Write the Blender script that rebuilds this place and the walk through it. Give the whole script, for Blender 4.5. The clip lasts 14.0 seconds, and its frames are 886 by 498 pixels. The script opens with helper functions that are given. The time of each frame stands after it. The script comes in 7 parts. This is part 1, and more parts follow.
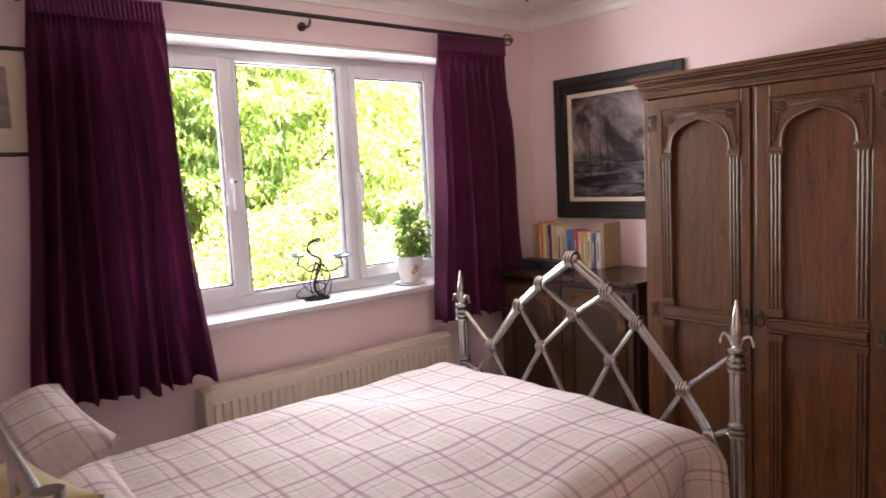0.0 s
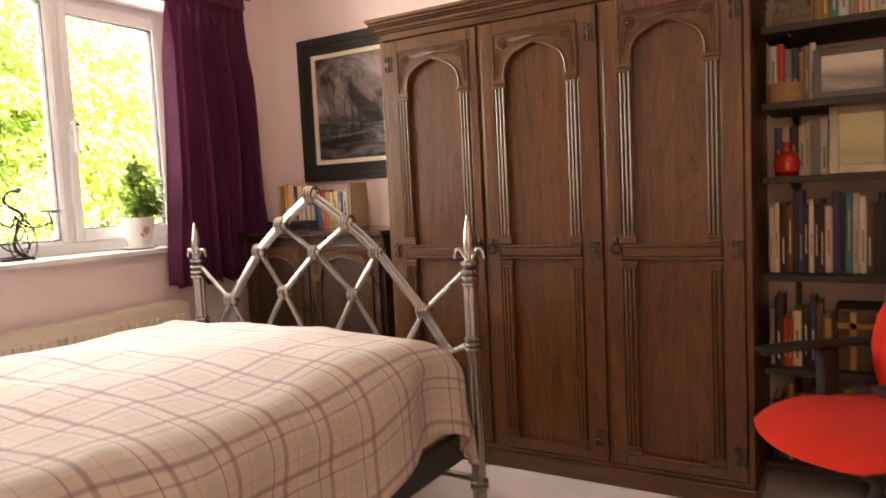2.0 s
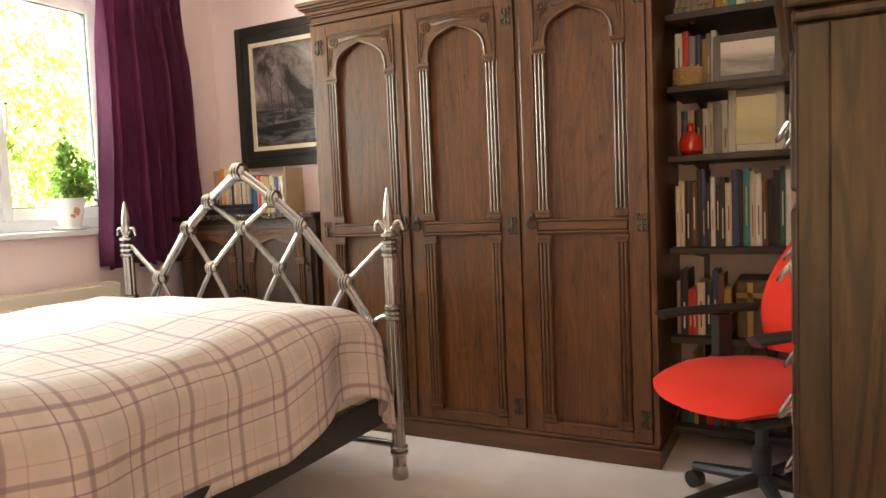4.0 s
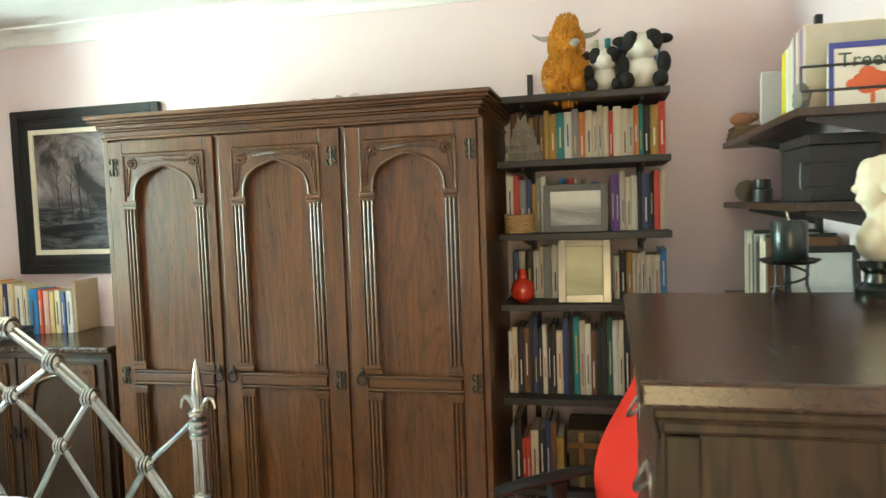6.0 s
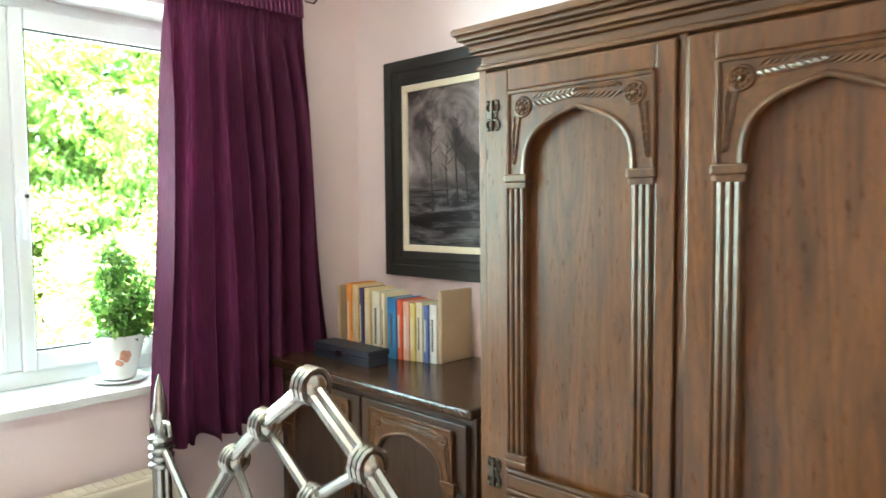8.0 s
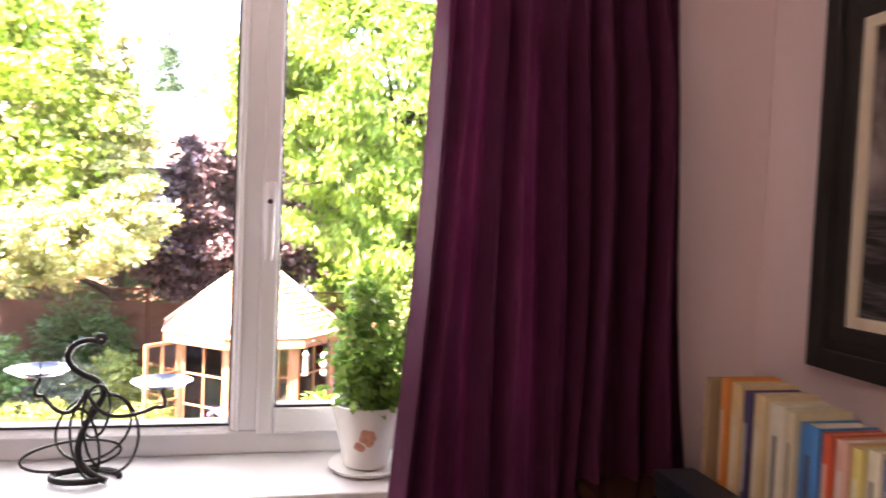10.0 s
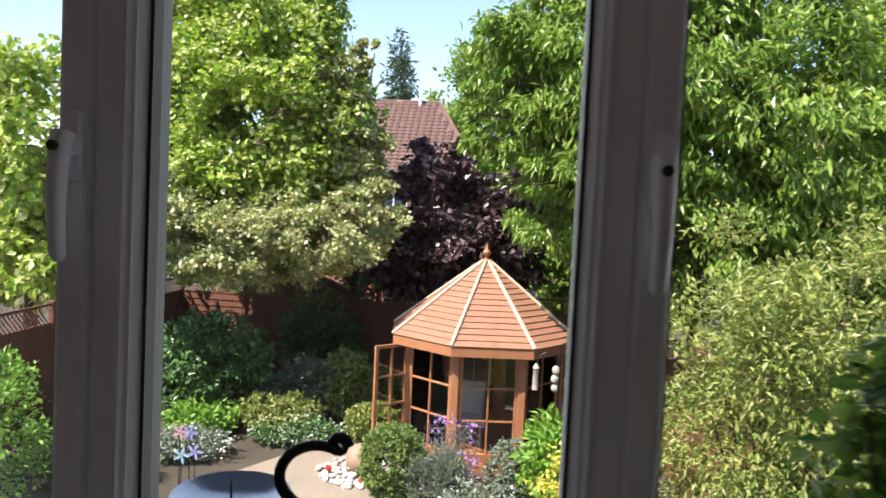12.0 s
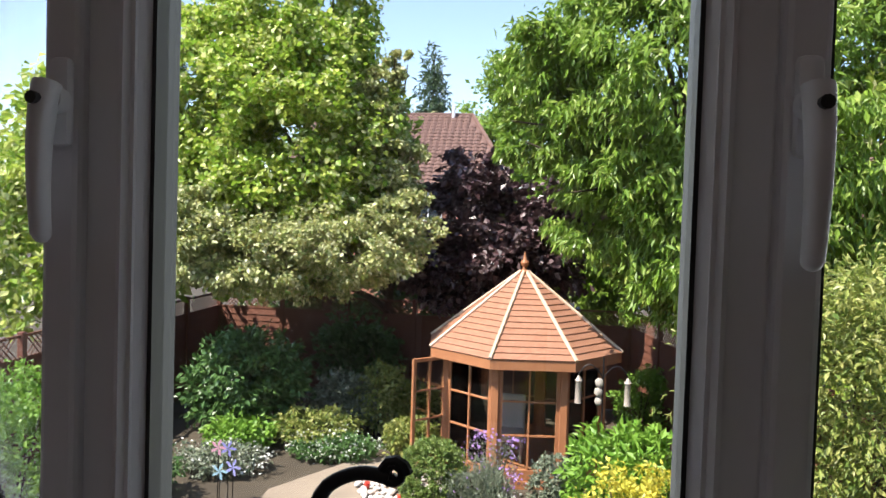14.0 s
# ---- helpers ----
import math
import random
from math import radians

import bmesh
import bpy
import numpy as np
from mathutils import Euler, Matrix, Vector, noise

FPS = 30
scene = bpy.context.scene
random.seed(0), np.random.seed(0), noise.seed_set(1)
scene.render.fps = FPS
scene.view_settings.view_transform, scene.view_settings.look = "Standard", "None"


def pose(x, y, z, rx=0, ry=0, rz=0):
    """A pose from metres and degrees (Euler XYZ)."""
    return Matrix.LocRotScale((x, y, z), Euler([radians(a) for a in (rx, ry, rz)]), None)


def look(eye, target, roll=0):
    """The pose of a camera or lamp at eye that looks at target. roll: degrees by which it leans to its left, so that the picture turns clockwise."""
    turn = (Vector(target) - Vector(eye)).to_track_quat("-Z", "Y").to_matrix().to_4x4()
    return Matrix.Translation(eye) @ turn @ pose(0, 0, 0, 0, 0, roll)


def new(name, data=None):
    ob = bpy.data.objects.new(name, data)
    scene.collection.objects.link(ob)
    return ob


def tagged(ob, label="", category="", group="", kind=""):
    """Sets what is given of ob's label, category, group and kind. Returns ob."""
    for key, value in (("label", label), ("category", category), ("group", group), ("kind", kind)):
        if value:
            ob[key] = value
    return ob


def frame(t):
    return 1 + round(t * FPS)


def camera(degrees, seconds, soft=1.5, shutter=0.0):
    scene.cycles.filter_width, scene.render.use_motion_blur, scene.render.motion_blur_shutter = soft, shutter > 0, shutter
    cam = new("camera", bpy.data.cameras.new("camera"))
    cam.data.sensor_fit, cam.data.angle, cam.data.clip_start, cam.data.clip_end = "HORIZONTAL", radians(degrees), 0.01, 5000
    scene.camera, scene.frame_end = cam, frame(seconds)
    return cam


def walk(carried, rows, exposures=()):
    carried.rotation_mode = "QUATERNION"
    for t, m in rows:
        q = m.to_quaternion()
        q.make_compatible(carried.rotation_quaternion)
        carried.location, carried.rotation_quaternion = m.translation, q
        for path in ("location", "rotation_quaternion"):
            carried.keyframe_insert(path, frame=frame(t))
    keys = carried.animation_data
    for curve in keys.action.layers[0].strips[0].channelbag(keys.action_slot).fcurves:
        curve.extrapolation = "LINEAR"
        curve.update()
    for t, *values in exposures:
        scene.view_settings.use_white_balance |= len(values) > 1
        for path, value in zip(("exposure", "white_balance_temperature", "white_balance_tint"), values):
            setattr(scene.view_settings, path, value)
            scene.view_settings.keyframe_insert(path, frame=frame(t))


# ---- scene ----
cam = camera(65.0, 14.0, shutter=0.4)
PATH = [
    (0, (0.901, 0.592, 1.597), (2.177, 2.117, 1.39), -2.9),
    (0.5, (0.99, 0.586, 1.591), (2.362, 2.03, 1.405), -2.9),
    (1, (1.02, 0.578, 1.484), (2.527, 1.882, 1.311), -2.8),
    (1.5, (1.038, 0.578, 1.337), (2.672, 1.719, 1.169), -2.8),
    (2, (1.014, 0.566, 1.193), (2.724, 1.59, 1.036), -2.8),
    (2.2, (0.993, 0.563, 1.126), (2.729, 1.543, 0.975), -2.6),
    (4.3, (0.996, 0.379, 1.059), (2.778, 1.277, 0.925), -2.3),
    (4.5, (1.028, 0.38, 1.136), (2.85, 1.198, 1.017), -2.3),
    (5, (1.107, 0.356, 1.395), (3.016, 0.94, 1.27), -2.4),
    (5.5, (1.141, 0.383, 1.568), (3.077, 0.868, 1.435), -2.3),
    (5.6, (1.152, 0.396, 1.582), (3.089, 0.873, 1.443), -2.3),
    (6, (1.231, 0.463, 1.586), (3.173, 0.926, 1.463), -2.0),
    (6.5, (1.503, 0.601, 1.567), (3.423, 1.142, 1.433), -1.8),
    (7, (1.723, 0.797, 1.582), (3.521, 1.665, 1.459), -1.1),
    (7.2, (1.841, 0.918, 1.563), (3.564, 1.926, 1.447), -0.9),
    (9.5, (3.118, 1.922, 1.608), (3.888, 3.765, 1.500), 1.0),
    (10, (3.124, 2.14, 1.592), (3.56, 4.091, 1.512), 2.4),
    (10.5, (3.095, 2.385, 1.584), (3.328, 4.37, 1.496), 2.5),
    (11, (3.065, 2.64, 1.563), (3.113, 4.637, 1.468), 2.7),
    (11.5, (2.992, 2.834, 1.57), (2.905, 4.831, 1.485), 2.8),
    (12, (2.898, 3.046, 1.559), (2.724, 5.036, 1.462), 2.8),
    (12.5, (2.835, 3.223, 1.513), (2.596, 5.206, 1.422), 2.5),
    (13, (2.838, 3.235, 1.492), (2.579, 5.217, 1.417), 2.3),
    (13.5, (2.844, 3.236, 1.499), (2.576, 5.217, 1.431), 2.1),
    (14, (2.842, 3.229, 1.505), (2.568, 5.209, 1.443), 1.8),
]
walk(cam, [(t, look(eye, target, roll)) for t, eye, target, roll in PATH],
     [(0, 4.55, 7100, 32), (1, 4.45, 7200, 32), (2.2, 5.05, 9100, 27), (4.3, 5.5, 7400, 7), (5, 5.75, 6400, -8), (6.5, 5.75, 6100, -16), (7.2, 5.7, 6100, -14), (9.3, 5.75, 6300, 6), (9.7, 5.4, 6600, 16),
      (10, 4.5, 7500, 34), (10.5, 3.6, 7000, 26), (11, 2.6, 6900, 18), (11.5, 1.75, 6800, 22), (12, 1.3, 6650, 20), (14, 1.25, 6650, 20)])

# ---- light ----
SUN_FROM = Vector((-0.50, -0.42, 0.95)).normalized()
world = bpy.data.worlds.new("sky")
scene.world = world
world.use_nodes = True
wn = world.node_tree.nodes
sky = wn.new("ShaderNodeTexSky")
sky.sky_type, sky.sun_disc = "NISHITA", False
sky.sun_elevation = math.asin(SUN_FROM.z)
sky.sun_rotation = math.atan2(SUN_FROM.x, SUN_FROM.y)
sky.air_density, sky.dust_density = 1.0, 0.3
wn["Background"].inputs["Strength"].default_value = 0.15
world.node_tree.links.new(sky.outputs[0], wn["Background"].inputs["Color"])
sun = new("sun", bpy.data.lights.new("sun", "SUN"))
sun.data.energy, sun.data.angle, sun.data.color = 5.0, radians(0.5), (1.0, 0.95, 0.86)
sun.matrix_world = look(SUN_FROM * 30, (0, 0, 0))
# daylight in the window's opening
day = new("window_daylight", bpy.data.lights.new("window_daylight", "AREA"))
day.data.shape, day.data.size, day.data.size_y = "RECTANGLE", 1.85, 1.25
day.data.energy, day.data.color = 5.4, (0.90, 1.0, 1.0)
day.matrix_world = look((2.71, 4.06, 1.64), (2.71, 2.0, 1.45))


# added warm fill in an unseen, assumed doorway; no lamp is known there
landing = new("doorway_fill_light", bpy.data.lights.new("doorway_fill_light", "AREA"))
landing.data.shape, landing.data.size, landing.data.size_y = "RECTANGLE", 0.7, 1.6
landing.data.energy, landing.data.color = 0.72, (1.0, 0.68, 0.40)
landing.matrix_world = look((0.05, 0.35, 1.25), (3.0, 0.6, 1.1))


# ---- materials ----
def nodes_of(name):
    m = bpy.data.materials.new(name)
    m.use_nodes = True
    return m, m.node_tree.nodes, m.node_tree.links, m.node_tree.nodes["Principled BSDF"]


def mix_rgb(n, l, fac, a, b):
    mx = n.new("ShaderNodeMix")
    mx.data_type = "RGBA"
    for sock, v in ((0, fac), (6, a), (7, b)):
        if isinstance(v, bpy.types.NodeSocket):
            l.new(v, mx.inputs[sock])
        else:
            mx.inputs[sock].default_value = v if sock == 0 else (*v, 1)
    return mx.outputs[2]


def noise_of(n, l, scale, stretch=(1, 1, 1), detail=4, rough=0.6, distort=0.0):
    tc, mp, nz = n.new("ShaderNodeTexCoord"), n.new("ShaderNodeMapping"), n.new("ShaderNodeTexNoise")
    mp.inputs["Scale"].default_value = stretch
    nz.inputs["Scale"].default_value, nz.inputs["Detail"].default_value = scale, detail
    nz.inputs["Roughness"].default_value, nz.inputs["Distortion"].default_value = rough, distort
    l.new(tc.outputs["Object"], mp.inputs[0])
    l.new(mp.outputs[0], nz.inputs["Vector"])
    return nz.outputs["Fac"]


def spread(n, l, v, lo, hi):
    r = n.new("ShaderNodeMapRange")
    r.inputs[1].default_value, r.inputs[2].default_value = lo, hi
    l.new(v, r.inputs[0])
    return r.outputs[0]


def bump_to(n, l, b, v, strength, dist=0.002):
    bp = n.new("ShaderNodeBump")
    bp.inputs["Strength"].default_value, bp.inputs["Distance"].default_value = strength, dist
    l.new(v, bp.inputs["Height"])
    l.new(bp.outputs[0], b.inputs["Normal"])


def plain(name, col, rough=0.6, metal=0.0, vary=0.15, scale=6, fine=120, bump=0.15):
    """A surface with soft stains and a fine grain."""
    m, n, l, b = nodes_of(name)
    a = noise_of(n, l, scale)
    g = noise_of(n, l, fine, detail=2)
    c = mix_rgb(n, l, spread(n, l, a, 0.3, 0.7), [x * (1 - vary) for x in col], [min(1, x * (1 + vary * 0.6)) for x in col])
    c = mix_rgb(n, l, spread(n, l, g, 0.2, 0.8), [x * (1 - vary * 0.5) for x in col], c) if vary > 0.05 else c
    l.new(c, b.inputs["Base Color"])
    b.inputs["Roughness"].default_value, b.inputs["Metallic"].default_value = rough, metal
    bump_to(n, l, b, g, bump, 0.001)
    return m


def wood(name, dark, light, stretch=(9, 9, 0.7), rough=0.38, scale=5.0, bump=0.25, spec=0.5, figure=0.0):
    """Stained timber, the grain along the axis with the small stretch; figure adds the cathedral rings of flat-sawn boards."""
    m, n, l, b = nodes_of(name)
    grain = noise_of(n, l, scale, stretch, 6, 0.65, 0.6)
    fine = noise_of(n, l, scale * 5, stretch, 3, 0.7)
    big = noise_of(n, l, 1.6, (1, 1, 0.5), 3)
    c = mix_rgb(n, l, spread(n, l, grain, 0.35, 0.68), dark, light)
    c = mix_rgb(n, l, spread(n, l, fine, 0.45, 0.75), c, [x * 0.8 for x in dark])
    c2 = mix_rgb(n, l, spread(n, l, big, 0.3, 0.75), c, [x * 0.8 for x in light])
    c = mix_rgb(n, l, 0.3, c, c2)
    if figure:
        k = max(stretch)
        broad = noise_of(n, l, 1.3, [4.2 * x / k + 0.25 for x in stretch], 2, 0.5, 0.3)
        rings, sn = n.new("ShaderNodeMath"), n.new("ShaderNodeMath")
        rings.operation, sn.operation = "MULTIPLY", "SINE"
        rings.inputs[1].default_value = 95
        l.new(broad, rings.inputs[0])
        l.new(rings.outputs[0], sn.inputs[0])
        f = n.new("ShaderNodeMath")
        f.operation = "MULTIPLY"
        f.inputs[1].default_value = figure
        l.new(spread(n, l, sn.outputs[0], 0.1, 1.0), f.inputs[0])
        c = mix_rgb(n, l, f.outputs[0], c, [x * 0.45 for x in dark])
    l.new(c, b.inputs["Base Color"])
    rr = n.new("ShaderNodeMapRange")
    rr.inputs[3].default_value, rr.inputs[4].default_value = rough - 0.06, rough + 0.14
    l.new(fine, rr.inputs[0])
    l.new(rr.outputs[0], b.inputs["Roughness"])
    b.inputs["Specular IOR Level"].default_value = spec
    bump_to(n, l, b, fine, bump, 0.0012)
    return m


def leaf_mat(name, cols, glow=0.3, rough=0.45):
    """Leaves in several tints, one a leaf, that let light through."""
    m, n, l, b = nodes_of(name)
    geo, ramp = n.new("ShaderNodeNewGeometry"), n.new("ShaderNodeValToRGB")
    ramp.color_ramp.interpolation = "LINEAR"
    while len(ramp.color_ramp.elements) < len(cols):
        ramp.color_ramp.elements.new(0.5)
    for i, c in enumerate(cols):
        ramp.color_ramp.elements[i].position = i / max(1, len(cols) - 1)
        ramp.color_ramp.elements[i].color = (*c, 1)
    l.new(geo.outputs["Random Per Island"], ramp.inputs[0])
    l.new(ramp.outputs[0], b.inputs["Base Color"])
    b.inputs["Roughness"].default_value = rough
    tr, mx, out = n.new("ShaderNodeBsdfTranslucent"), n.new("ShaderNodeMixShader"), n["Material Output"]
    l.new(ramp.outputs[0], tr.inputs[0])
    mx.inputs[0].default_value = glow
    l.new(b.outputs[0], mx.inputs[1])
    l.new(tr.outputs[0], mx.inputs[2])
    l.new(mx.outputs[0], out.inputs[0])
    return m


def random_mat(name, cols, rough=0.6):
    """One tint an object, picked by its random number."""
    m, n, l, b = nodes_of(name)
    oi, ramp = n.new("ShaderNodeObjectInfo"), n.new("ShaderNodeValToRGB")
    ramp.color_ramp.interpolation = "CONSTANT"
    while len(ramp.color_ramp.elements) < len(cols):
        ramp.color_ramp.elements.new(0.5)
    for i, c in enumerate(cols):
        ramp.color_ramp.elements[i].position = i / len(cols)
        ramp.color_ramp.elements[i].color = (*c, 1)
    l.new(oi.outputs["Random"], ramp.inputs[0])
    g = noise_of(n, l, 60)
    l.new(mix_rgb(n, l, spread(n, l, g, 0.5, 1.0), ramp.outputs[0], (0.12, 0.1, 0.08)), b.inputs["Base Color"])
    b.inputs["Roughness"].default_value = rough
    return m


def glass_mat(name):
    m, n, l, b = nodes_of(name)
    tr, gl, mx, lw = n.new("ShaderNodeBsdfTransparent"), n.new("ShaderNodeBsdfGlossy"), n.new("ShaderNodeMixShader"), n.new("ShaderNodeFresnel")
    gl.inputs["Roughness"].default_value = 0.02
    lw.inputs["IOR"].default_value = 1.45
    tr.inputs[0].default_value = (0.96, 0.98, 0.97, 1)
    l.new(lw.outputs[0], mx.inputs[0])
    l.new(tr.outputs[0], mx.inputs[1])
    l.new(gl.outputs[0], mx.inputs[2])
    l.new(mx.outputs[0], n["Material Output"].inputs[0])
    return m


def plaid_mat(name):
    """Pale cotton woven in a check of fine mauve and grey lines, by the cloth's own UV in metres."""
    m, n, l, b = nodes_of(name)
    uv, sep = n.new("ShaderNodeUVMap"), n.new("ShaderNodeSeparateXYZ")
    l.new(uv.outputs[0], sep.inputs[0])

    def band(sock, period, offset, width):
        a = n.new("ShaderNodeMath")
        a.operation = "ADD"
        a.inputs[1].default_value = offset
        l.new(sock, a.inputs[0])
        pp = n.new("ShaderNodeMath")
        pp.operation = "PINGPONG"
        pp.inputs[1].default_value = period / 2
        l.new(a.outputs[0], pp.inputs[0])
        mr = n.new("ShaderNodeMapRange")
        mr.inputs[1].default_value, mr.inputs[2].default_value = width * 0.35, width * 0.65
        mr.inputs[3].default_value, mr.inputs[4].default_value = 1, 0
        l.new(pp.outputs[0], mr.inputs[0])
        return mr.outputs[0]

    def scaled(v, k):
        a = n.new("ShaderNodeMath")
        a.operation = "MULTIPLY"
        a.inputs[1].default_value = k
        l.new(v, a.inputs[0])
        return a.outputs[0]

    big = noise_of(n, l, 5)
    c = mix_rgb(n, l, spread(n, l, big, 0.3, 0.7), (0.53, 0.46, 0.44), (0.60, 0.53, 0.51))
    for sock in (sep.outputs[0], sep.outputs[1]):
        c = mix_rgb(n, l, scaled(band(sock, 0.16, 0.08, 0.040), 0.22), c, (0.36, 0.38, 0.30))
        c = mix_rgb(n, l, scaled(band(sock, 0.16, 0.0, 0.014), 0.58), c, (0.20, 0.13, 0.16))
        c = mix_rgb(n, l, scaled(band(sock, 0.16, 0.042, 0.005), 0.65), c, (0.20, 0.12, 0.17))
        c = mix_rgb(n, l, scaled(band(sock, 0.16, 0.118, 0.004), 0.35), c, (0.34, 0.20, 0.14))
    l.new(c, b.inputs["Base Color"])
    b.inputs["Roughness"].default_value = 0.9
    weave = noise_of(n, l, 35, detail=5)
    bump_to(n, l, b, weave, 0.35, 0.012)
    return m


def fabric(name, a, c, rough=0.8, sheen=0.3, stretch=(40, 40, 2)):
    m, n, l, b = nodes_of(name)
    g = noise_of(n, l, 6, stretch, 4)
    big = noise_of(n, l, 3)
    col = mix_rgb(n, l, spread(n, l, g, 0.3, 0.7), a, c)
    col = mix_rgb(n, l, spread(n, l, big, 0.35, 0.9), col, [x * 0.8 for x in a])
    l.new(col, b.inputs["Base Color"])
    b.inputs["Roughness"].default_value, b.inputs["Sheen Weight"].default_value = rough, sheen
    b.inputs["Specular IOR Level"].default_value = 0.25
    bump_to(n, l, b, noise_of(n, l, 300, detail=2), 0.3, 0.001)
    return m


def painting_mat(name, axis_lo, axis_hi, tones):
    """A misty landscape painted in a few tones."""
    m, n, l, b = nodes_of(name)
    cloud = noise_of(n, l, 3.2, (1, 1, 1), 7, 0.6, 1.2)
    wash = noise_of(n, l, 6.0, (1, 0.6, 3.5), 6, 0.65, 0.8)
    tc, sep = n.new("ShaderNodeTexCoord"), n.new("ShaderNodeSeparateXYZ")
    l.new(tc.outputs["Generated"], sep.inputs[0])
    c = mix_rgb(n, l, spread(n, l, cloud, 0.42, 0.66), tones[0], tones[1])
    low = mix_rgb(n, l, spread(n, l, wash, 0.45, 0.72), tones[2], tones[3])
    h = spread(n, l, sep.outputs[2], axis_hi, axis_lo)
    l.new(mix_rgb(n, l, h, c, low), b.inputs["Base Color"])
    b.inputs["Roughness"].default_value = 0.35
    return m


WALL = plain("pink_wall_paint", (0.80, 0.66, 0.68), 0.75, vary=0.03, scale=1.5, fine=90, bump=0.12)
CEIL = plain("white_ceiling_paint", (0.84, 0.82, 0.80), 0.8, vary=0.03, scale=2, fine=80)
CARPET = plain("pale_carpet", (0.66, 0.60, 0.60), 0.98, vary=0.18, scale=4, fine=420, bump=1.0)
UPVC = plain("white_upvc", (0.71, 0.71, 0.73), 0.32, vary=0.04, scale=3, fine=60, bump=0.03)
GASKET = plain("black_rubber", (0.012, 0.012, 0.013), 0.6, vary=0.1)
GLASS = glass_mat("window_glass")
OAK = wood("dark_stained_oak", (0.050, 0.0165, 0.0044), (0.152, 0.056, 0.0145), rough=0.26, bump=0.05, spec=0.72, figure=0.45)
OAK_H = wood("dark_stained_oak_level", (0.036, 0.0130, 0.0038), (0.125, 0.048, 0.0132), (9, 0.7, 9), 0.28, bump=0.1, spec=0.65)
OAK_LIGHT = wood("carved_oak", (0.034, 0.0120, 0.0036), (0.125, 0.048, 0.0132), (6, 6, 3), 0.3, bump=0.12, spec=0.6)
OAK_DARK = wood("black_brown_oak", (0.018, 0.008, 0.0045), (0.055, 0.025, 0.013), rough=0.3, spec=0.6)
OAK_TOP = wood("polished_oak_top", (0.024, 0.011, 0.006), (0.058, 0.028, 0.015), (0.7, 9, 9), 0.2, bump=0.015, spec=0.62)
CHEST_OAK = wood("flat_sawn_dark_oak", (0.014, 0.007, 0.003), (0.050, 0.028, 0.012), (5, 5, 0.4), 0.38, 4.0, 0.12, 0.28, 0.75)
IRON = plain("dark_iron", (0.05, 0.047, 0.044), 0.38, 0.9, 0.2, 20)
HINGE_IRON = plain("worn_hinge_iron", (0.10, 0.09, 0.075), 0.45, 1.0, 0.4, 60)
BLACK_IRON = plain("black_wrought_iron", (0.016, 0.016, 0.018), 0.42, 0.5, 0.3, 30, 200, 0.4)
SILVER = plain("brushed_pewter", (0.47, 0.46, 0.44), 0.27, 1.0, 0.22, 14, 160, 0.3)
BRASS = plain("aged_brass", (0.34, 0.24, 0.11), 0.35, 0.95, 0.25, 12)
PLAID = plaid_mat("checked_cotton")
CURTAIN = fabric("aubergine_curtain", (0.105, 0.020, 0.060), (0.200, 0.046, 0.125), 0.75, 0.0)
BLACKWOOD = plain("black_shelf", (0.022, 0.020, 0.020), 0.5, 0, 0.3, 10, 120)
BLACK = plain("black_plastic", (0.018, 0.018, 0.019), 0.42, 0, 0.15)
RED = fabric("red_upholstery", (0.52, 0.016, 0.008), (0.62, 0.03, 0.014), 0.85, 0.04, (60, 60, 60))
CREAM = plain("cream_card", (0.74, 0.66, 0.52), 0.7, 0, 0.1)
PAPER = plain("book_pages", (0.70, 0.63, 0.50), 0.9, 0, 0.12, 6, 250)
PLASTER = plain("cream_plaster", (0.68, 0.62, 0.48), 0.55, 0, 0.08, 8, 90)
TERRA = plain("terracotta", (0.42, 0.19, 0.10), 0.75, 0, 0.25, 9)
POTWHITE = plain("white_glazed_pot", (0.76, 0.76, 0.74), 0.25, 0, 0.06)
SOIL = plain("potting_soil", (0.03, 0.02, 0.013), 0.95, 0, 0.4, 30, 90, 1.0)
BLUEPLATE = plain("blue_glass_plate", (0.16, 0.22, 0.36), 0.16, 0.3, 0.2, 12)
REDGLAZE = plain("red_glazed_vase", (0.55, 0.035, 0.015), 0.15, 0, 0.25, 20)
FENCE = wood("red_brown_fence", (0.115, 0.038, 0.02), (0.20, 0.075, 0.042), (0.8, 8, 8), 0.7, 4, 0.5)
CEDAR = wood("orange_cedar", (0.30, 0.115, 0.045), (0.46, 0.20, 0.09), (8, 8, 0.8), 0.5, 5, 0.3)
CEDAR_ROOF = wood("weathered_cedar", (0.25, 0.105, 0.055), (0.40, 0.20, 0.12), (2, 2, 8), 0.62, 5, 0.4)
PALEWOOD = plain("pale_ridge_wood", (0.56, 0.42, 0.30), 0.6, 0, 0.15, 12)
BARK = plain("bark", (0.09, 0.065, 0.045), 0.9, 0, 0.4, 12, 60, 1.0)
EARTH = plain("garden_earth", (0.07, 0.055, 0.035), 0.95, 0, 0.4, 1.2, 18, 1.0)
PAVING = plain("sandstone_paving", (0.28, 0.225, 0.165), 0.85, 0, 0.25, 2.5, 60, 0.5)
PEBBLE = random_mat("white_pebbles", [(0.7, 0.66, 0.6), (0.6, 0.54, 0.48), (0.75, 0.72, 0.68), (0.5, 0.42, 0.36)])
BRICKWALL = plain("red_brick_far", (0.34, 0.14, 0.09), 0.85, 0, 0.3, 8, 30, 0.5)
TILE = plain("clay_roof_tile", (0.17, 0.095, 0.075), 0.85, 0, 0.35, 3, 30, 0.4)
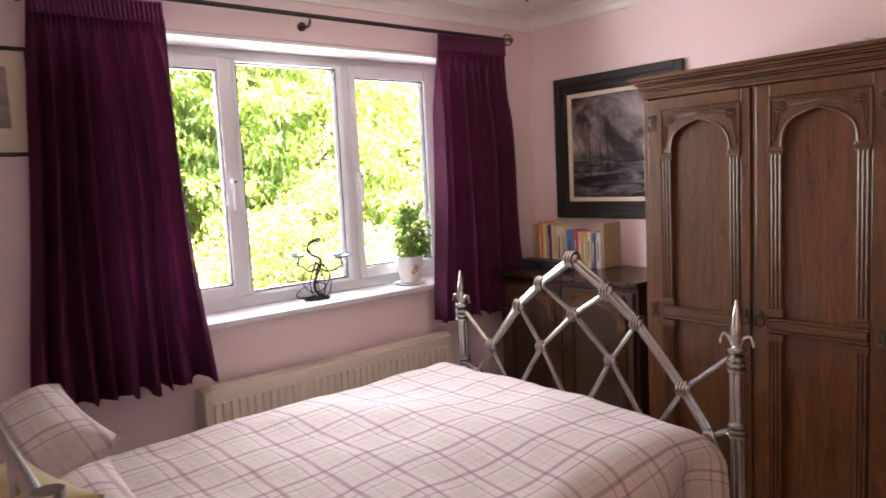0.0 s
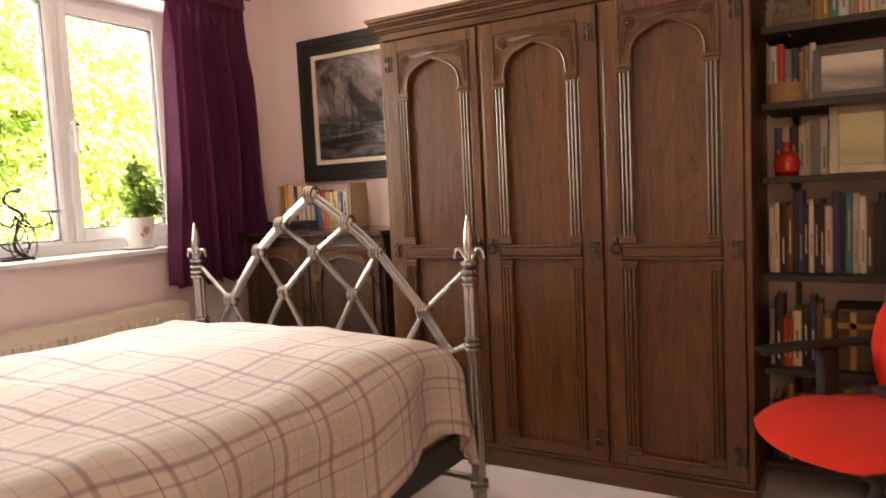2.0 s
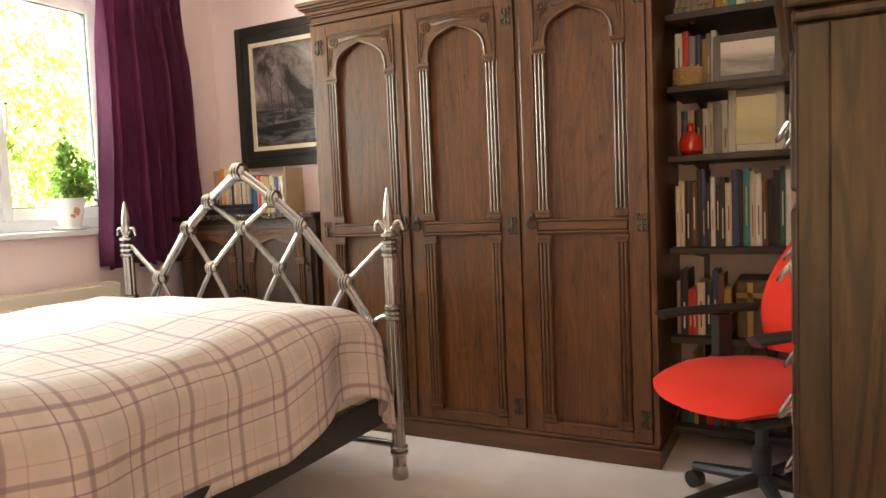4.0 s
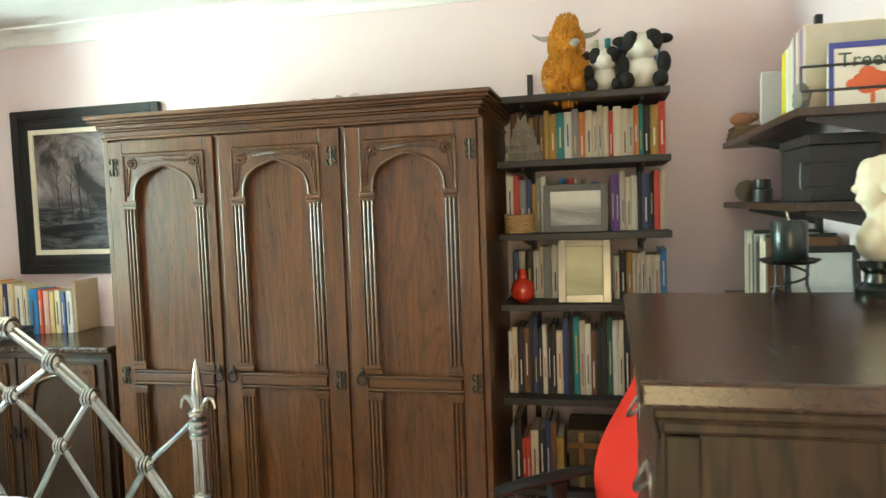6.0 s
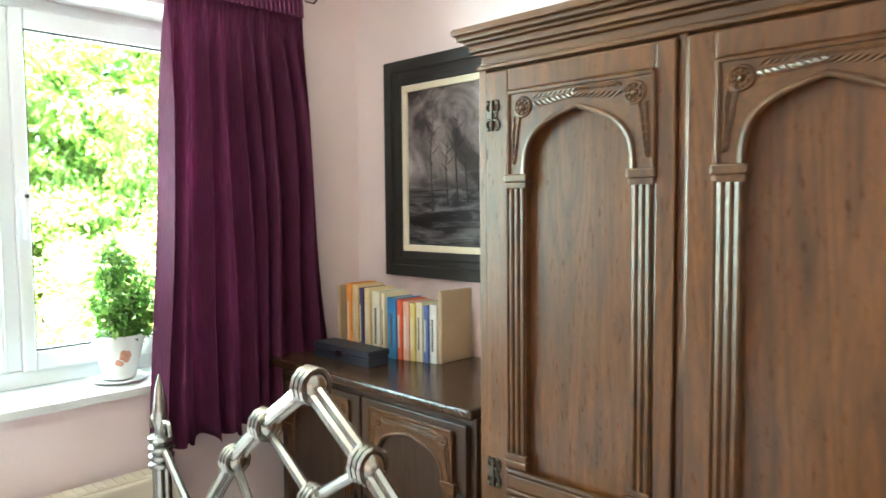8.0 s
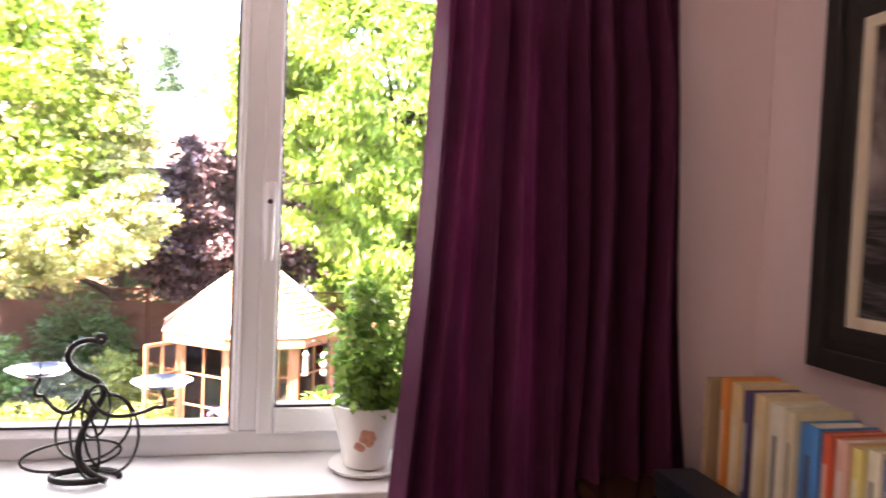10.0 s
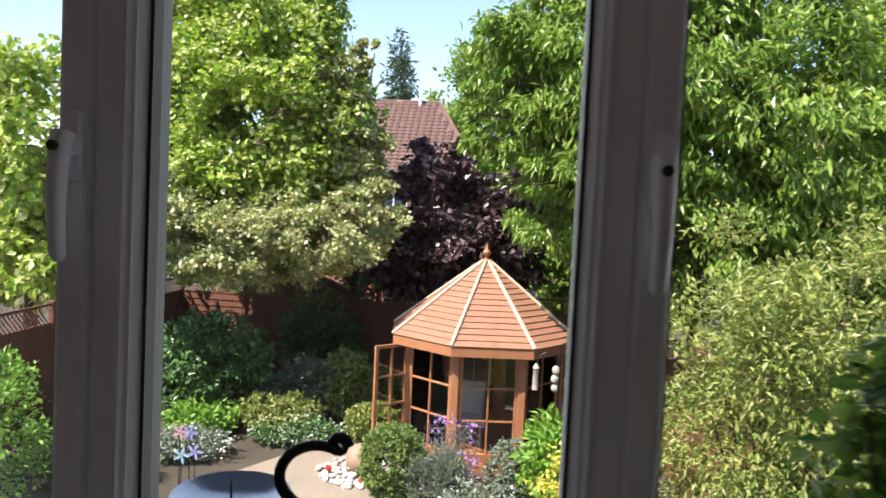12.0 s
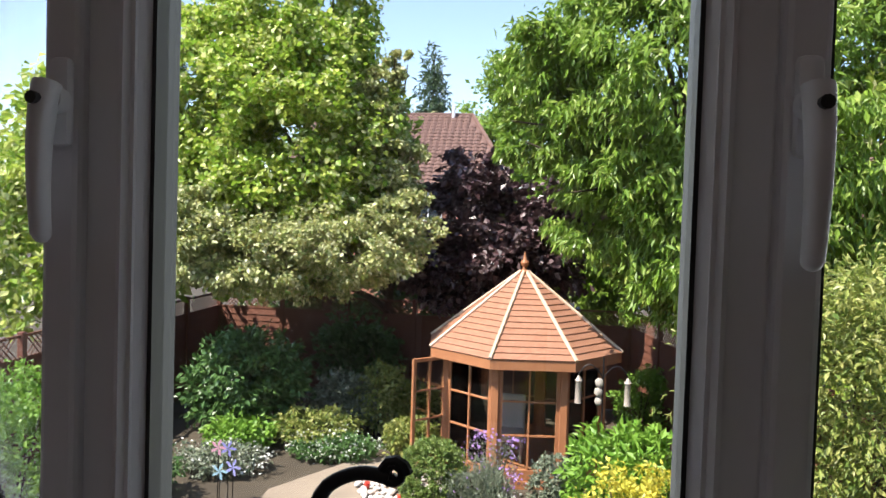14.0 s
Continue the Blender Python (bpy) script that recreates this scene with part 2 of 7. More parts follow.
OLIVE = fabric("gold_satin_cushion", (0.40, 0.31, 0.12), (0.50, 0.40, 0.18), 0.5, 0.3, (10, 10, 10))
L_ACER = leaf_mat("acer_leaves", [(0.12, 0.24, 0.02), (0.34, 0.49, 0.06), (0.18, 0.33, 0.03), (0.54, 0.60, 0.13), (0.44, 0.55, 0.09), (0.78, 0.76, 0.46)], 0.4, 0.38)
# variegated tree's own tints; on two side shrubs they stand in for sunlight
L_CREAM = leaf_mat("variegated_and_sunlit_leaves", [(0.12, 0.21, 0.04), (0.48, 0.48, 0.21), (0.22, 0.29, 0.06), (0.70, 0.68, 0.42), (0.24, 0.29, 0.06), (0.52, 0.48, 0.20)], 0.3)
L_CHERRY = leaf_mat("cherry_leaves", [(0.09, 0.17, 0.02), (0.24, 0.38, 0.05), (0.15, 0.28, 0.035), (0.42, 0.52, 0.13)], 0.4, 0.36)
L_PURPLE = leaf_mat("purple_leaves", [(0.022, 0.014, 0.018), (0.06, 0.028, 0.032), (0.12, 0.07, 0.07), (0.03, 0.02, 0.02), (0.20, 0.14, 0.14)], 0.15, 0.35)
L_DARK = leaf_mat("laurel_leaves", [(0.05, 0.12, 0.035), (0.10, 0.20, 0.05), (0.07, 0.16, 0.045)], 0.2, 0.35)
L_GREY = leaf_mat("grey_green_leaves", [(0.15, 0.19, 0.12), (0.26, 0.29, 0.20), (0.10, 0.15, 0.09)], 0.2)
L_BRIGHT = leaf_mat("bright_green_leaves", [(0.12, 0.28, 0.03), (0.24, 0.42, 0.06), (0.17, 0.34, 0.04)], 0.35)
L_BOX = leaf_mat("box_leaves", [(0.07, 0.14, 0.025), (0.16, 0.24, 0.05), (0.24, 0.31, 0.08)], 0.25)
L_YELLOW = leaf_mat("golden_leaves", [(0.55, 0.50, 0.05), (0.70, 0.62, 0.10), (0.42, 0.44, 0.06)], 0.35)
L_OLIVE = leaf_mat("olive_leaves", [(0.13, 0.20, 0.035), (0.30, 0.36, 0.08), (0.42, 0.42, 0.13), (0.10, 0.17, 0.03)], 0.35)
L_CONIFER = leaf_mat("conifer_needles", [(0.05, 0.10, 0.045), (0.11, 0.17, 0.08)], 0.15)
L_LILAC = leaf_mat("lilac_flowers", [(0.36, 0.20, 0.55), (0.50, 0.32, 0.66)], 0.3)
L_WHITE = leaf_mat("white_flowers", [(0.75, 0.76, 0.72), (0.66, 0.7, 0.6)], 0.3)
L_HOUSE = leaf_mat("houseplant_leaves", [(0.05, 0.13, 0.02), (0.12, 0.24, 0.04), (0.22, 0.34, 0.08)], 0.4)

# ---- building helpers ----
ORIGIN = {}


def thing(name, x, y, z, label, category, group="", kind=""):
    """An empty at a thing's base, under which its parts hang."""
    ob = new(name)
    ob.location = (x, y, z)
    ob.empty_display_size = 0.1
    ORIGIN[ob] = Vector((x, y, z))
    return tagged(ob, label, category, group, kind)


def part(name, bm, material, parent=None, label="", smooth=False):
    """Links a bmesh, given in world places, as one mesh under a thing or a part."""
    if parent is not None:
        bmesh.ops.translate(bm, verts=bm.verts, vec=-ORIGIN[parent])
    bmesh.ops.recalc_face_normals(bm, faces=bm.faces)
    me = bpy.data.meshes.new(name)
    if smooth:
        for f in bm.faces:
            f.smooth = True
    bm.to_mesh(me)
    bm.free()
    for mt in material if isinstance(material, (list, tuple)) else [material]:
        me.materials.append(mt)
    if smooth:
        me.set_sharp_from_angle(angle=radians(40))
    ob = new(name, me)
    if parent is not None:
        ob.parent = parent
        ORIGIN[ob] = ORIGIN[parent]
    else:
        ORIGIN[ob] = Vector((0, 0, 0))
    if label:
        tagged(ob, label)
    return ob


def box(bm, x0, x1, y0, y1, z0, z1, bevel=0.0):
    vs = [bm.verts.new((x, y, z)) for z in (z0, z1) for x, y in ((x0, y0), (x1, y0), (x1, y1), (x0, y1))]
    fs = [bm.faces.new([vs[i] for i in q]) for q in ((3, 2, 1, 0), (4, 5, 6, 7), (0, 1, 5, 4), (1, 2, 6, 5), (2, 3, 7, 6), (3, 0, 4, 7))]
    if bevel:
        bmesh.ops.bevel(bm, geom=list({e for f in fs for e in f.edges}), offset=bevel, segments=2, affect="EDGES", profile=0.5)
    return vs


def boxes(*rows, bevel=0.0):
    bm = bmesh.new()
    for r in rows:
        box(bm, *r, bevel=bevel)
    return bm


def tube(bm, pts, r, n=8, closed=False, r1=None):
    """A round bar along points."""
    pts = [Vector(p) for p in pts]
    rings, up = [], None
    for i, p in enumerate(pts):
        a = pts[i - 1] if (i or closed) else p
        b = pts[(i + 1) % len(pts)] if (i < len(pts) - 1 or closed) else p
        d = (b - a).normalized()
        if up is None:
            up = d.orthogonal().normalized()
        up = (up - d * up.dot(d)).normalized()
        side = d.cross(up)
        rr = r if r1 is None else r + (r1 - r) * i / (len(pts) - 1)
        rings.append([bm.verts.new(p + (up * math.cos(k * 2 * math.pi / n) + side * math.sin(k * 2 * math.pi / n)) * rr) for k in range(n)])
    for i in range(len(rings) - (0 if closed else 1)):
        a, b = rings[i], rings[(i + 1) % len(rings)]
        for k in range(n):
            bm.faces.new((a[k], a[(k + 1) % n], b[(k + 1) % n], b[k]))
    if not closed:
        bm.faces.new(rings[0][::-1])
        bm.faces.new(rings[-1])
    return bm


def lathe(bm, x, y, profile, n=20):
    """A turned shape from rows of radius and height."""
    rings = [[bm.verts.new((x + r * math.cos(k * 2 * math.pi / n), y + r * math.sin(k * 2 * math.pi / n), z)) for k in range(n)] for r, z in profile]
    for a, b in zip(rings, rings[1:]):
        for k in range(n):
            bm.faces.new((a[k], a[(k + 1) % n], b[(k + 1) % n], b[k]))
    bm.faces.new(rings[0][::-1])
    bm.faces.new(rings[-1])
    return bm


def blob(bm, x, y, z, rx, ry, rz, rough=0.0, seg=16, index=0, freq=6):
    r = bmesh.ops.create_uvsphere(bm, u_segments=seg, v_segments=max(6, seg * 2 // 3), radius=1)
    for v in r["verts"]:
        k = 1 + rough * noise.noise(v.co * freq + Vector((x, y, z)) * 7)
        v.co = Vector((x + v.co.x * rx * k, y + v.co.y * ry * k, z + v.co.z * rz * k))
    for f in {f for v in r["verts"] for f in v.link_faces}:
        f.material_index = index
    return bm


def prism(bm, poly, axis, a, b):
    """A flat outline pushed along an axis. The outline's pairs are the two other axes, in order."""
    def at(p, q, s):
        return {"x": (s, p, q), "y": (p, s, q), "z": (p, q, s)}[axis]
    lo, hi = [bm.verts.new(at(p, q, a)) for p, q in poly], [bm.verts.new(at(p, q, b)) for p, q in poly]
    k = len(poly)
    bm.faces.new(lo[::-1])
    bm.faces.new(hi)
    for i in range(k):
        bm.faces.new((lo[i], lo[(i + 1) % k], hi[(i + 1) % k], hi[i]))
    return bm


def bent(p0, p1, p2, n=10):
    """Points on a bow from p0 to p2, pulled to p1."""
    p0, p1, p2 = Vector(p0), Vector(p1), Vector(p2)
    return [p0 * (1 - t) ** 2 + p1 * 2 * t * (1 - t) + p2 * t * t for t in [i / n for i in range(n + 1)]]


def leaves(name, material, parent, clumps, count, size, slim=0.5, droop=0.3, seed=1, subs=40, spreadk=0.22, shell=0.55, label=""):
    """Many folded leaves in tufts about ellipsoids (x, y, z, rx, ry, rz), one mesh."""
    rng = np.random.default_rng(seed)
    c = np.array(clumps, float)
    vol = (c[:, 3] * c[:, 4] * c[:, 5]) ** (2 / 3)
    which = rng.choice(len(c), size=subs * len(c), p=vol / vol.sum())
    d = rng.normal(size=(len(which), 3))
    d /= np.linalg.norm(d, axis=1, keepdims=True)
    rad = shell + (1.05 - shell) * rng.random((len(which), 1)) ** 0.7
    tuft = c[which, :3] + d * rad * c[which, 3:]
    pick = rng.integers(0, len(tuft), count)
    off = rng.normal(size=(count, 3)) * spreadk * c[which[pick], 3:].mean(axis=1, keepdims=True)
    off[:, 2] *= 0.6
    p = tuft[pick] + off
    out = p - c[which[pick], :3]
    out /= np.linalg.norm(out, axis=1, keepdims=True) + 1e-6
    ax = out * 0.6 + rng.normal(size=(count, 3)) * 0.7
    ax[:, 2] -= droop * 1.5
    ax /= np.linalg.norm(ax, axis=1, keepdims=True)
    nn = rng.normal(size=(count, 3)) * 0.55 + (0, 0, 0.9)
    side = np.cross(ax, nn)
    side /= np.linalg.norm(side, axis=1, keepdims=True) + 1e-6
    nn = np.cross(side, ax)
    s = size * (0.6 + 0.8 * rng.random((count, 1)))
    v = np.stack([p, p + ax * s * 0.45 + side * s * slim * 0.5 + nn * s * 0.12, p + ax * s, p + ax * s * 0.45 - side * s * slim * 0.5 + nn * s * 0.12], 1)
    v = v.reshape(-1, 3) - np.array(ORIGIN[parent])
    k = np.arange(count)[:, None] * 4
    faces = np.concatenate([k + [0, 1, 2], k + [0, 2, 3]], 1).reshape(-1, 3)
    me = bpy.data.meshes.new(name)
    me.from_pydata(v.tolist(), [], faces.tolist())
    me.materials.append(material)
    ob = new(name, me)
    ob.parent = parent
    ORIGIN[ob] = ORIGIN[parent]
    return tagged(ob, label, kind="stuff")


def part_boxes(name, rows, material, parent, label="", bevel=0.003):
    """Each row a box, each box a part of its own."""
    return [part(name, boxes(r, bevel=bevel), material, parent, label) for r in rows]

# ---- the room ----
X0, X1, Y0, Y1, H = 0.45, 4.30, -0.27, 3.69, 2.56
WX0, WX1, WZ0, WZ1 = 1.74, 3.69, 0.955, 2.29


def setting(name, bm, mat, label, category):
    return tagged(part(name, bm, mat), label, category, kind="structure")


setting("floor", boxes((X0 - 0.3, X1 + 0.3, Y0 - 0.3, Y1 + 0.28, -0.2, 0)), CARPET, "pale pinkish cut-pile carpet on the bedroom floor", "floor")
setting("ceiling", boxes((X0 - 0.3, X1 + 0.3, Y0 - 0.3, Y1 + 0.3, H, H + 0.2)), CEIL, "white painted plaster ceiling", "ceiling")
setting("wall_east", boxes((X1, X1 + 0.3, Y0 - 0.3, Y1, 0, H)), WALL, "pale pink painted wall behind the wardrobe", "wall")
setting("wall_south", boxes((X0, X1, Y0 - 0.3, Y0, 0, H)), WALL, "pale pink painted wall with floating shelves", "wall")
setting("wall_west", boxes((X0 - 0.3, X0, Y0 - 0.3, 0.0, 0, H), (X0 - 0.3, X0, 0.78, Y1, 0, H), (X0 - 0.3, X0, 0.0, 0.78, 2.03, H)), WALL, "pale pink painted wall at the bed's head", "wall")
setting("wall_north", boxes((X0 - 0.3, WX0, Y1, Y1 + 0.28, 0, H), (WX1, X1 + 0.3, Y1, Y1 + 0.28, 0, H), (WX0, WX1, Y1, Y1 + 0.28, 0, WZ0), (WX0, WX1, Y1, Y1 + 0.28, WZ1, H)), WALL, "pale pink painted wall with the window opening", "wall")
# an assumed, unseen landing behind the doorway, added to hold the warm fill
setting("wall_landing", boxes((-1.0, -0.9, -0.5, 1.3, 0, H), (-0.9, X0 - 0.3, -0.5, -0.4, 0, H), (-0.9, X0 - 0.3, 1.2, 1.3, 0, H)), WALL, "plain wall of the assumed, unseen landing outside the bedroom", "wall")
setting("floor_landing", boxes((-1.0, X0 - 0.3, -0.5, 1.3, -0.2, 0)), CARPET, "pale carpet on the assumed, unseen landing", "floor")
setting("ceiling_landing", boxes((-1.0, X0 - 0.3, -0.5, 1.3, H, H + 0.2)), CEIL, "white ceiling of the assumed, unseen landing", "ceiling")
setting("door_frame", boxes((X0 - 0.31, X0 + 0.012, -0.06, -0.0, 0, 2.09), (X0 - 0.31, X0 + 0.012, 0.78, 0.84, 0, 2.09), (X0 - 0.31, X0 + 0.012, 0.0, 0.78, 2.03, 2.09), bevel=0.004), UPVC, "white painted frame of the bedroom's assumed, unseen doorway", "door frame")
# rest of the house under and over the room, unseen, added for shadow
setting("wall_lower", boxes((-3.5, 7.5, -4.5, 3.97, -2.6, -0.21)), plain("house_brick", (0.36, 0.17, 0.11), 0.85, 0, 0.25, 8, 30, 0.5), "unseen brick lower storey of the house, added for its shadow", "wall")
setting("roof", prism(bmesh.new(), [(-4.9, H + 0.25), (4.3, H + 0.25), (-0.3, H + 2.6)], "x", -3.7, 7.7), plain("house_tiles", (0.3, 0.14, 0.1), 0.8, 0, 0.25), "unseen tiled roof over the bedroom, added for its shadow", "roof")
# coving, a hollow quarter along the walls
cove = [(0, 0), (0.012, 0), (0.012, 0.012), (0.022, 0.035), (0.045, 0.058), (0.078, 0.07), (0.09, 0.07), (0.09, 0.08), (0, 0.08)]
for nm, axis, a, b, f in (("east", "y", Y0, Y1, lambda p, q: (X1 - p, H - 0.08 + q)), ("west", "y", Y0, Y1, lambda p, q: (X0 + p, H - 0.08 + q)),
                          ("north", "x", X0, X1, lambda p, q: (Y1 - p, H - 0.08 + q)), ("south", "x", X0, X1, lambda p, q: (Y0 + p, H - 0.08 + q))):
    setting("trim_" + nm, prism(bmesh.new(), [f(p, q) for p, q in cove], axis, a + 0.001, b - 0.001), CEIL, "white plaster coving under the ceiling", "coving")
for nm, row in (("east", (X1 - 0.018, X1, Y0 + 0.02, Y1 - 0.02, 0, 0.12)), ("north", (X0 + 0.02, X1 - 0.02, Y1 - 0.018, Y1, 0, 0.12)), ("south", (X0 + 0.02, X1 - 0.02, Y0, Y0 + 0.018, 0, 0.12))):
    setting("baseboard_" + nm, boxes(row, bevel=0.004), UPVC, "white painted skirting board along the wall", "baseboard")

# the window: outer frame, two side casements, a fixed middle light
win = thing("window_1", 2.715, 3.95, WZ0, "white upvc three-light window with side casements, closed", "window", kind="structure")
FY0, FY1 = 3.93, 4.0
part("window_frame", boxes((1.74, 1.80, FY0, FY1, 0.985, 2.29), (3.63, 3.69, FY0, FY1, 0.985, 2.29), (1.80, 3.63, FY0, FY1, 2.232, 2.29), (1.80, 3.63, FY0, FY1, 0.985, 1.045),
                           (2.347, 2.405, FY0 - 0.002, FY1, 1.045, 2.232), (3.005, 3.063, FY0 - 0.002, FY1, 1.045, 2.232), bevel=0.006), UPVC, win)
for sx, ex in ((1, 2.390), (-1, 3.021)):
    part("glazing_bead", prism(bmesh.new(), [(ex, 3.9275), (ex, 3.9225), (ex + sx * 0.005, 3.9215), (ex + sx * 0.021, 3.938), (ex + sx * 0.026, 3.945), (ex + sx * 0.026, 3.99), (ex + sx * 0.0155, 3.99), (ex + sx * 0.0155, 3.9275)], "z", 1.046, 2.231), UPVC, win, "sloped white glazing bead")
for sz, ez in ((1, 1.038), (-1, 2.239)):
    part("glazing_bead", prism(bmesh.new(), [(3.9275, ez), (3.9225, ez), (3.9235, ez + sz * 0.004), (3.945, ez + sz * 0.018), (3.99, ez + sz * 0.018), (3.99, ez + sz * 0.0075), (3.9275, ez + sz * 0.0075)], "x", 2.416, 2.995), UPVC, win, "sloped white glazing bead")
part("gasket", boxes((2.416, 2.421, 3.943, 3.993, 1.056, 2.214), (2.990, 2.995, 3.943, 3.993, 1.056, 2.214), (2.421, 2.990, 3.943, 3.993, 1.056, 1.062), (2.421, 2.990, 3.943, 3.993, 2.208, 2.214)), GASKET, win, "black rubber gasket")
pane = part("pane", boxes((2.418, 2.993, 3.962, 3.968, 1.06, 2.21)), GLASS, win, "clear glass")
pane.visible_shadow = False
for a, b, hx in ((1.797, 2.352, 2.336), (3.060, 3.633, 3.080)):
    sash = part("casement", boxes((a, a + 0.043, 3.912, 3.97, 1.04, 2.236), (b - 0.043, b, 3.912, 3.97, 1.04, 2.236), (a + 0.043, b - 0.043, 3.912, 3.97, 1.04, 1.105), (a + 0.043, b - 0.043, 3.912, 3.97, 2.17, 2.236), bevel=0.007), UPVC, win)
    part("gasket", boxes((a + 0.043, a + 0.048, 3.925, 3.966, 1.105, 2.17), (b - 0.048, b - 0.043, 3.925, 3.966, 1.105, 2.17), (a + 0.048, b - 0.048, 3.925, 3.966, 1.105, 1.111), (a + 0.048, b - 0.048, 3.925, 3.966, 2.164, 2.17)), GASKET, sash, "black rubber gasket")
    pane = part("pane", boxes((a + 0.046, b - 0.046, 3.942, 3.948, 1.108, 2.168)), GLASS, sash, "clear glass")
    pane.visible_shadow = False
    bm = boxes((hx - 0.0125, hx + 0.0125, 3.898, 3.914, 1.578, 1.672), bevel=0.0075)
    lathe_pts = [(hx, 3.902, 1.625), (hx, 3.885, 1.625)]
    tube(bm, lathe_pts, 0.015, 12)
    tube(bm, bent((hx, 3.884, 1.640), (hx, 3.866, 1.58), (hx, 3.878, 1.485), 10), 0.0145, 12, r1=0.010)
    blob(bm, hx, 3.879, 1.486, 0.0100, 0.0095, 0.010, seg=10)
    part("handle", bm, UPVC, sash, "white lever handle", True)
    part("key_screw", tube(bmesh.new(), [(hx, 3.872, 1.622), (hx, 3.860, 1.622)], 0.0065, 10), BLACK, sash)
setting("window_sill", boxes((1.742, 3.688, 3.655, 3.985, 0.957, 0.985), bevel=0.004), UPVC, "white painted window board under the window", "window sill")
bm = boxes((1.745, 3.685, 3.70, 3.926, 2.272, 2.288))
setting("trim_window", bm, CEIL, "white painted head of the window reveal", "window trim")

# curtain pole
pole = thing("curtain_pole", 2.7, 3.60, 2.39, "dark bronze curtain pole with scrolled wire finials above the window", "curtain pole")
part("rod", tube(bmesh.new(), [(1.30, 3.60, 2.395), (3.97, 3.60, 2.395)], 0.011, 12), IRON, pole, smooth=True)
for fx, sg in ((3.97, 1), (1.30, -1)):
    bm = bmesh.new()
    for k in range(4):
        a = k * math.pi / 2
        u, w = math.cos(a) * 0.03, math.sin(a) * 0.03
        tube(bm, [(fx, 3.6, 2.395), (fx + sg * 0.02, 3.6 + u, 2.395 + w), (fx + sg * 0.055, 3.6 + u, 2.395 + w), (fx + sg * 0.08, 3.6, 2.395)], 0.004, 6)
    part("finial", bm, IRON, pole, smooth=True)
for bx in (1.45, 2.66, 3.90):
    bm = tube(bmesh.new(), bent((bx, 3.688, 2.36), (bx, 3.60, 2.33), (bx, 3.60, 2.38), 8), 0.006, 8)
    tube(bm, [(bx, 3.689, 2.36), (bx, 3.678, 2.36)], 0.022, 12)
    part("bracket", bm, IRON, pole, smooth=True)


def curtain(xa, xb, xc, xd, ztop, zbot, folds, label, seed, y=3.585):
    """A pencil-pleat curtain: gathered heading, deep folds below that open out."""
    rng = random.Random(seed)
    nx, nz = folds * 22, 40
    ph = [rng.uniform(-1.4, 1.4) for _ in range(folds + 2)]
    amp = [rng.uniform(0.6, 1.25) for _ in range(folds + 2)]
    bm, grid = bmesh.new(), []
    for j in range(nz + 1):
        t = j / nz
        z = ztop + (zbot - ztop) * t
        row = []
        for i in range(nx + 1):
            u = i / nx
            x = (xa + (xb - xa) * u) * (1 - t) + (xc + (xd - xc) * u) * t
            f = u * folds
            k = int(f)
            am = amp[k] * (1 - (f - k)) + amp[k + 1] * (f - k)
            sh = ph[k] * (1 - (f - k)) + ph[k + 1] * (f - k)
            open_ = min(1, max(0, (t - 0.09) * 5))
            wave = math.sin(f * 2 * math.pi + sh * (0.5 + t))
            dy = am * (0.060 * wave + 0.014 * math.sin(f * 4 * math.pi + 2 * sh + 1.3 * t)) * (0.35 + 0.65 * open_) * (0.8 + 0.4 * t)
            gather = min(1, max(0, (t - 0.045) * 14))
            dy = dy * gather + (0.013 * math.sin(f * 6 * math.pi) + 0.006) * (1 - gather)
            dy += 0.008 * math.sin(9 * t + 3 * u + seed)
            if dy < -0.04:
                dy = -0.04 + 0.2 * (dy + 0.04)
            x += 0.005 * math.sin(f * 4 * math.pi + sh) * open_ + 0.014 * math.sin(5 * t + f) * t
            row.append(bm.verts.new((x, y - dy - 0.015 * t, z + 0.012 * math.sin(f * 2 * math.pi + 1) * t * t)))
        grid.append(row)
    for a, b in zip(grid, grid[1:]):
        for i in range(nx):
            bm.faces.new((a[i], a[i + 1], b[i + 1], b[i]))
    bmesh.ops.solidify(bm, geom=bm.faces[:], thickness=0.0012)
    for f in bm.faces:
        f.smooth = True
    c = thing("curtain", (xc + xd) / 2, y, zbot, label, "curtain", "curtains at the window")
    part("cloth", bm, CURTAIN, c)
    band = bmesh.new()
    for k in range(folds * 3):
        x = xa + (xb - xa) * (k + 0.5) / (folds * 3)
        tube(band, [(x, y - 0.014, ztop + 0.003), (x + 0.003, y - 0.017, ztop - 0.085)], 0.006, 6)
    part("pleat_heading", band, CURTAIN, c, "gathered pencil-pleat heading", True)
    return c


curtain(1.46, 1.955, 1.35, 2.05, 2.365, 0.77, 9, "aubergine pencil-pleat curtain drawn aside by the framed print", 3)
curtain(3.43, 3.955, 3.36, 4.05, 2.375, 0.78, 9, "aubergine pencil-pleat curtain hanging beside the dark cabinet", 8)

# radiator
rad = thing("radiator", 2.70, 3.60, 0.14, "cream enamelled panel radiator under the window", "radiator")
RADM = plain("cream_enamel", (0.70, 0.62, 0.52), 0.35, 0, 0.06)
panel = part("panel", boxes((1.98, 3.42, 3.565, 3.585, 0.15, 0.70), bevel=0.006), RADM, rad)
for k in range(36):
    x = 2.02 + k * 0.0385
    part("fin", boxes((x, x + 0.022, 3.553, 3.567, 0.19, 0.645), bevel=0.004), RADM, panel)
bm = boxes((1.98, 3.42, 3.585, 3.655, 0.685, 0.705), (1.98, 1.985, 3.585, 3.655, 0.16, 0.69), (3.415, 3.42, 3.585, 3.655, 0.16, 0.69))
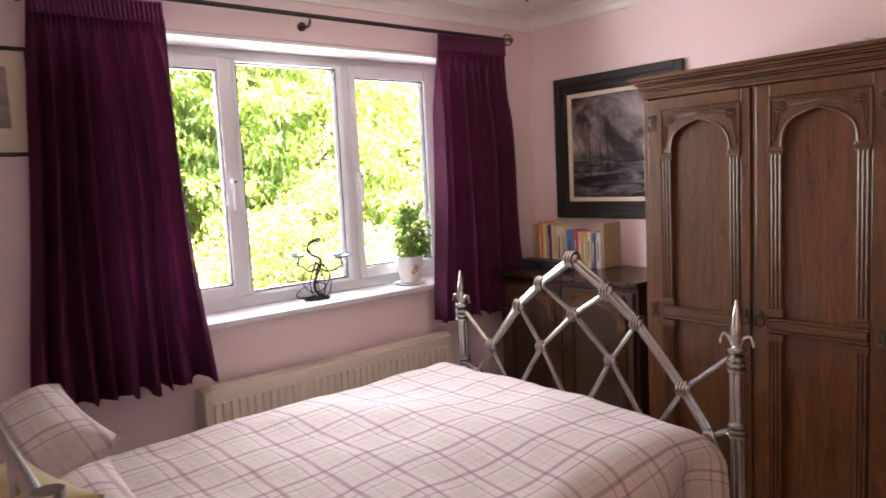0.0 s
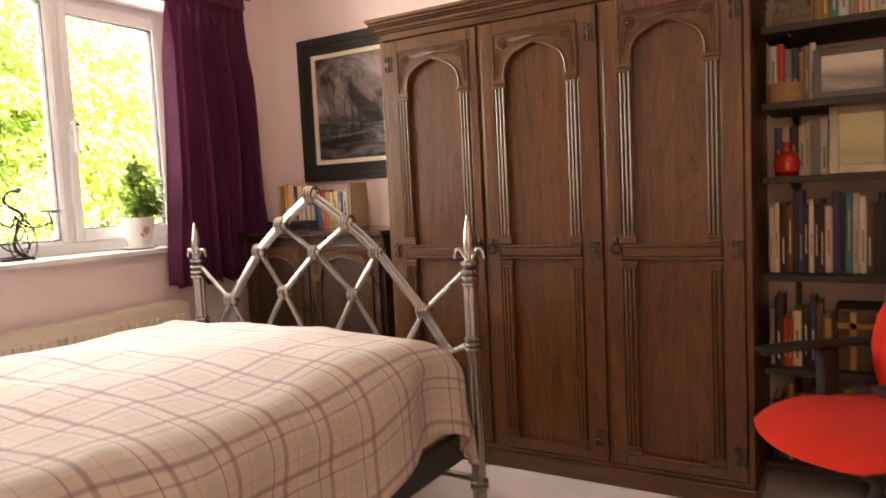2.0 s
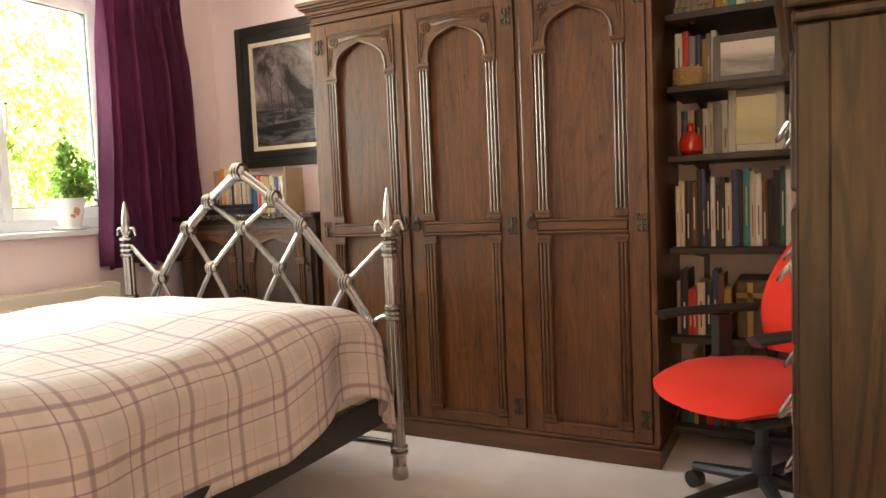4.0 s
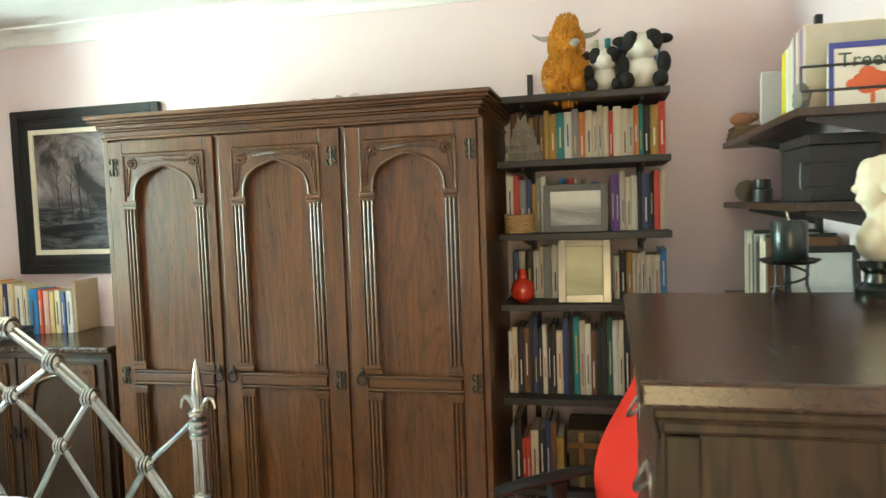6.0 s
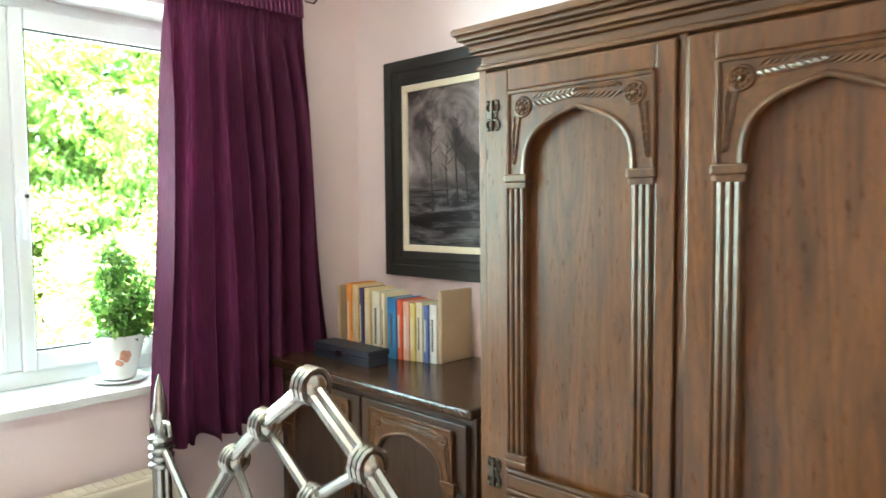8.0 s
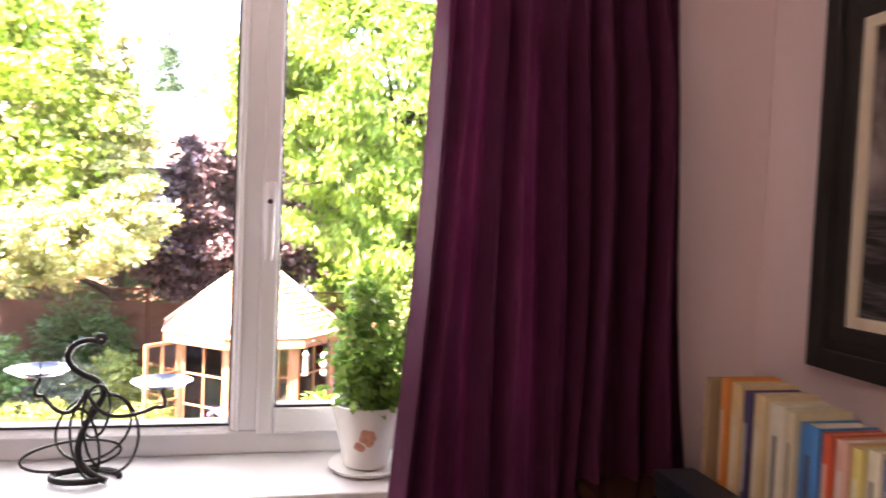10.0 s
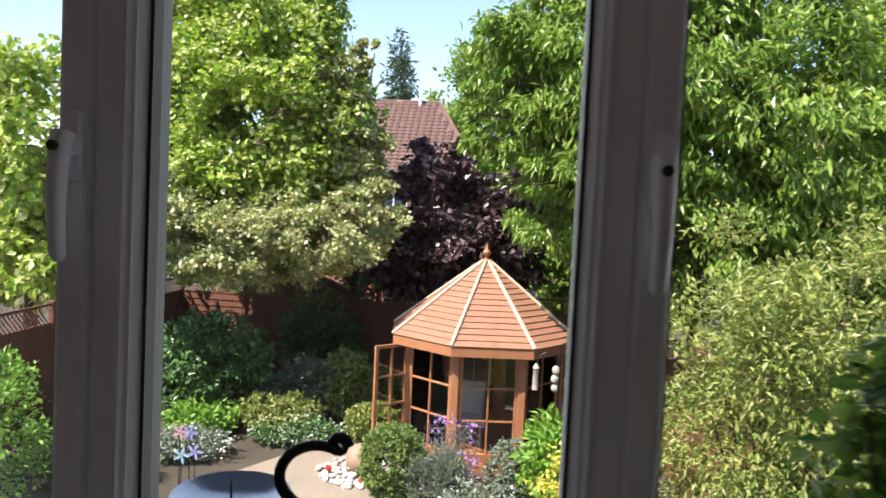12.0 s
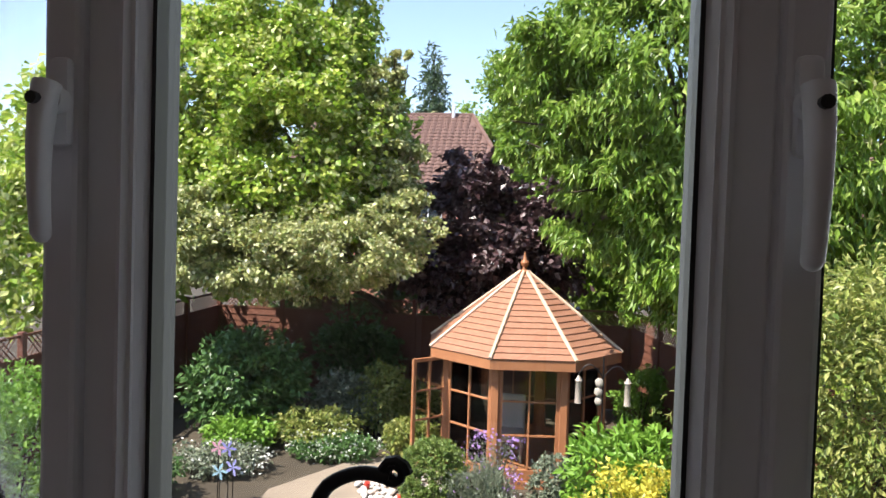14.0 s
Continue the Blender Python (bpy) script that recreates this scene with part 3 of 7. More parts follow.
for k in range(47):
    box(bm, 2.0 + k * 0.03, 2.018 + k * 0.03, 3.592, 3.648, 0.705, 0.708)
part("top_grille", bm, RADM, rad)
for px_ in (2.115, 3.285):
    part("pipe", tube(bmesh.new(), [(px_, 3.615, 0.0), (px_, 3.615, 0.16)], 0.011, 10), RADM, rad, smooth=True)
part_boxes("wall_bracket", ((2.2, 2.24, 3.64, 3.69, 0.3, 0.6), (3.2, 3.24, 3.64, 3.69, 0.3, 0.6)), RADM, rad)

# ---- wardrobe ----
DX = 3.655
ward = thing("wardrobe", 3.95, 1.66, 0, "dark oak three-door wardrobe with carved gothic arch panels", "wardrobe")
part_boxes("side_panel", ((3.675, 4.285, 0.895, 0.925, 0.09, 1.895), (3.675, 4.285, 2.395, 2.425, 0.09, 1.895), (3.675, 4.285, 0.925, 2.395, 0.09, 0.12), (3.675, 4.285, 0.925, 2.395, 1.865, 1.895), (4.265, 4.285, 0.925, 2.395, 0.12, 1.865)), OAK, ward)
part_boxes("stile", ((3.658, 3.676, 0.882, 0.905, 0.09, 1.895), (3.658, 3.676, 2.408, 2.432, 0.09, 1.895), (3.662, 3.676, 1.402, 1.420, 0.09, 1.895), (3.662, 3.676, 1.920, 1.938, 0.09, 1.895)), OAK, ward)
for k, (out, z0, z1) in enumerate(((0.012, 1.893, 1.904), (0.004, 1.904, 1.926), (0.016, 1.926, 1.935), (0.024, 1.935, 1.952), (0.034, 1.952, 1.960), (0.046, 1.960, 1.972), (0.055, 1.972, 1.988))):
    part("cornice_moulding", boxes((3.66 - out, 4.29, 0.90 - out, 2.42 + out, z0, z1), bevel=0.004), OAK_H, ward)
bm = boxes((3.645, 4.285, 0.875, 2.44, 0.0, 0.075), bevel=0.006)
box(bm, 3.655, 4.285, 0.885, 2.43, 0.075, 0.092, bevel=0.004)
part("plinth", bm, OAK_H, ward)


def arch_line(a, b, zs, zt, n=9):
    """A four-centred arch from (a, zs) over the middle at zt to (b, zs)."""
    m = (a + b) / 2
    left = [((1 - t) ** 3 * a + 3 * (1 - t) ** 2 * t * a + 3 * (1 - t) * t * t * (a + (m - a) * 0.22) + t ** 3 * m,
             (1 - t) ** 3 * zs + 3 * (1 - t) ** 2 * t * (zs + (zt - zs) * 0.62) + 3 * (1 - t) * t * t * (zs + (zt - zs) * 0.78) + t ** 3 * zt) for t in [i / n for i in range(n + 1)]]
    return left + [(2 * m - y, z) for y, z in left[-2::-1]]


def carved_arch(parent, x, a, b, zs, zt, ztop, s=1.0):
    """Spandrels with scrolls and rosettes over an arch, and the arch's own moulding."""
    ln = arch_line(a, b, zs, zt)
    mid = len(ln) // 2
    bm = bmesh.new()
    ym = (a + b) / 2
    w = 0.042 * s
    prism(bm, [(a - w, zs), *[(y, z) for y, z in ln[:mid + 1]], (ym, ztop), (a - w, ztop)], "x", x - 0.006, x + 0.015)
    prism(bm, [(b + w, zs), (b + w, ztop), (ym, ztop), *[(y, z) for y, z in ln[mid:]]], "x", x - 0.006, x + 0.015)
    part("spandrel", bm, OAK_LIGHT, parent, "carved spandrel")
    bm = tube(bmesh.new(), [(x - 0.006, y, z) for y, z in ln], 0.006 * s, 8)
    tube(bm, [(x - 0.006, a - w, ztop), (x - 0.006, b + w, ztop)], 0.006 * s, 6)
    for e in (a - w, b + w):
        tube(bm, [(x - 0.006, e, zs), (x - 0.006, e, ztop)], 0.005 * s, 6)
    part("arch_moulding", bm, OAK_LIGHT, parent, smooth=True)
    for sg, e in ((1, a - w), (-1, b + w)):
        cy, cz = e + sg * 0.040 * s, ztop - 0.036 * s
        # a round flower with a raised rim and petals
        bm = tube(bmesh.new(), [(x - 0.007, cy + 0.021 * s * math.cos(q * math.pi / 8), cz + 0.021 * s * math.sin(q * math.pi / 8)) for q in range(16)], 0.0032 * s, 6, closed=True)
        blob(bm, x - 0.006, cy, cz, 0.008 * s, 0.007 * s, 0.007 * s, seg=8)
        for q in range(8):
            an = q * math.pi / 4
            blob(bm, x - 0.006, cy + math.cos(an) * 0.0135 * s, cz + math.sin(an) * 0.0135 * s, 0.005 * s, 0.0055 * s, 0.0055 * s, seg=6)
        part("rosette", bm, OAK_LIGHT, parent, "carved round rosette", True)
        # veined leaves fanning from the flower along the arch and down the side
        bm = bmesh.new()
        run = abs(ym - e) - 0.075 * s
        for k in range(9):
            t = k / 8
            y = cy + sg * (0.030 * s + t * run)
            room = 0.030 * s * (1 - 0.45 * t)
            for r, ln_ in ((0.5, 1.0), (-0.6, 0.8)):
                z = ztop - 0.010 * s - room * (0.42 + 0.35 * r * -1)
                tube(bm, bent((x - 0.005, y, z), (x - 0.011, y + sg * 0.010 * s, z + r * 0.014 * s), (x - 0.005, y + sg * 0.024 * s * ln_, z + r * 0.020 * s * (1 - 0.5 * t)), 4), 0.0042 * s, 5, r1=0.001)
        for k in range(7):
            z = cz - 0.026 * s - k * 0.015 * s
            wid = (0.028 - 0.003 * k) * s
            for r in (0.25, 0.8):
                tube(bm, bent((x - 0.005, e + sg * (0.008 * s + wid * r), z + 0.006 * s), (x - 0.011, e + sg * (0.010 * s + wid * r), z - 0.004 * s), (x - 0.005, e + sg * (0.006 * s + wid * r * 0.8), z - 0.013 * s), 4), 0.0038 * s, 5, r1=0.001)
        part("carving", bm, OAK_LIGHT, parent, "carved leaf scrolls", True)


def column(parent, x, y0, y1, z0, z1):
    """A reeded half column with stepped base and cap."""
    bm = boxes((x - 0.004, x + 0.013, y0, y1, z0, z1))
    n = 3
    w = (y1 - y0) / n
    for k in range(n):
        y = y0 + w * (k + 0.5)
        tube(bm, [(x - 0.005, y, z0 + 0.03), (x - 0.005, y, z1 - 0.03)], w * 0.36, 8)
    for z, d in ((z0, 1), (z1, -1)):
        box(bm, x - 0.016, x + 0.004, y0 - 0.008, y1 + 0.008, min(z, z + d * 0.018), max(z, z + d * 0.018), bevel=0.003)
        box(bm, x - 0.012, x + 0.004, y0 - 0.004, y1 + 0.004, min(z + d * 0.018, z + d * 0.032), max(z + d * 0.018, z + d * 0.032), bevel=0.002)
    return part("column", bm, OAK_LIGHT, parent, "reeded half column")


def hinge(parent, x, y, z, s=1.0):
    """A pierced wrought hinge: two scrolled leaves about a pin."""
    bm = tube(bmesh.new(), [(x - 0.004, y, z - 0.034 * s), (x - 0.004, y, z + 0.034 * s)], 0.004 * s, 8)
    for sy in (-1, 1):
        for sz in (-1, 1):
            tube(bm, bent((x - 0.002, y, z + sz * 0.010 * s), (x - 0.004, y + sy * 0.022 * s, z + sz * 0.006 * s), (x - 0.002, y + sy * 0.017 * s, z + sz * 0.026 * s), 6), 0.0042 * s, 6, r1=0.003)
            blob(bm, x - 0.003, y + sy * 0.013 * s, z + sz * 0.030 * s, 0.003, 0.007 * s, 0.006 * s, seg=8)
        box(bm, x - 0.003, x, min(y, y + sy * 0.013 * s), max(y, y + sy * 0.013 * s), z - 0.006 * s, z + 0.006 * s)
    return part("hinge", bm, HINGE_IRON, parent, "pierced wrought iron hinge", True)


def ring(parent, x, y, z, s=1.0):
    bm = tube(bmesh.new(), [(x - 0.001, y, z + 0.018 * s), (x - 0.012, y, z + 0.018 * s)], 0.010 * s, 10)
    blob(bm, x - 0.003, y, z + 0.03 * s, 0.004, 0.008 * s, 0.014 * s, seg=8)
    tube(bm, [(x - 0.014, y + 0.019 * s * math.sin(k * math.pi / 8), z - 0.002 - 0.019 * s * math.cos(k * math.pi / 8)) for k in range(16)], 0.0042 * s, 8, closed=True)
    return part("ring_handle", bm, IRON, parent, "iron ring pull", True)


for y0, y1, cols, hy, ry in ((1.940, 2.406, ((1.984, 2.028), (2.290, 2.338)), 2.384, 1.958), (1.422, 1.918, ((1.506, 1.550), (1.812, 1.860)), 1.452, 1.897), (0.908, 1.400, ((0.985, 1.030), (1.292, 1.340)), 0.930, 1.364)):
    (ca, cb), (cc, cd) = cols
    bm = boxes((DX + 0.016, DX + 0.024, y0 + 0.03, y1 - 0.03, 0.11, 1.86))
    for row in ((DX - 0.002, DX + 0.019, y0, ca - 0.004, 0.095, 1.886), (DX - 0.002, DX + 0.019, cd + 0.004, y1, 0.095, 1.886), (DX - 0.002, DX + 0.019, ca - 0.004, cd + 0.004, 1.838, 1.886), (DX - 0.002, DX + 0.019, ca - 0.004, cd + 0.004, 0.095, 0.135)):
        box(bm, *row, bevel=0.003)
    door = part("door", bm, OAK, ward)
    column(door, DX + 0.004, ca, cb, 0.972, 1.648)
    column(door, DX + 0.004, cc, cd, 0.972, 1.648)
    column(door, DX + 0.004, ca, cb, 0.140, 0.905)
    column(door, DX + 0.004, cc, cd, 0.140, 0.905)
    carved_arch(door, DX + 0.002, cb - 0.004, cc + 0.004, 1.648, 1.786, 1.832)
    bm = boxes((DX - 0.010, DX + 0.017, ca, cd, 0.922, 0.956), bevel=0.004)
    part("middle_rail", bm, OAK_H, door)
    for z in (0.914, 0.962):
        part("rail_bead", tube(bmesh.new(), [(DX - 0.004, ca - 0.004, z), (DX - 0.004, cd + 0.004, z)], 0.006, 8), OAK_H, door, smooth=True)
    part("bottom_bead", tube(bmesh.new(), [(DX, cb, 0.138), (DX, cc, 0.138)], 0.007, 8), OAK_H, door, smooth=True)
    for hz in (0.19, 0.945, 1.785):
        hinge(door, DX - 0.002, hy, hz)
    ring(door, DX - 0.003, ry, 0.952)

# folded lace left on top of the wardrobe
bm = bmesh.new()
for k in range(16):
    blob(bm, 3.80 + 0.03 * math.sin(k * 2.3), 1.26 + k * 0.026, 2.0 + 0.010 * math.sin(k * 1.7), 0.05, 0.022, 0.018, 0.5, 10, freq=3)
lace = part("lace_cloth", bm, plain("white_lace", (0.74, 0.66, 0.66), 0.9, 0, 0.25, 90, 200, 1.0), smooth=True)
tagged(lace, "crumpled white lace cloth lying on the wardrobe", "cloth")

# ---- carved cabinet in the corner ----
cab = thing("cabinet", 4.0, 3.07, 0, "low dark oak cabinet with two carved arched doors", "cabinet")
part("body", boxes((3.815, 4.285, 2.585, 3.555, 0.05, 1.0), bevel=0.004), OAK_DARK, cab)
part("worktop", boxes((3.765, 4.29, 2.562, 3.575, 1.0, 1.03), bevel=0.008), OAK_TOP, cab, "polished oak top")
part("plinth", boxes((3.80, 4.285, 2.575, 3.565, 0.0, 0.06), bevel=0.004), OAK_DARK, cab)
for y0, y1, ry in ((2.61, 3.065, 3.045), (3.075, 3.53, 3.095)):
    door = part("door", boxes((3.798, 3.816, y0, y1, 0.09, 0.97), bevel=0.003), OAK_DARK, cab)
    carved_arch(door, 3.796, y0 + 0.085, y1 - 0.085, 0.80, 0.90, 0.945, 0.9)
    for ya in (y0 + 0.04, y1 - 0.08):
        column(door, 3.798, ya, ya + 0.04, 0.13, 0.80)
    ring(door, 3.793, ry, 0.62, 0.9)
    for hz in (0.2, 0.75) if y0 < 3 else ():
        hinge(door, 3.797, y0 + 0.014, hz, 0.8)


COVERS = {}


def cover_of(col):
    """A book cover's material in one colour, made once."""
    if col not in COVERS:
        COVERS[col] = plain("book_cover", col, 0.5, 0, 0.22, 14, 150, 0.15)
    return COVERS[col]


def book(x, y, z, t, d, h, col, group, label="upright hardback book on the shelf", title=None):
    """An upright book with rounded spine, boards and page block. Its spine faces -x."""
    b = thing("book", x, y, z, label, "book", group)
    m = boxes((x, x + d, y, y + 0.0022, z, z + h), (x, x + d, y + t - 0.0022, y + t, z, z + h))
    spine = [(x + 0.002, y), (x - 0.002, y + t * 0.2), (x - 0.003, y + t * 0.5), (x - 0.002, y + t * 0.8), (x + 0.002, y + t)]
    prism(m, spine, "z", z, z + h)
    part("cover", m, cover_of(col), b)
    part("page_block", boxes((x + 0.002, x + d - 0.004, y + 0.0024, y + t - 0.0024, z + 0.003, z + h - 0.004)), PAPER, b)
    if title:
        lo, hi, tc = title
        part("title_bar", boxes((x - 0.0042, x - 0.0026, y + t * 0.4, y + t * 0.6, z + h * lo, z + h * hi)), cover_of(tc), b, "lettering along the spine")
    return b


# books between wooden bookends on the cabinet
y = 3.026
for t, hh, col in ((0.034, 0.205, (0.72, 0.70, 0.66)), (0.022, 0.20, (0.10, 0.16, 0.42)), (0.030, 0.21, (0.75, 0.68, 0.50)), (0.024, 0.205, (0.72, 0.60, 0.20)), (0.030, 0.21, (0.74, 0.42, 0.34)), (0.022, 0.215, (0.75, 0.12, 0.05)),
                   (0.048, 0.22, (0.05, 0.25, 0.60)), (0.020, 0.235, (0.76, 0.66, 0.46)), (0.044, 0.24, (0.75, 0.70, 0.58)), (0.030, 0.25, (0.76, 0.60, 0.36)), (0.020, 0.25, (0.06, 0.05, 0.16)), (0.034, 0.26, (0.76, 0.56, 0.30)), (0.022, 0.265, (0.76, 0.28, 0.06))):
    u = (y - 3.02) / 0.42
    book(4.105 - 0.11 * u, y, 1.03, t - 0.001, 0.125, hh, col, "books on the cabinet", "bright paperback standing between bookends on the cabinet", (0.2, 0.75, (0.8, 0.78, 0.7) if col[2] < 0.45 else (0.1, 0.09, 0.09)))
    y += t
for yb, xb in ((3.008, 4.11), (3.435, 4.0)):
    e = part("bookend", boxes((xb, xb + 0.16, yb, yb + 0.016, 1.03, 1.285), bevel=0.004), plain("pale_wood_end", (0.42, 0.30, 0.18), 0.55, 0, 0.2))
    tagged(e, "pale wooden bookend holding a row of paperbacks", "bookend", "bookends on the cabinet")
bx = thing("storage_box", 4.0, 3.33, 1.03, "long dark blue lidded box on the cabinet top", "box")
NAVY = plain("navy_leatherette", (0.016, 0.02, 0.035), 0.45, 0, 0.2, 20, 200, 0.4)
part("body", boxes((3.90, 3.99, 3.15, 3.46, 1.03, 1.062), bevel=0.003), NAVY, bx)
part("lid", boxes((3.897, 3.993, 3.147, 3.463, 1.063, 1.085), bevel=0.004), NAVY, bx)
part("catch", boxes((3.890, 3.897, 3.29, 3.32, 1.05, 1.07), bevel=0.001), SILVER, bx, "small metal catch")

# painting above the cabinet
pic = thing("painting", 4.29, 3.04, 1.30, "dark framed moonlit woodland painting on the pink wall", "painting")
bm = bmesh.new()
PY0, PY1, PZ0, PZ1 = 2.60, 3.48, 1.304, 2.15
for out, inn, xx in ((0.0, 0.045, 4.268), (0.04, 0.075, 4.278), (0.07, 0.10, 4.272)):
    for row in ((xx, 4.298, PY0 + out, PY0 + inn, PZ0 + out, PZ1 - out), (xx, 4.298, PY1 - inn, PY1 - out, PZ0 + out, PZ1 - out), (xx, 4.298, PY0 + inn, PY1 - inn, PZ0 + out, PZ0 + inn), (xx, 4.298, PY0 + inn, PY1 - inn, PZ1 - inn, PZ1 - out)):
        box(bm, *row, bevel=0.004)
part("frame", bm, BLACKWOOD, pic, "wide black moulded frame")
part("slip", boxes((4.276, 4.296, PY0 + 0.10, PY0 + 0.125, PZ0 + 0.1, PZ1 - 0.1), (4.276, 4.296, PY1 - 0.125, PY1 - 0.10, PZ0 + 0.1, PZ1 - 0.1), (4.276, 4.296, PY0 + 0.125, PY1 - 0.125, PZ0 + 0.1, PZ0 + 0.125), (4.276, 4.296, PY0 + 0.125, PY1 - 0.125, PZ1 - 0.125, PZ1 - 0.1), bevel=0.002), CREAM, pic, "cream linen slip")
part("canvas", boxes((4.286, 4.294, PY0 + 0.12, PY1 - 0.12, PZ0 + 0.12, PZ1 - 0.12)), painting_mat("misty_landscape", 0.35, 0.5, [(0.035, 0.026, 0.026), (0.42, 0.36, 0.36), (0.014, 0.012, 0.014), (0.26, 0.25, 0.27)]), pic)
bm = bmesh.new()
for k, (yy, zz, hh) in enumerate(((3.09, 1.66, 0.26), (3.14, 1.64, 0.18), (3.04, 1.65, 0.16), (3.22, 1.62, 0.3))):
    tube(bm, [(4.285, yy, zz - 0.06), (4.285, yy + 0.01, zz + hh * 0.5), (4.285, yy - 0.004, zz + hh)], 0.004, 5, r1=0.001)
    for q in range(5):
        z = zz + hh * (0.4 + 0.12 * q)
        tube(bm, [(4.285, yy, z), (4.285, yy + (-1) ** q * 0.035, z + 0.03)], 0.0022, 4, r1=0.0006)
part("painted_tree", bm, BLACK, pic)

# small framed print by the left curtain
pr = thing("framed_print", 1.3, 3.68, 1.75, "narrow dark-framed print with wide cream mount on the wall", "picture")
part("frame", boxes((1.06, 1.075, 3.668, 3.689, 1.755, 2.165), (1.452, 1.467, 3.668, 3.689, 1.755, 2.165), (1.075, 1.452, 3.668, 3.689, 1.755, 1.77), (1.075, 1.452, 3.668, 3.689, 2.15, 2.165), bevel=0.002), BLACKWOOD, pr)
part("mount", boxes((1.07, 1.457, 3.678, 3.687, 1.76, 2.16)), CREAM, pr, "cream card mount")
part("print", boxes((1.16, 1.385, 3.674, 3.679, 1.86, 2.09)), painting_mat("sepia_print", 0.4, 0.6, [(0.28, 0.24, 0.2), (0.5, 0.44, 0.36), (0.16, 0.13, 0.11), (0.36, 0.3, 0.25)]), pr)

# ---- bed ----
bed = thing("bed", 2.15, 2.505, 0, "pewter-coloured metal bedstead with gothic lattice footboard", "bed")
FX, PA, PB = 3.22, 1.778, 3.236


def foot_post(y):
    bm = bmesh.new()
    for a in (0, 1, 2, 3):
        an = a * math.pi / 2 + math.pi / 4
        tube(bm, [(FX + math.cos(an) * 0.014, y + math.sin(an) * 0.014, 0.03), (FX + math.cos(an) * 0.014, y + math.sin(an) * 0.014, 0.90)], 0.0125, 10)
    p = part("post", bm, SILVER, bed, smooth=True)
    for z in (0.865, 0.888, 0.912, 0.94, 0.625, 0.645, 0.665, 0.10, 0.12):
        part("collar", lathe(bmesh.new(), FX, y, [(0.026, z - 0.011), (0.034, z - 0.006), (0.035, z + 0.004), (0.026, z + 0.01)], 16), SILVER, p, smooth=True)
    part("foot", lathe(bmesh.new(), FX, y, [(0.03, 0.0), (0.032, 0.02), (0.026, 0.05)], 16), SILVER, p, smooth=True)
    bm = lathe(bmesh.new(), FX, y, [(0.018, 0.945), (0.014, 0.965), (0.0215, 0.985), (0.019, 1.03), (0.011, 1.085), (0.002, 1.118)], 12)
    for sg in (-1, 1):
        tube(bm, bent((FX, y + sg * 0.008, 0.95), (FX, y + sg * 0.05, 1.03), (FX, y + sg * 0.062, 0.955), 8), 0.0105, 8, r1=0.006)
    part("finial", bm, SILVER, p, "fleur-de-lis finial", True)


foot_post(PA)
foot_post(PB)
MIDY = (PA + PB) / 2


def arch_at(t):
    """Half the pointed arch from the apex (0) to the post foot (1): offset from the middle and height."""
    pts = [(0.0, 1.21), (0.178, 1.092), (0.32, 0.978), (0.515, 0.757), (0.625, 0.598), (0.70, 0.42), (0.715, 0.30)]
    f = t * (len(pts) - 1)
    i = min(int(f), len(pts) - 2)
    a, b = pts[i], pts[i + 1]
    return a[0] + (b[0] - a[0]) * (f - i), a[1] + (b[1] - a[1]) * (f - i)


for sg in (-1, 1):
    bm = bmesh.new()
    for dx, dz in ((-0.011, 0), (0.011, 0), (0, 0.018)):
        tube(bm, [(FX + dx, MIDY + sg * arch_at(k / 24)[0], arch_at(k / 24)[1] + dz) for k in range(25)], 0.0115, 8)
    part("arch_bar", bm, SILVER, bed, "reeded arch bar", True)
LAT = [((-0.178, 1.092), (0.0, 0.977), (0.19, 0.807), (0.40, 0.50), (0.46, 0.34)), ((-0.32, 0.978), (-0.19, 0.807), (-0.05, 0.58), (0.05, 0.34)), ((-0.72, 0.92), (-0.525, 0.757), (-0.42, 0.60), (-0.30, 0.34)), ((-0.72, 0.645), (-0.625, 0.598))]
for sg in (-1, 1):
    for pts in LAT:
        v = [Vector((FX, MIDY + sg * a, b)) for a, b in pts]
        bm = bmesh.new()
        fine = []
        for a, b in zip(v, v[1:]):
            fine += [a.lerp(b, k / 4) for k in range(4)]
        tube(bm, fine + [v[-1]], 0.0115, 8)
        part("lattice_bar", bm, SILVER, bed, smooth=True)
NODES = [(0, 1.215, 0.03, 0), (0, 0.977, 0.024, 0)] + [(s * a, b, r, s) for s in (-1, 1) for a, b, r in ((0.178, 1.095, 0.028), (0.32, 0.98, 0.026), (0.19, 0.807, 0.023), (0.52, 0.757, 0.026), (0.625, 0.60, 0.022))]
for a, b, r, s in NODES:
    r *= 1.2
    bm = bmesh.new()
    blob(bm, FX, MIDY + a, b, r * 0.85, r * 1.05, r * 0.9, 0.12, 14)
    for k in (-1, 0, 1):
        tube(bm, [(FX + r * 0.95 * math.cos(q * math.pi / 6), MIDY + a + k * r * 0.42, b + r * 0.95 * math.sin(q * math.pi / 6)) for q in range(12)], r * 0.2, 6, closed=True)
    part("knot", bm, SILVER, bed, "cast knot at the crossing", True)
part("bottom_rail", tube(bmesh.new(), [(FX, PA, 0.13), (FX, PB, 0.13)], 0.014, 10), SILVER, bed, smooth=True)
part("side_rail", boxes((1.10, FX, PA + 0.005, PA + 0.035, 0.24, 0.34), bevel=0.004), BLACK, bed, "black steel side rail")
part("side_rail", boxes((1.10, FX, PB - 0.035, PB - 0.005, 0.24, 0.34), bevel=0.004), BLACK, bed, "black steel side rail")
head = part("headboard", tube(bmesh.new(), [(1.08, PA, 1.1), (1.08, PB, 1.1)], 0.014, 10), SILVER, bed, smooth=True)
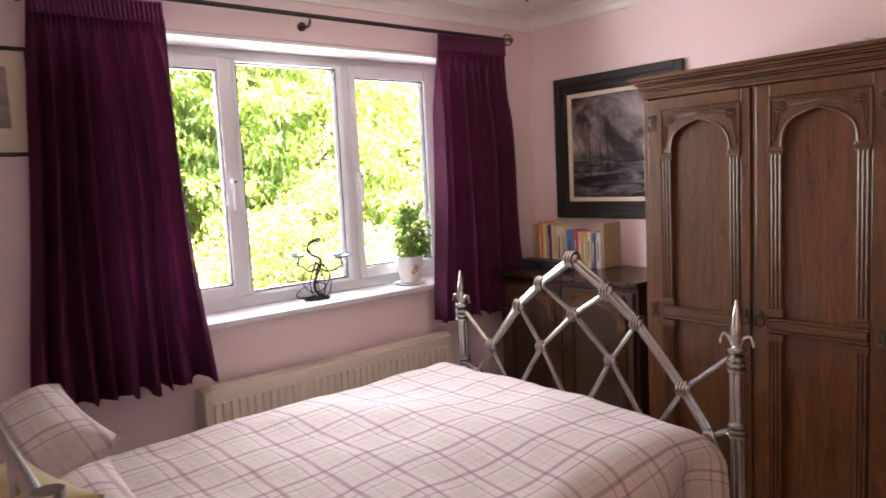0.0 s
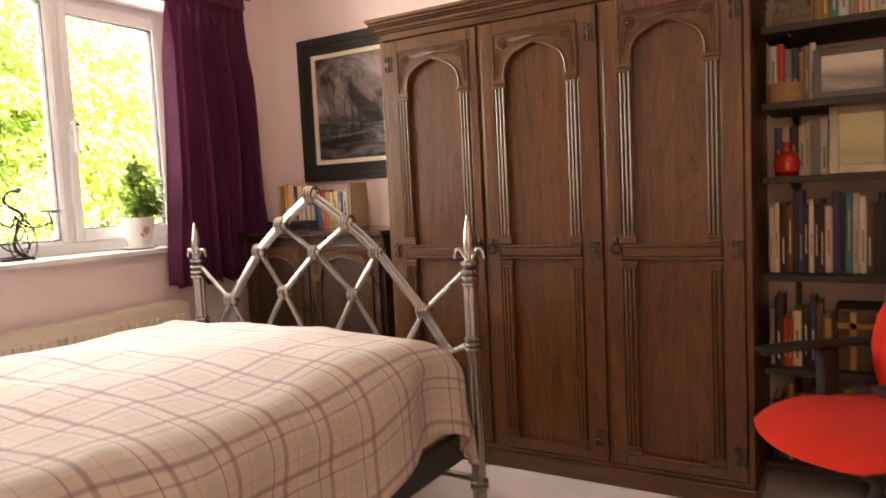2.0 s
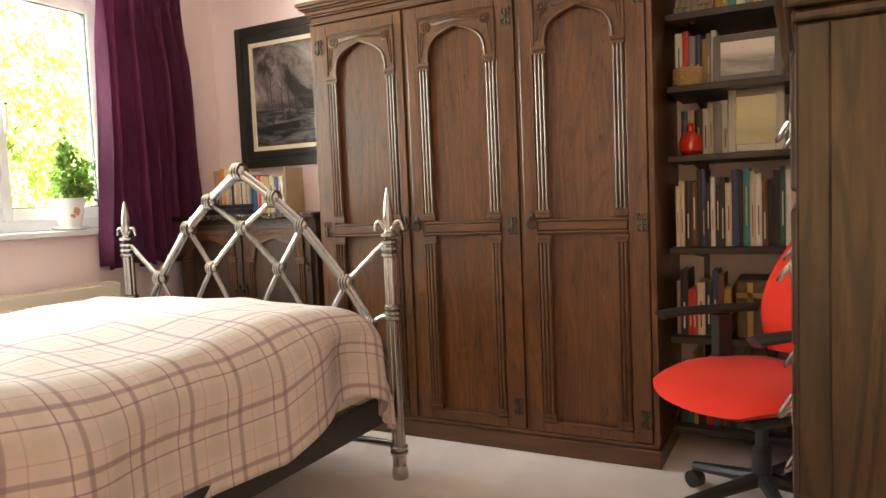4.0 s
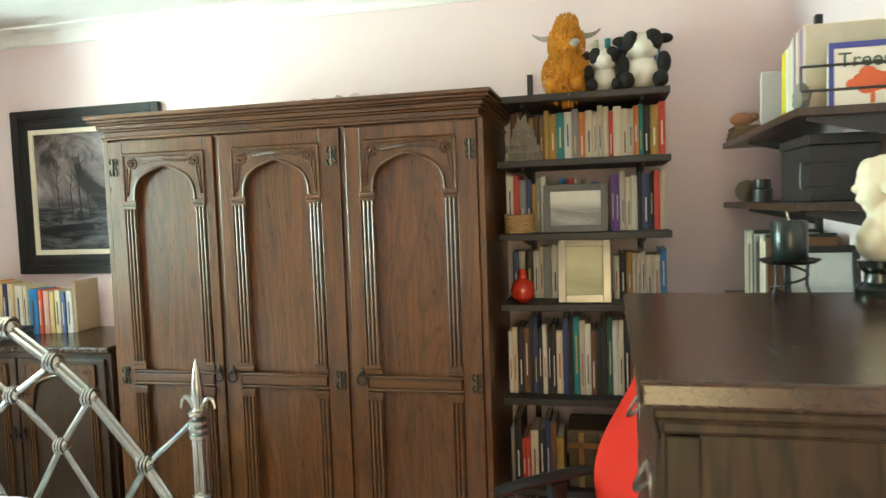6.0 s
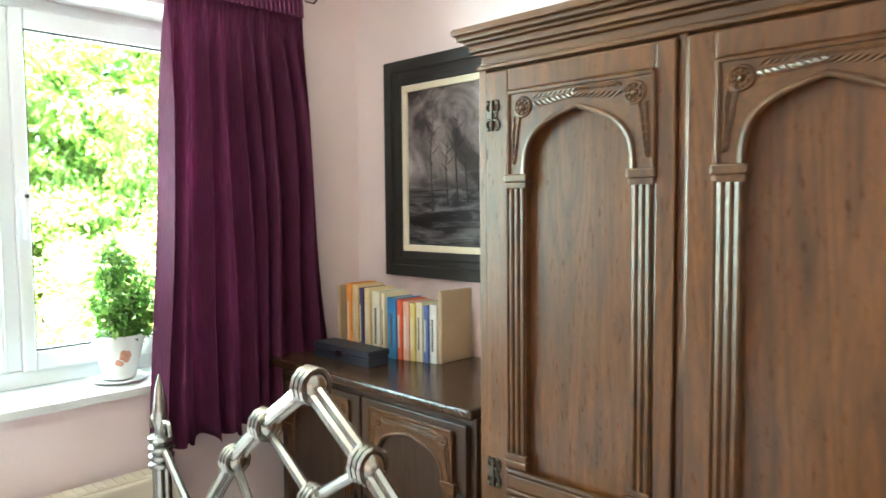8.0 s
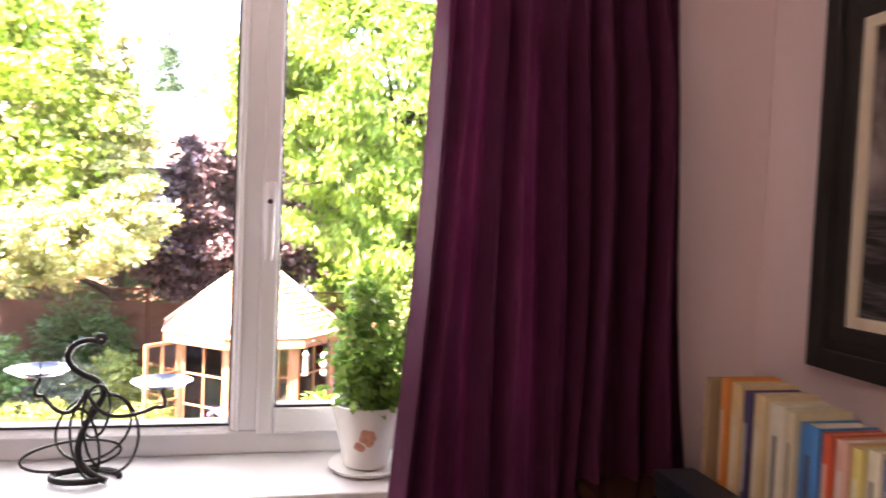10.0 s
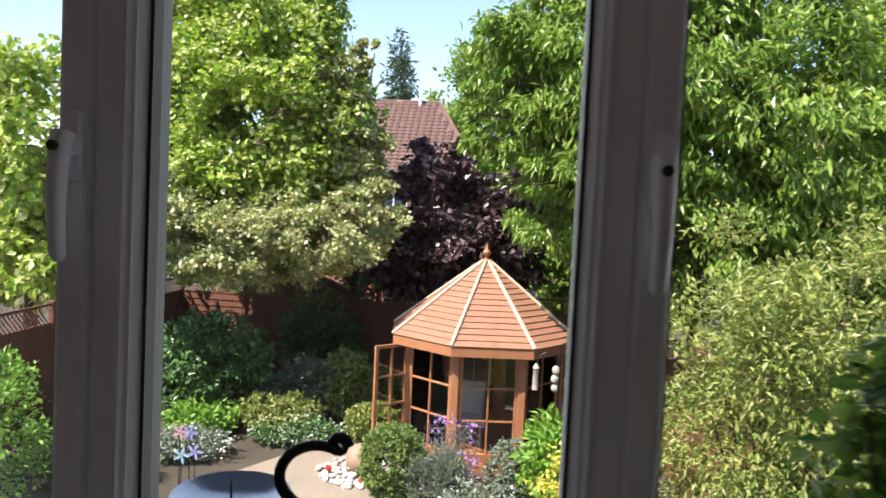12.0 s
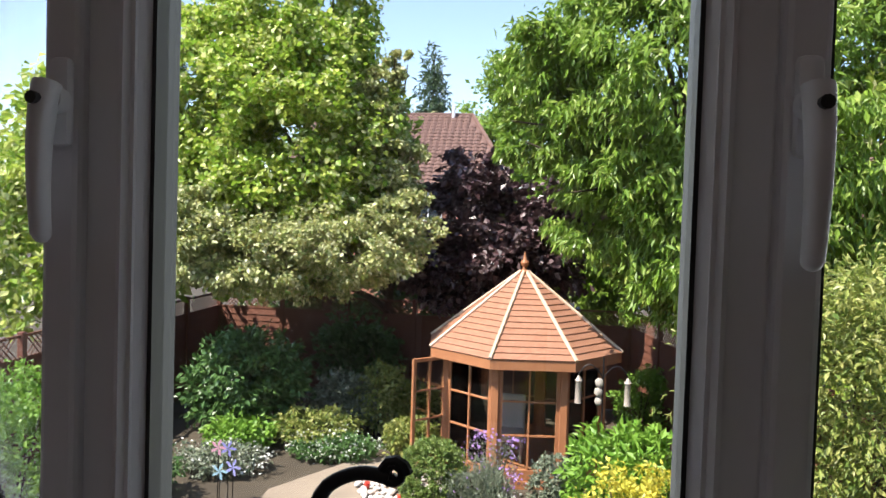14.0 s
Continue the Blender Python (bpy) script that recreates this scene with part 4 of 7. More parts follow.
for y in (PA, PB):
    part("post", tube(bmesh.new(), [(1.08, y, 0), (1.08, y, 1.15)], 0.025, 10), SILVER, head, smooth=True)
for k in range(1, 8):
    part("spindle", tube(bmesh.new(), [(1.08, PA + k * 0.182, 0.3), (1.08, PA + k * 0.182, 1.1)], 0.009, 8), SILVER, head, smooth=True)
mat_ = part("mattress", boxes((1.12, 3.16, 1.80, 3.215, 0.34, 0.60), bevel=0.04), plain("mattress_ticking", (0.7, 0.68, 0.64), 0.9))
tagged(mat_, "deep white mattress on the metal bedstead", "mattress")

# duvet: over the top, down the sides and over the foot
nu, nv = 110, 120
U0, U1, V0, V1 = 1.15, 3.44, -0.36, 1.78    # lengths along the cloth; V 0..1.42 lies on top
bm = bmesh.new()
uvl = bm.loops.layers.uv.new("cloth")
pts, uvs = [], []


def drape(s, edge, r):
    """Distance past an edge: how far out and how far down the cloth goes."""
    q = s - edge
    if q <= 0:
        return s, 0.0
    if q < r * 1.57:
        return edge + r * math.sin(q / r), r * (1 - math.cos(q / r))
    return edge + r + 0.05 * (q - r * 1.57), r + (q - r * 1.57)


for i in range(nu + 1):
    row, ruv = [], []
    u = U0 + (U1 - U0) * i / nu
    for j in range(nv + 1):
        v = V0 + (V1 - V0) * j / nv
        x, dx = drape(u, 2.97, 0.15)
        if v < 0.71:
            q, dz = drape(0.71 - v, 0.60, 0.16)
            y = 2.505 - q
        else:
            q, dz = drape(v - 0.71, 0.62, 0.10)
            y = 2.505 + min(q, 0.715)
        drop = (dx ** 1.6 + dz ** 1.6) ** (1 / 1.6)
        crown = 0.035 * math.cos((y - 2.5) * 1.8) + 0.012 * math.sin(u * 5 + v * 3)
        z = 0.685 + crown - drop
        w = min(1, dz / 0.2)
        soft = noise.noise(Vector((u * 3.2, v * 3.2, 2))) * 0.018 + noise.noise(Vector((u * 9, v * 9, 5))) * 0.005
        if v < 0.71:
            y -= w * 0.03 * math.sin(u * 13 + 2 * math.sin(u * 4)) - 0.02 * w
        lift = 0.10 * w * max(0, math.sin((u - 2.55) * 5.2)) if 2.55 < u < 3.15 else 0
        x = min(x, 3.165 if 1.80 < y < 3.2 else 3.18)
        row.append(bm.verts.new((x, y, max(0.245, z + soft * (1 - 0.5 * w) + lift * 0.7))))
        ruv.append((u, v))
    pts.append(row)
    uvs.append(ruv)
for i in range(nu):
    for j in range(nv):
        f = bm.faces.new((pts[i][j], pts[i + 1][j], pts[i + 1][j + 1], pts[i][j + 1]))
        for lp, (a, b) in zip(f.loops, ((i, j), (i + 1, j), (i + 1, j + 1), (i, j + 1))):
            lp[uvl].uv = uvs[a][b]
duv = part("duvet", bm, PLAID, smooth=True)
tagged(duv, "pale pink checked cotton duvet draped over the bed", "duvet")
md = duv.modifiers.new("thick", "SOLIDIFY")
md.thickness, md.offset = 0.02, -1


def cushion(name, x, y, z, w, d, h, rot, mat, label, category):
    bm = bmesh.new()
    uvl = bm.loops.layers.uv.new("cloth")
    n = 22
    for side in (1, -1):
        g = [[None] * (n + 1) for _ in range(n + 1)]
        for i in range(n + 1):
            for j in range(n + 1):
                a, b = i / n * 2 - 1, j / n * 2 - 1
                k = (max(0, 1 - a ** 4) * max(0, 1 - b ** 4)) ** 0.55
                pin = 1 - 0.06 * (1 - a * a) * abs(b) - 0.06 * (1 - b * b) * abs(a)
                g[i][j] = bm.verts.new((a * w / 2 * pin, b * d / 2 * pin, side * h / 2 * k * (1 + 0.15 * noise.noise(Vector((a * 2, b * 2, side + x))))))
        for i in range(n):
            for j in range(n):
                f = bm.faces.new((g[i][j], g[i + 1][j], g[i + 1][j + 1], g[i][j + 1]))
                for lp in f.loops:
                    lp[uvl].uv = (lp.vert.co.x + 0.1, lp.vert.co.y + 0.07)
    bmesh.ops.remove_doubles(bm, verts=bm.verts, dist=0.0005)
    ob = part(name, bm, mat, smooth=True)
    ob.matrix_world = pose(x, y, z, *rot)
    return tagged(ob, label, category)


cushion("pillow", 1.14, 2.86, 0.86, 0.5, 0.72, 0.20, (0, -24, 0), PLAID, "plump checked pillow at the head of the bed", "pillow")
cushion("pillow", 1.10, 2.14, 0.82, 0.5, 0.70, 0.18, (0, -24, 0), PLAID, "plump checked pillow on the near side of the bed", "pillow")
cushion("cushion", 1.00, 2.16, 0.90, 0.42, 0.42, 0.12, (0, -38, 12), OLIVE, "gold satin cushion leaning on the pillows", "cushion")

# ---- bookshelves on the east wall ----
SY0, SY1 = 0.235, 0.872
SHELF_Z = [0.10, 0.47, 0.83, 1.197, 1.469, 1.748, 1.992]
rack = thing("shelving", 4.1, 0.55, 0, "black wall-mounted shelves crammed with books beside the wardrobe", "shelves")
for z in SHELF_Z:
    part("shelf", boxes((3.885, 4.296, SY0, SY1, z - 0.026, z), bevel=0.003), BLACKWOOD, rack)
for y in (0.33, 0.78):
    bm = boxes((4.286, 4.298, y - 0.012, y + 0.012, 0.0, 2.14))
    part("upright", bm, BLACK, rack)
    for z in SHELF_Z:
        part("bracket", prism(bmesh.new(), [(4.286, z - 0.026), (4.286, z - 0.075), (3.95, z - 0.034), (3.95, z - 0.026)], "y", y - 0.006, y + 0.006), BLACK, rack)
rng = random.Random(11)


PALE, CRM, WHT, ORG, REDB, OCH, BRN = (0.55, 0.50, 0.40), (0.68, 0.60, 0.45), (0.72, 0.70, 0.64), (0.62, 0.20, 0.04), (0.56, 0.05, 0.03), (0.42, 0.26, 0.05), (0.16, 0.07, 0.03)
TEAL, NAVY_B, BLK, PURP, GRN, GRY, BLU = (0.03, 0.24, 0.26), (0.03, 0.05, 0.15), (0.018, 0.018, 0.02), (0.16, 0.07, 0.34), (0.03, 0.13, 0.08), (0.26, 0.26, 0.27), (0.06, 0.2, 0.5)


def fill(z, y0, y1, x, hmin, hmax, cols, group, label, tmax=0.034):
    """A run of books whose colours follow the list, over and over."""
    y, k = y0, 0
    while y < y1 - 0.012:
        t = min(rng.uniform(0.016, tmax), y1 - y)
        col = cols[k % len(cols)]
        tc = rng.choice(((0.74, 0.70, 0.58), (0.6, 0.42, 0.12), (0.75, 0.74, 0.7))) if sum(col) < 0.95 else rng.choice(((0.12, 0.08, 0.06), (0.4, 0.08, 0.05), (0.08, 0.1, 0.2)))
        lo = rng.uniform(0.08, 0.3)
        book(x + rng.uniform(0, 0.02), y, z, t - 0.001, rng.uniform(0.15, 0.2), rng.uniform(hmin, hmax), col, group, label, (lo, lo + rng.uniform(0.3, 0.55), tc) if rng.random() < 0.8 and t > 0.014 else None)
        y += t
        k += 1


fill(1.992, 0.25, 0.56, 4.12, 0.19, 0.25, [BLU, PALE, CRM, BRN, WHT, NAVY_B, CRM, TEAL], "books on the top shelf", "paperback standing behind plush toys on the shelf")
fill(1.748, 0.245, 0.72, 4.00, 0.175, 0.205, [REDB, OCH, BLK, TEAL, ORG, PALE, CRM, CRM, REDB, CRM, PALE, CRM, CRM, ORG, GRY, WHT, TEAL, OCH, OCH, BRN, BRN], "books on the upper shelf", "cloth-bound book standing on the upper shelf", 0.032)
fill(1.748, 0.73, 0.85, 4.08, 0.18, 0.21, [BRN, OCH, PALE, BRN], "books on the upper shelf", "brown old book standing behind the stone ruin")
fill(1.469, 0.245, 0.46, 4.00, 0.19, 0.235, [PALE, REDB, BLK, NAVY_B, BLK, WHT, CRM, PALE, PURP, PURP, NAVY_B], "books on the second shelf", "hardback book standing beside a framed photograph", 0.028)
fill(1.469, 0.46, 0.68, 4.10, 0.18, 0.22, [CRM, REDB, BLU, PALE, WHT], "books on the second shelf", "hardback book standing behind a framed photograph")
fill(1.469, 0.70, 0.86, 4.00, 0.19, 0.235, [WHT, GRY, OCH, NAVY_B, GRY, REDB], "books on the second shelf", "red, yellow or grey hardback on the second shelf", 0.03)
fill(1.197, 0.245, 0.45, 4.03, 0.16, 0.20, [BLU, CRM, CRM, WHT, CRM, CRM, OCH, BLK, WHT], "books on the third shelf", "cream paperback standing on the third shelf", 0.028)
fill(1.197, 0.45, 0.86, 4.06, 0.18, 0.22, [PALE, WHT, GRY, CRM, WHT, BLK, PALE, NAVY_B], "books on the third shelf", "tall cream or dark book on the third shelf")
fill(0.83, 0.245, 0.86, 3.96, 0.24, 0.31, [BLK, WHT, BLK, NAVY_B, BLK, BRN, BLK, CRM, WHT, GRN, BLK, BLK, BRN, WHT, PALE, TEAL, BLK, NAVY_B, CRM, BLK], "books on the fourth shelf", "tall dark book standing on the fourth shelf", 0.026)
fill(0.47, 0.245, 0.44, 3.98, 0.2, 0.26, [BRN, BLK, GRN, BLK], "books on the fifth shelf", "dark book standing on the fifth shelf")
fill(0.47, 0.65, 0.86, 3.94, 0.18, 0.27, [OCH, BRN, NAVY_B, BLK, CRM, REDB, REDB, BLK, GRY], "books on the fifth shelf", "red or dark book standing on the fifth shelf", 0.03)
fill(0.10, 0.245, 0.86, 3.94, 0.2, 0.31, [BLK, BRN, NAVY_B, REDB, BLK, OCH, GRN, BLK], "books on the lowest shelf", "large book standing on the lowest shelf")


def standing_frame(x, y0, y1, z0, z1, border, mat, inner, label, tilt=8):
    f = thing("picture_frame", x, (y0 + y1) / 2, z0, label, "picture frame")
    b = border
    part("frame", boxes((x, x + 0.016, y0, y0 + b, z0, z1), (x, x + 0.016, y1 - b, y1, z0, z1), (x, x + 0.016, y0 + b, y1 - b, z0, z0 + b), (x, x + 0.016, y0 + b, y1 - b, z1 - b, z1), bevel=0.002), mat, f)
    part("picture", boxes((x + 0.006, x + 0.012, y0 + b, y1 - b, z0 + b, z1 - b)), inner, f)
    part("stand", boxes((x + 0.016, x + 0.022, (y0 + y1) / 2 - 0.03, (y0 + y1) / 2 + 0.03, z0, z1 - 0.06)), mat, f)
    f.rotation_euler = (0, radians(tilt), 0)
    return f


GREYFR = plain("grey_slate_frame", (0.12, 0.115, 0.105), 0.4, 0, 0.2)
standing_frame(3.93, 0.462, 0.705, 1.470, 1.655, 0.026, GREYFR, painting_mat("castle_photograph", 0.45, 0.7, [(0.62, 0.6, 0.55), (0.75, 0.73, 0.68), (0.22, 0.21, 0.2), (0.6, 0.58, 0.54)]), "dark framed photograph of a castle on the shelf")
standing_frame(3.93, 0.455, 0.655, 1.198, 1.445, 0.03, plain("pewter_frame", (0.34, 0.32, 0.27), 0.25, 0.5, 0.2), painting_mat("old_map", 0.3, 0.6, [(0.55, 0.52, 0.28), (0.66, 0.62, 0.42), (0.40, 0.38, 0.2), (0.58, 0.52, 0.33)]), "pewter framed picture wrapped in clear film on the shelf")
v = lathe(bmesh.new(), 3.96, 0.795, [(0.022, 1.198), (0.042, 1.215), (0.047, 1.245), (0.038, 1.275), (0.016, 1.292), (0.013, 1.315), (0.018, 1.325), (0.012, 1.326)], 24)
tagged(part("vase", v, REDGLAZE, smooth=True), "small red glazed bottle vase on the shelf", "vase")
bk = thing("basket", 3.95, 0.795, 1.47, "small round woven wicker basket on the shelf", "basket")
bm = bmesh.new()
for k in range(8):
    tube(bm, [(3.96 + 0.055 * math.cos(a * math.pi / 12), 0.80 + 0.055 * math.sin(a * math.pi / 12), 1.475 + k * 0.009 + 0.002 * (-1) ** (a + k)) for a in range(24)], 0.0055, 6, closed=True)
part("weave", bm, plain("wicker", (0.46, 0.30, 0.13), 0.7, 0, 0.3, 60), bk, smooth=True)
part("base", lathe(bmesh.new(), 3.96, 0.80, [(0.05, 1.470), (0.05, 1.476)], 20), PALEWOOD, bk)
# stone model of an old building
bm = bmesh.new()
prism(bm, [(0.705, 1.748), (0.845, 1.748), (0.84, 1.80), (0.82, 1.83), (0.815, 1.87), (0.80, 1.885), (0.795, 1.93), (0.785, 1.905), (0.765, 1.93), (0.758, 1.89), (0.74, 1.875), (0.735, 1.82), (0.71, 1.79)], "x", 3.94, 3.99)
for z, half in ((1.755, 0.066), (1.785, 0.058), (1.815, 0.046), (1.845, 0.036), (1.872, 0.026)):
    for k in range(6):
        y = 0.775 - half + 2 * half * k / 5
        box(bm, 3.922 + (z - 1.75) * 0.15, 3.945, y - 0.006, y + 0.006, z, z + 0.022, bevel=0.002)
    box(bm, 3.918 + (z - 1.75) * 0.15, 3.945, 0.775 - half - 0.008, 0.775 + half + 0.008, z - 0.007, z + 0.001, bevel=0.002)
tagged(part("stone_ornament", bm, plain("mossy_stone", (0.26, 0.23, 0.18), 0.9, 0, 0.45, 30, 90, 0.8)), "rough grey stone model of a ruin on the shelf", "ornament")
# carved box on the fifth shelf
cb = thing("carved_box", 4.0, 0.57, 0.47, "old brass-banded carved box on a low shelf", "box")
OLD = plain("old_carved_wood", (0.085, 0.06, 0.03), 0.55, 0.1, 0.5, 25, 90, 1.0)
part("body", boxes((3.93, 4.15, 0.45, 0.63, 0.47, 0.64), bevel=0.006), OLD, cb)
part("lid", boxes((3.925, 4.155, 0.445, 0.635, 0.641, 0.70), bevel=0.012), OLD, cb)
part("band", boxes((3.918, 3.926, 0.49, 0.51, 0.475, 0.69), (3.918, 3.926, 0.57, 0.59, 0.475, 0.69), (3.918, 3.926, 0.45, 0.63, 0.63, 0.65)), BRASS, cb)

# plush toys on the top shelf
FUR_O = plain("orange_fur", (0.64, 0.28, 0.03), 0.95, 0, 0.4, 40, 160, 1.0)
FUR_W = plain("white_fur", (0.74, 0.70, 0.62), 0.95, 0, 0.12, 40, 200, 1.0)
FUR_K = plain("black_fur", (0.02, 0.018, 0.018), 0.95, 0, 0.3, 40, 200, 1.0)
HORN = plain("grey_horn", (0.35, 0.32, 0.28), 0.7)


def tufts(bm, n, x, y, z, rx, ry, rz, ln, index, r):
    for _ in range(n):
        d = Vector((r.gauss(0, 1), r.gauss(0, 1), r.gauss(0, 1))).normalized()
        p = Vector((x + d.x * rx, y + d.y * ry, z + d.z * rz))
        q = p + d * ln * 0.5 + Vector((0, 0, -ln * 0.8))
        before = len(bm.faces)
        tube(bm, [p, p + d * ln * 0.45, q], 0.0042, 4, r1=0.001)
        bm.faces.ensure_lookup_table()
        for f in bm.faces[before:]:
            f.material_index = index
    return bm


r5 = random.Random(3)
bm = bmesh.new()
blob(bm, 4.0, 0.665, 2.07, 0.07, 0.075, 0.085, 0.15, 16)
blob(bm, 3.985, 0.66, 2.185, 0.055, 0.055, 0.055, 0.15, 16)
blob(bm, 3.94, 0.645, 2.165, 0.03, 0.032, 0.028, 0.1, 12)
for dy in (-0.04, 0.05):
    blob(bm, 3.935, 0.665 + dy, 2.02, 0.035, 0.03, 0.03, 0.15, 12)
blob(bm, 3.99, 0.66, 2.245, 0.035, 0.035, 0.03, 0.3, 12)
for tx, ty, tz, ra, n_ in ((4.0, 0.665, 2.07, 0.078, 520), (3.985, 0.66, 2.19, 0.056, 330), (3.945, 0.665, 2.02, 0.05, 160), (3.99, 0.66, 2.25, 0.034, 120)):
    tufts(bm, n_, tx, ty, tz, ra, ra, ra, 0.034, 0, r5)
nf = len(bm.faces)
for sg in (-1, 1):
    tube(bm, bent((3.985, 0.66 + sg * 0.05, 2.205), (3.985, 0.66 + sg * 0.10, 2.195), (3.985, 0.66 + sg * 0.128, 2.225), 6), 0.014, 8, r1=0.003)
blob(bm, 3.905, 0.625, 2.165, 0.014, 0.020, 0.016, 0.05, 10)
bm.faces.ensure_lookup_table()
for f in bm.faces[nf:]:
    f.material_index = 1
bmesh.ops.translate(bm, verts=bm.verts, vec=(0, -0.055, 0.012))
tagged(part("plush_toy", bm, [FUR_O, HORN], smooth=True), "shaggy orange plush highland cow sitting on the shelf", "soft toy", "plush toys")


def cow(y, s):
    bm = bmesh.new()
    blob(bm, 3.985, y, 1.992 + 0.055 * s, 0.05 * s, 0.055 * s, 0.055 * s, 0.08, 16, 0)
    blob(bm, 3.97, y, 1.992 + 0.135 * s, 0.045 * s, 0.05 * s, 0.045 * s, 0.05, 16, 0)
    blob(bm, 3.965, y - 0.03 * s, 1.992 + 0.15 * s, 0.044 * s, 0.032 * s, 0.036 * s, 0.05, 12, 1)
    blob(bm, 3.965, y + 0.034 * s, 1.992 + 0.15 * s, 0.042 * s, 0.028 * s, 0.034 * s, 0.05, 12, 1)
    blob(bm, 3.925, y, 1.992 + 0.125 * s, 0.03 * s, 0.03 * s, 0.026 * s, 0.03, 12, 0)
    for sg in (-1, 1):
        blob(bm, 3.97, y + sg * 0.066 * s, 1.992 + 0.155 * s, 0.012 * s, 0.026 * s, 0.016 * s, 0.05, 10, 1)
        blob(bm, 3.93, y + sg * 0.05 * s, 1.992 + 0.028 * s, 0.045 * s, 0.024 * s, 0.026 * s, 0.05, 12, 1)
        blob(bm, 3.95, y + sg * 0.062 * s, 1.992 + 0.08 * s, 0.022 * s, 0.022 * s, 0.035 * s, 0.05, 10, 1)
    tagged(part("plush_toy", bm, [FUR_W, FUR_K], smooth=True), "black and white plush cow sitting on the shelf", "soft toy", "plush toys")


cow(0.465, 0.92)
cow(0.325, 1.2)

# ---- chest of drawers ----
CX0, CX1, CY0, CY1, CZ = 2.10, 2.93, -0.26, 0.43, 1.365
chest = thing("chest_of_drawers", 2.5, 0.1, 0, "tall dark oak chest of drawers with a polished top", "chest of drawers")
part("body", boxes((CX0 + 0.035, CX1 - 0.03, CY0, CY1 - 0.04, 0.06, CZ - 0.075), bevel=0.003), CHEST_OAK, chest)
part("top", boxes((CX0, CX1, CY0, CY1, CZ - 0.035, CZ), bevel=0.006), OAK_TOP, chest, "polished overhanging top")
part("top_moulding", boxes((CX0 + 0.015, CX1 - 0.012, CY0, CY1 - 0.015, CZ - 0.055, CZ - 0.035), (CX0 + 0.025, CX1 - 0.02, CY0, CY1 - 0.025, CZ - 0.075, CZ - 0.055), bevel=0.006), CHEST_OAK, chest)
part("corner_post", boxes((CX0 + 0.026, CX0 + 0.075, CY1 - 0.075, CY1 - 0.03, 0.06, CZ - 0.076), bevel=0.004), CHEST_OAK, chest)
part("corner_post", boxes((CX1 - 0.075, CX1 - 0.022, CY1 - 0.075, CY1 - 0.03, 0.06, CZ - 0.076), bevel=0.004), CHEST_OAK, chest)
part("plinth", boxes((CX0 + 0.02, CX1 - 0.015, CY0, CY1 - 0.02, 0.0, 0.06), bevel=0.006), CHEST_OAK, chest)
for k in range(5):
    z0 = 0.09 + k * 0.24
    dr = part("drawer", boxes((CX0 + 0.09, CX1 - 0.09, CY1 - 0.045, CY1 - 0.022, z0, z0 + 0.215), bevel=0.006), OAK_DARK, chest)
    for sg in (-1, 1):
        bm = bmesh.new()
        xm = (CX0 + CX1) / 2 + sg * 0.19
        box(bm, xm - 0.05, xm + 0.05, CY1 - 0.023, CY1 - 0.019, z0 + 0.09, z0 + 0.13, bevel=0.001)
        tube(bm, bent((xm - 0.04, CY1 - 0.019, z0 + 0.115), (xm, CY1 + 0.02, z0 + 0.06), (xm + 0.04, CY1 - 0.019, z0 + 0.115), 8), 0.004, 6)
        part("handle", bm, SILVER, dr, "pewter drop handle", True)

# bust on the chest
BX, BY, BZ = 2.86, -0.090, CZ + 0.072
bm = bmesh.new()
for dx, f, z, rx, ry, rz in ((0, -0.016, 0.191, 0.049, 0.062, 0.052), (0, 0.024, 0.200, 0.036, 0.029, 0.036), (0, 0.018, 0.163, 0.039, 0.035, 0.048), (0, 0.020, 0.128, 0.026, 0.020, 0.018), (0, 0.057, 0.166, 0.008, 0.013, 0.011), (0, 0.051, 0.183, 0.006, 0.008, 0.016),
                             (0, 0.041, 0.195, 0.028, 0.011, 0.008), (0, 0.052, 0.145, 0.013, 0.006, 0.005), (0, 0.049, 0.137, 0.012, 0.007, 0.005), (0.046, -0.006, 0.165, 0.007, 0.011, 0.018), (-0.046, -0.006, 0.165, 0.007, 0.011, 0.018),
                             (0, -0.044, 0.180, 0.050, 0.045, 0.046), (0, -0.017, 0.100, 0.042, 0.045, 0.075), (0, 0.0, 0.115, 0.032, 0.030, 0.040), (0, 0.020, 0.045, 0.062, 0.034, 0.040), (0, -0.035, 0.055, 0.072, 0.048, 0.036), (0, -0.072, 0.068, 0.045, 0.034, 0.020), (0, -0.008, 0.022, 0.046, 0.050, 0.024), (0, -0.008, 0.068, 0.050, 0.052, 0.046)):
    blob(bm, BX + dx * 0.78, BY + f * 0.78, BZ + z * 0.93, rx * 0.78, ry * 0.78, rz * 0.93, 0.0, 18)
bust = tagged(part("bust", bm, PLASTER, smooth=True), "cream plaster bust on a dark turned socle", "bust")
fuse = bust.modifiers.new("fuse", "REMESH")
fuse.mode, fuse.voxel_size, fuse.use_smooth_shade = "VOXEL", 0.003, True
ease = bust.modifiers.new("ease", "SMOOTH")
ease.factor, ease.iterations = 0.5, 12
so = lathe(bmesh.new(), BX, BY, [(0.044, CZ), (0.046, CZ + 0.016), (0.040, CZ + 0.022), (0.029, CZ + 0.030), (0.027, CZ + 0.048), (0.039, CZ + 0.060), (0.040, CZ + 0.076)], 24)
tagged(part("bust_socle", so, plain("black_marble", (0.015, 0.02, 0.017), 0.12, 0, 0.3, 20), smooth=True), "polished black marble socle under the bust", "socle")

